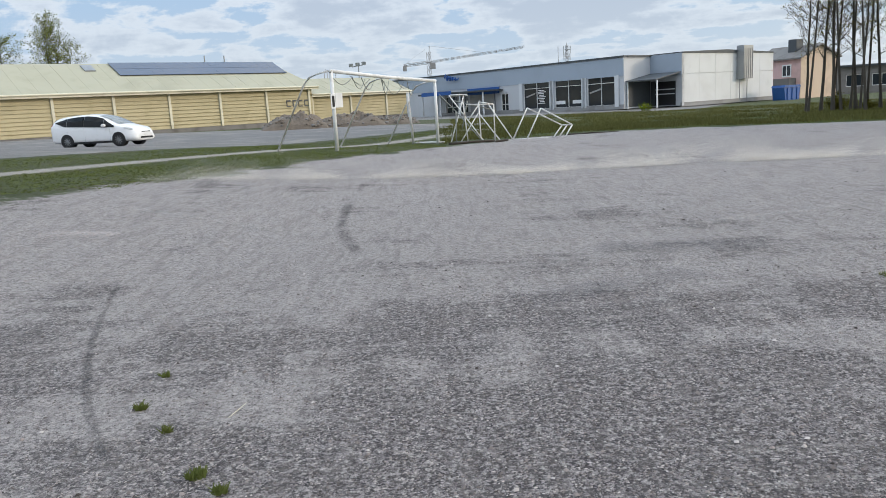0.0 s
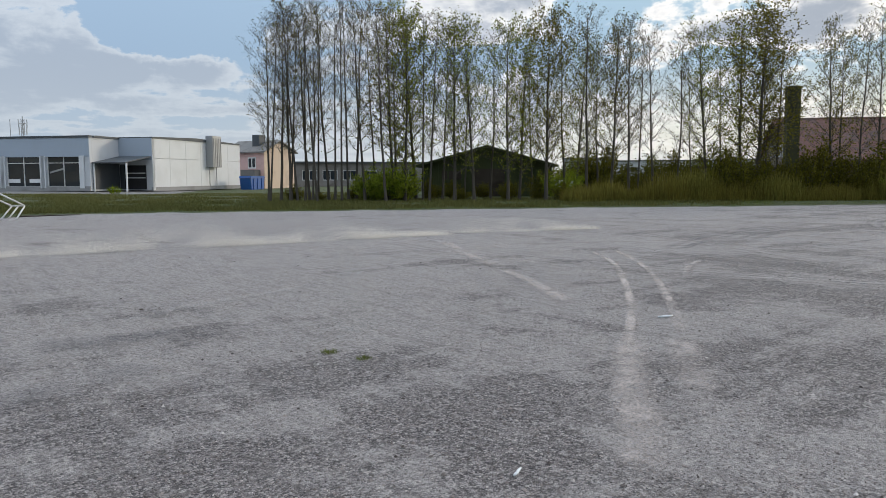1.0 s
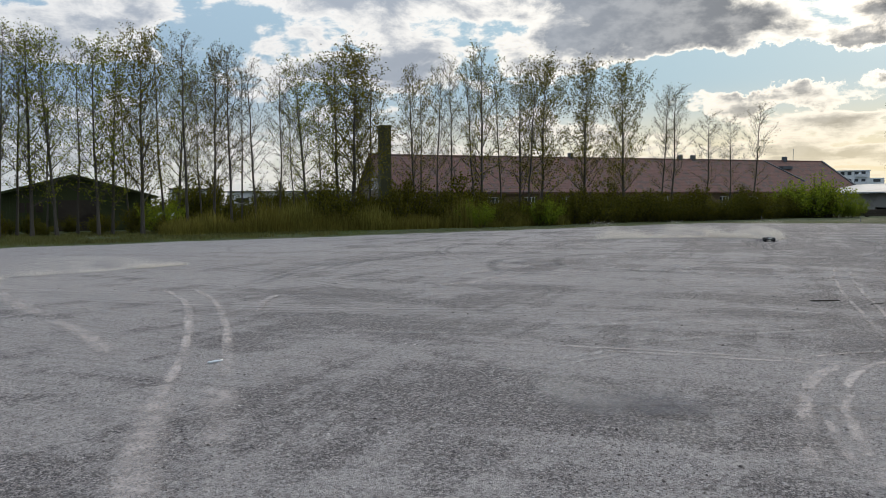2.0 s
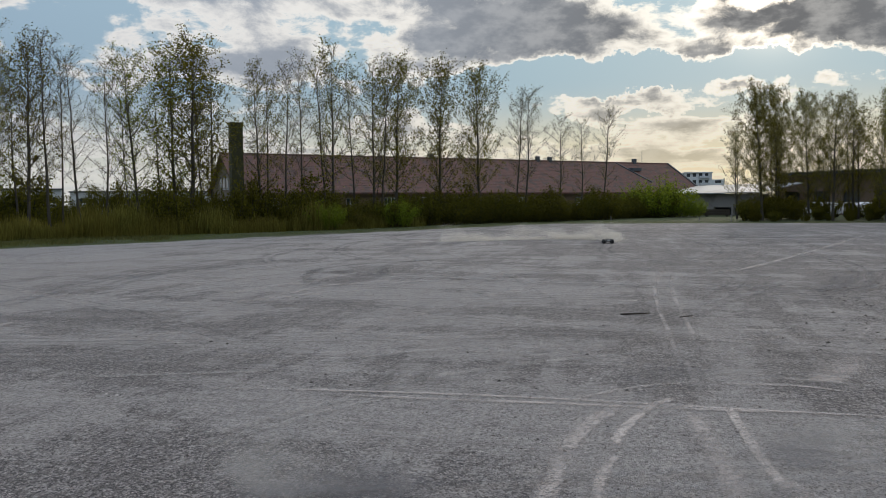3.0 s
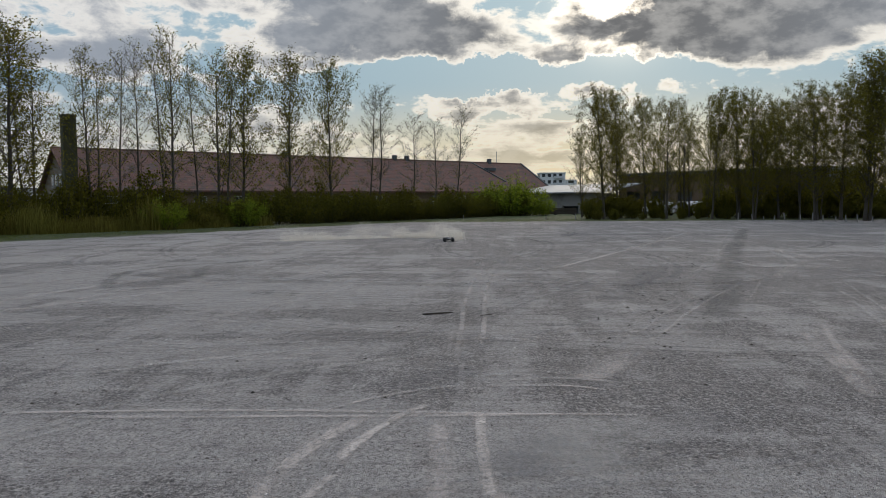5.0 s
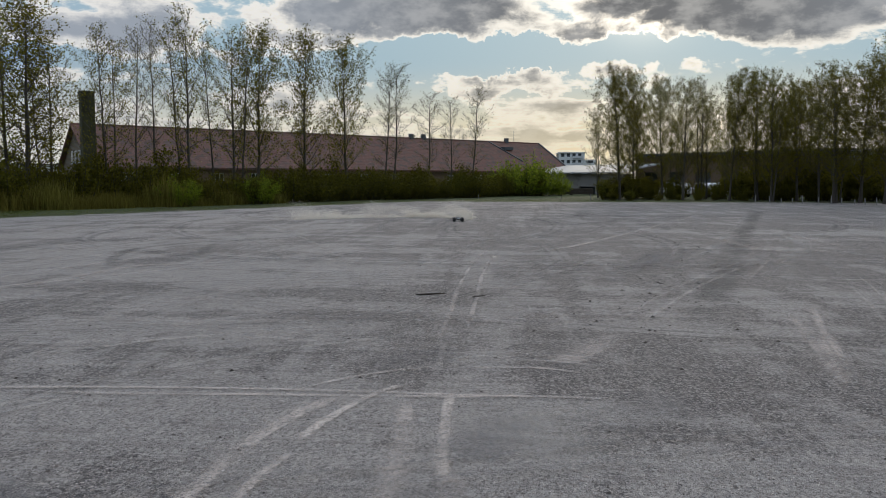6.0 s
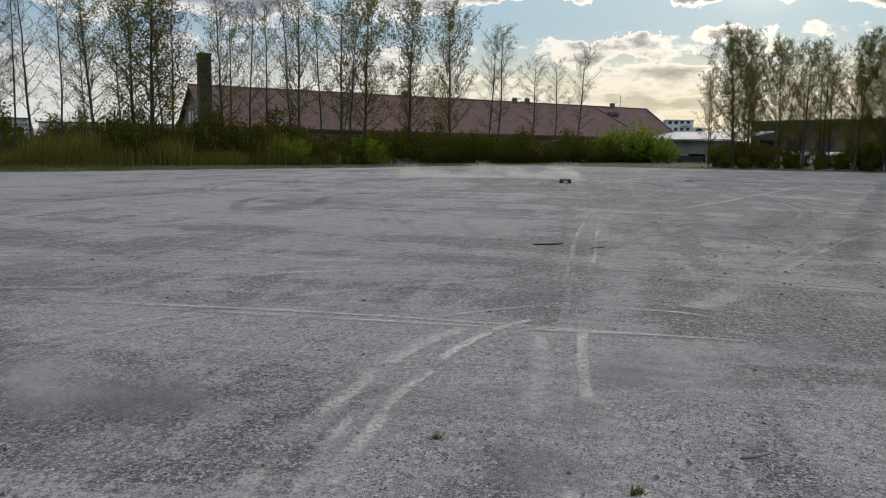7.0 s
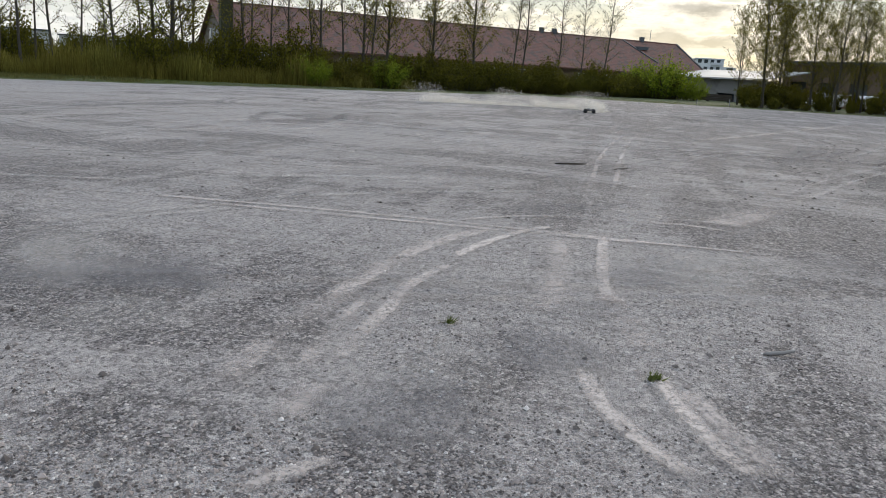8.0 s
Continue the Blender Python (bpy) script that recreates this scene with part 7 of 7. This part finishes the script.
track(M_OLD_TRACK, 0.4, [(8.41, 13.87), (6.61, 10.8), (5.41, 8.71), (4.46, 7.14)])
track(M_OLD_TRACK, 0.4, [(4.88, 7.86), (3.93, 6.3), (3.45, 5.68)])
track(M_FAINT_TRACK, 0.28, [(10.33, 12.94), (8.89, 10.4), (7.96, 8.63)])
track(M_FAINT_TRACK, 0.25, [(7.96, 8.63), (7.11, 6.94), (6.16, 5.5)])
track(M_DUST_TRACK, 0.13, [(11.43, 9.93), (10.1, 8.16), (8.2, 6.38), (6.65, 5.08), (5.35, 4.11), (4.41, 3.4)])
track(M_FAINT_TRACK, 0.3, [(5.35, 4.11), (4.18, 3.19), (3.46, 2.57), (2.85, 2.05)])
track(M_DUST_TRACK, 0.13, [(11.85, 9.57), (10.26, 7.7), (8.54, 6.08), (7.0, 4.8), (5.7, 3.82)])
track(M_FAINT_TRACK, 0.3, [(5.7, 3.82), (4.9, 3.2), (4.32, 2.73)])
track(M_FAINT_TRACK, 0.14, [(9.33, 6.17), (10.56, 6.92), (11.44, 7.25)])
track(M_FAINT_TRACK, 0.2, [(5.96, 20.18), (5.47, 17.5), (5.54, 16.06)])
track(M_OLD_TRACK, 0.25, [(-5.09, 10.89), (-3.33, 9.96), (-1.46, 8.42)])
track(M_OLD_TRACK, 0.25, [(1.85, 7.45), (3.0, 8.17), (4.99, 8.74)])
track(M_SWEPT, 0.5, [(0.3, 5.18), (1.09, 5.51), (1.85, 5.81)])
track(M_FAINT_TRACK, 0.5, [(-5.13, 8.72), (-4.7, 8.94), (-4.22, 8.79)])
track(M_SWEPT, 0.6, [(1.13, 7.03), (2.03, 6.85), (2.79, 6.54)])
track(M_SWEPT, 0.7, [(5.79, 0.88), (6.36, 0.58), (6.7, 0.12)])
track(M_OLD_TRACK, 0.12, [(8.36, 4.23), (8.8, 2.97), (9.19, 1.85), (9.1, 0.56)])
track(M_OLD_TRACK, 0.12, [(11.41, 9.06), (13.59, 8.53), (15.66, 7.99), (18.55, 6.36), (20.8, 3.96)])
track(M_OLD_TRACK, 0.12, [(12.4, 10.48), (14.92, 9.0), (18.54, 7.61), (22.46, 6.03)])
# fainter old marks: long arcs left by cars circling on the field
rng = random.Random(12)
for i in range(150):
    cx, cy, r = rng.uniform(2, 42), rng.uniform(-16, 14), rng.uniform(4, 20)
    a0, da = rng.uniform(0, 6.28), rng.uniform(0.35, 1.3)
    pts = [(cx + r * math.cos(a0 + da * k / 5), cy + r * math.sin(a0 + da * k / 5)) for k in range(6)]
    if all(field_distance(x, y) > 2 and x > 12 for x, y in pts):
        mat = (M_OLD_TRACK, M_SWEPT, M_SWEPT)[i % 3]
        wide = rng.uniform(0.07, 0.16) * (1.0 if math.hypot(cx, cy) < 16 else 1.7)
        track(mat, wide, pts)
        if i % 3:
            track(mat, wide, [(x + 0.3 * (x - cx) / r, y + 0.3 * (y - cy) / r) for x, y in pts])


# thin twin lines left by small wheels, most of them run out towards the far corner or straight across
M_LINE = track_material("thin_dust_line", (0.45, 0.395, 0.37), (0.57, 0.505, 0.475), 0.26, 0.4)
rng = random.Random(29)
for i in range(52):
    x, y = rng.uniform(8.5, 20), rng.uniform(-7, 9)
    turn = radians(rng.choice((-22, -18, -27, 70, 84, 97, 112)) + rng.gauss(0, 6))
    reach, bend = rng.uniform(5, 15), rng.gauss(0, 0.03)
    pts = []
    for k in range(6):
        pts.append((x, y))
        x, y, turn = x + math.cos(turn) * reach / 5, y + math.sin(turn) * reach / 5, turn + bend * reach / 5
    if all(field_distance(*p) > 2 for p in pts):
        mat, wide = (M_LINE, M_LINE_DARK, M_LINE)[i % 3], rng.uniform(0.05, 0.085)
        track(mat, wide, pts)
        side = Vector((-math.sin(turn), math.cos(turn))) * 0.27
        track(mat, wide, [(px + side.x, py + side.y) for px, py in pts])


def make_pebbles():
    """Loose stones of the gravel near the camera's way."""
    rng = random.Random(77)
    verts, faces = [], []
    for i in range(115000):
        az = rng.uniform(40, -125)
        d = 1.6 + 9.5 * rng.random() ** 1.7
        x, y = -math.sin(radians(az)) * d, math.cos(radians(az)) * d
        if i % 2:
            x, y = x + 3.2, y - 1.8
        if noise.noise((x * 0.8, y * 0.8, 3)) < -0.25 and rng.random() < 0.8:
            continue
        r = rng.uniform(0.003, 0.0075) * (2.2 if rng.random() < 0.03 else 1)
        z = gz(x, y) + r * 0.25
        a = rng.uniform(0, 6.28)
        ca, sa = math.cos(a) * r, math.sin(a) * r
        e, h = rng.uniform(0.6, 1.0), rng.uniform(0.45, 0.8) * r
        k = len(verts)
        verts += [(x + ca, y + sa, z), (x - sa * e, y + ca * e, z), (x - ca, y - sa, z), (x + sa * e, y - ca * e, z), (x + ca * 0.3, y + sa * 0.3, z + h), (x - ca * 0.4, y - sa * 0.2, z + h * 0.9)]
        faces += [(k, k + 1, k + 4), (k + 1, k + 5, k + 4), (k + 1, k + 2, k + 5), (k + 2, k + 3, k + 5), (k + 3, k + 4, k + 5), (k + 3, k, k + 4)]
    def build(n):
        v = n.add("ShaderNodeNewGeometry").outputs["Random Per Island"]
        c = n.mix(v, (0.055, 0.045, 0.042), (0.45, 0.385, 0.355))
        c = n.mix(n.ramp(v, 0.9, 0.97), c, (0.66, 0.61, 0.585))
        return surface(n, c, 0.95, 0, n.noise(n.pos, 300.0, 2), 0.001)
    tagged(mesh_object("loose_gravel", verts, faces, material("crushed_stone", build)), "loose crushed grey stones lying on the field", "gravel", kind="stuff")


make_pebbles()


def make_clods():
    """Scattered dark clods and litter-sized stones farther out."""
    rng = random.Random(41)
    verts, faces = [], []
    spots = []
    for i in range(420):
        az, d = rng.uniform(20, -120), 8 + 34 * rng.random()
        spots.append((-math.sin(radians(az)) * d, math.cos(radians(az)) * d, rng.uniform(0.008, 0.022)))
    for i in range(170):
        k = rng.random()
        spots.append((10.8 + 14 * k + rng.gauss(0, 0.5), -3.6 - 3.6 * k + rng.gauss(0, 0.5), rng.uniform(0.01, 0.028)))
    for x, y, r in spots:
        if field_distance(x, y) < 0.5:
            continue
        z, k = gz(x, y), len(verts)
        for j in range(6):
            a = j * 1.047 + rng.uniform(-0.2, 0.2)
            verts.append((x + math.cos(a) * r * rng.uniform(0.8, 1.6), y + math.sin(a) * r * rng.uniform(0.8, 1.6), z - 0.002))
        verts.append((x, y, z + r * rng.uniform(0.5, 0.9)))
        faces += [(k + j, k + (j + 1) % 6, k + 6) for j in range(6)]
    tagged(mesh_object("earth_clods", verts, faces, M_SOIL_DARK), "small dark earth clods scattered over the gravel", "clods", kind="stuff")


make_clods()


def make_stick(x, y, length, r, turn, mat, label, name="stick"):
    rng = random.Random(int(x * 50))
    t = thing(name, pose(x, y, gz(x, y) + r * 0.7, 0, 0, turn), label, "stick")
    pts = [(length * (k / 5 - 0.5), rng.gauss(0, r * 0.6), 0.003 * k) for k in range(6)]
    part("shaft", bm_tube(bmesh.new(), pts, [r * 0.7, r, r * 1.05, r, r * 0.9, r * 0.55], 7), mat, t, "", True)
    return t


make_stick(6.38, -2.64, 0.14, 0.009, -62, M_CONCRETE, "pale weathered piece of wood on the gravel")
make_stick(13.54, -1.22, 0.42, 0.012, -80, M_SOIL_DARK, "dark fallen branch on the gravel", "branch")
make_stick(13.4, -1.9, 0.2, 0.009, -70, M_SOIL_DARK, "short dark twig on the gravel", "branch")
make_stick(2.47, 2.53, 0.07, 0.008, 20, M_SIGN, "small white chip of plastic on the gravel", "litter_piece")
make_stick(6.44, 4.49, 0.14, 0.012, -50, M_SIGN, "small white litter piece on the gravel", "litter_piece")
make_stick(-1.35, 3.4, 0.16, 0.0025, 70, M_CREAM_POST, "thin dry grass stalk on the gravel", "stalk")


def make_tuft(x, y, r, n, seed):
    rng = random.Random(seed)
    t = thing("grass_tuft", pose(x, y, gz(x, y)), "small green weed tuft growing in the gravel", "weed", "weeds in the gravel")
    verts, faces = [], []
    for i in range(n):
        a, d = rng.uniform(0, 6.28), r * rng.random() ** 0.6
        bx, by, w = math.cos(a) * d, math.sin(a) * d, rng.uniform(0.003, 0.007)
        h, lx, ly = rng.uniform(0.012, 0.04), rng.gauss(0, 0.02), rng.gauss(0, 0.02)
        k = len(verts)
        verts += [(bx - w, by, -0.002), (bx + w, by + w, -0.002), (bx + lx, by + ly, h)]
        faces.append((k, k + 1, k + 2))
    mesh_object("blade_clump", verts, faces, M_GRASS, t)


for i, (x, y, r, n) in enumerate(((-1.88, 3.51, 0.05, 160), (-1.35, 2.72, 0.07, 260), (-1.21, 2.57, 0.05, 160), (-1.92, 4.0, 0.04, 90), (-1.64, 3.2, 0.05, 90), (5.89, -2.12, 0.04, 140), (3.05, 5.31, 0.12, 160), (3.15, 4.95, 0.1, 120), (6.25, -1.24, 0.03, 80))):
    make_tuft(x, y, r * 0.6, n // 2, i)
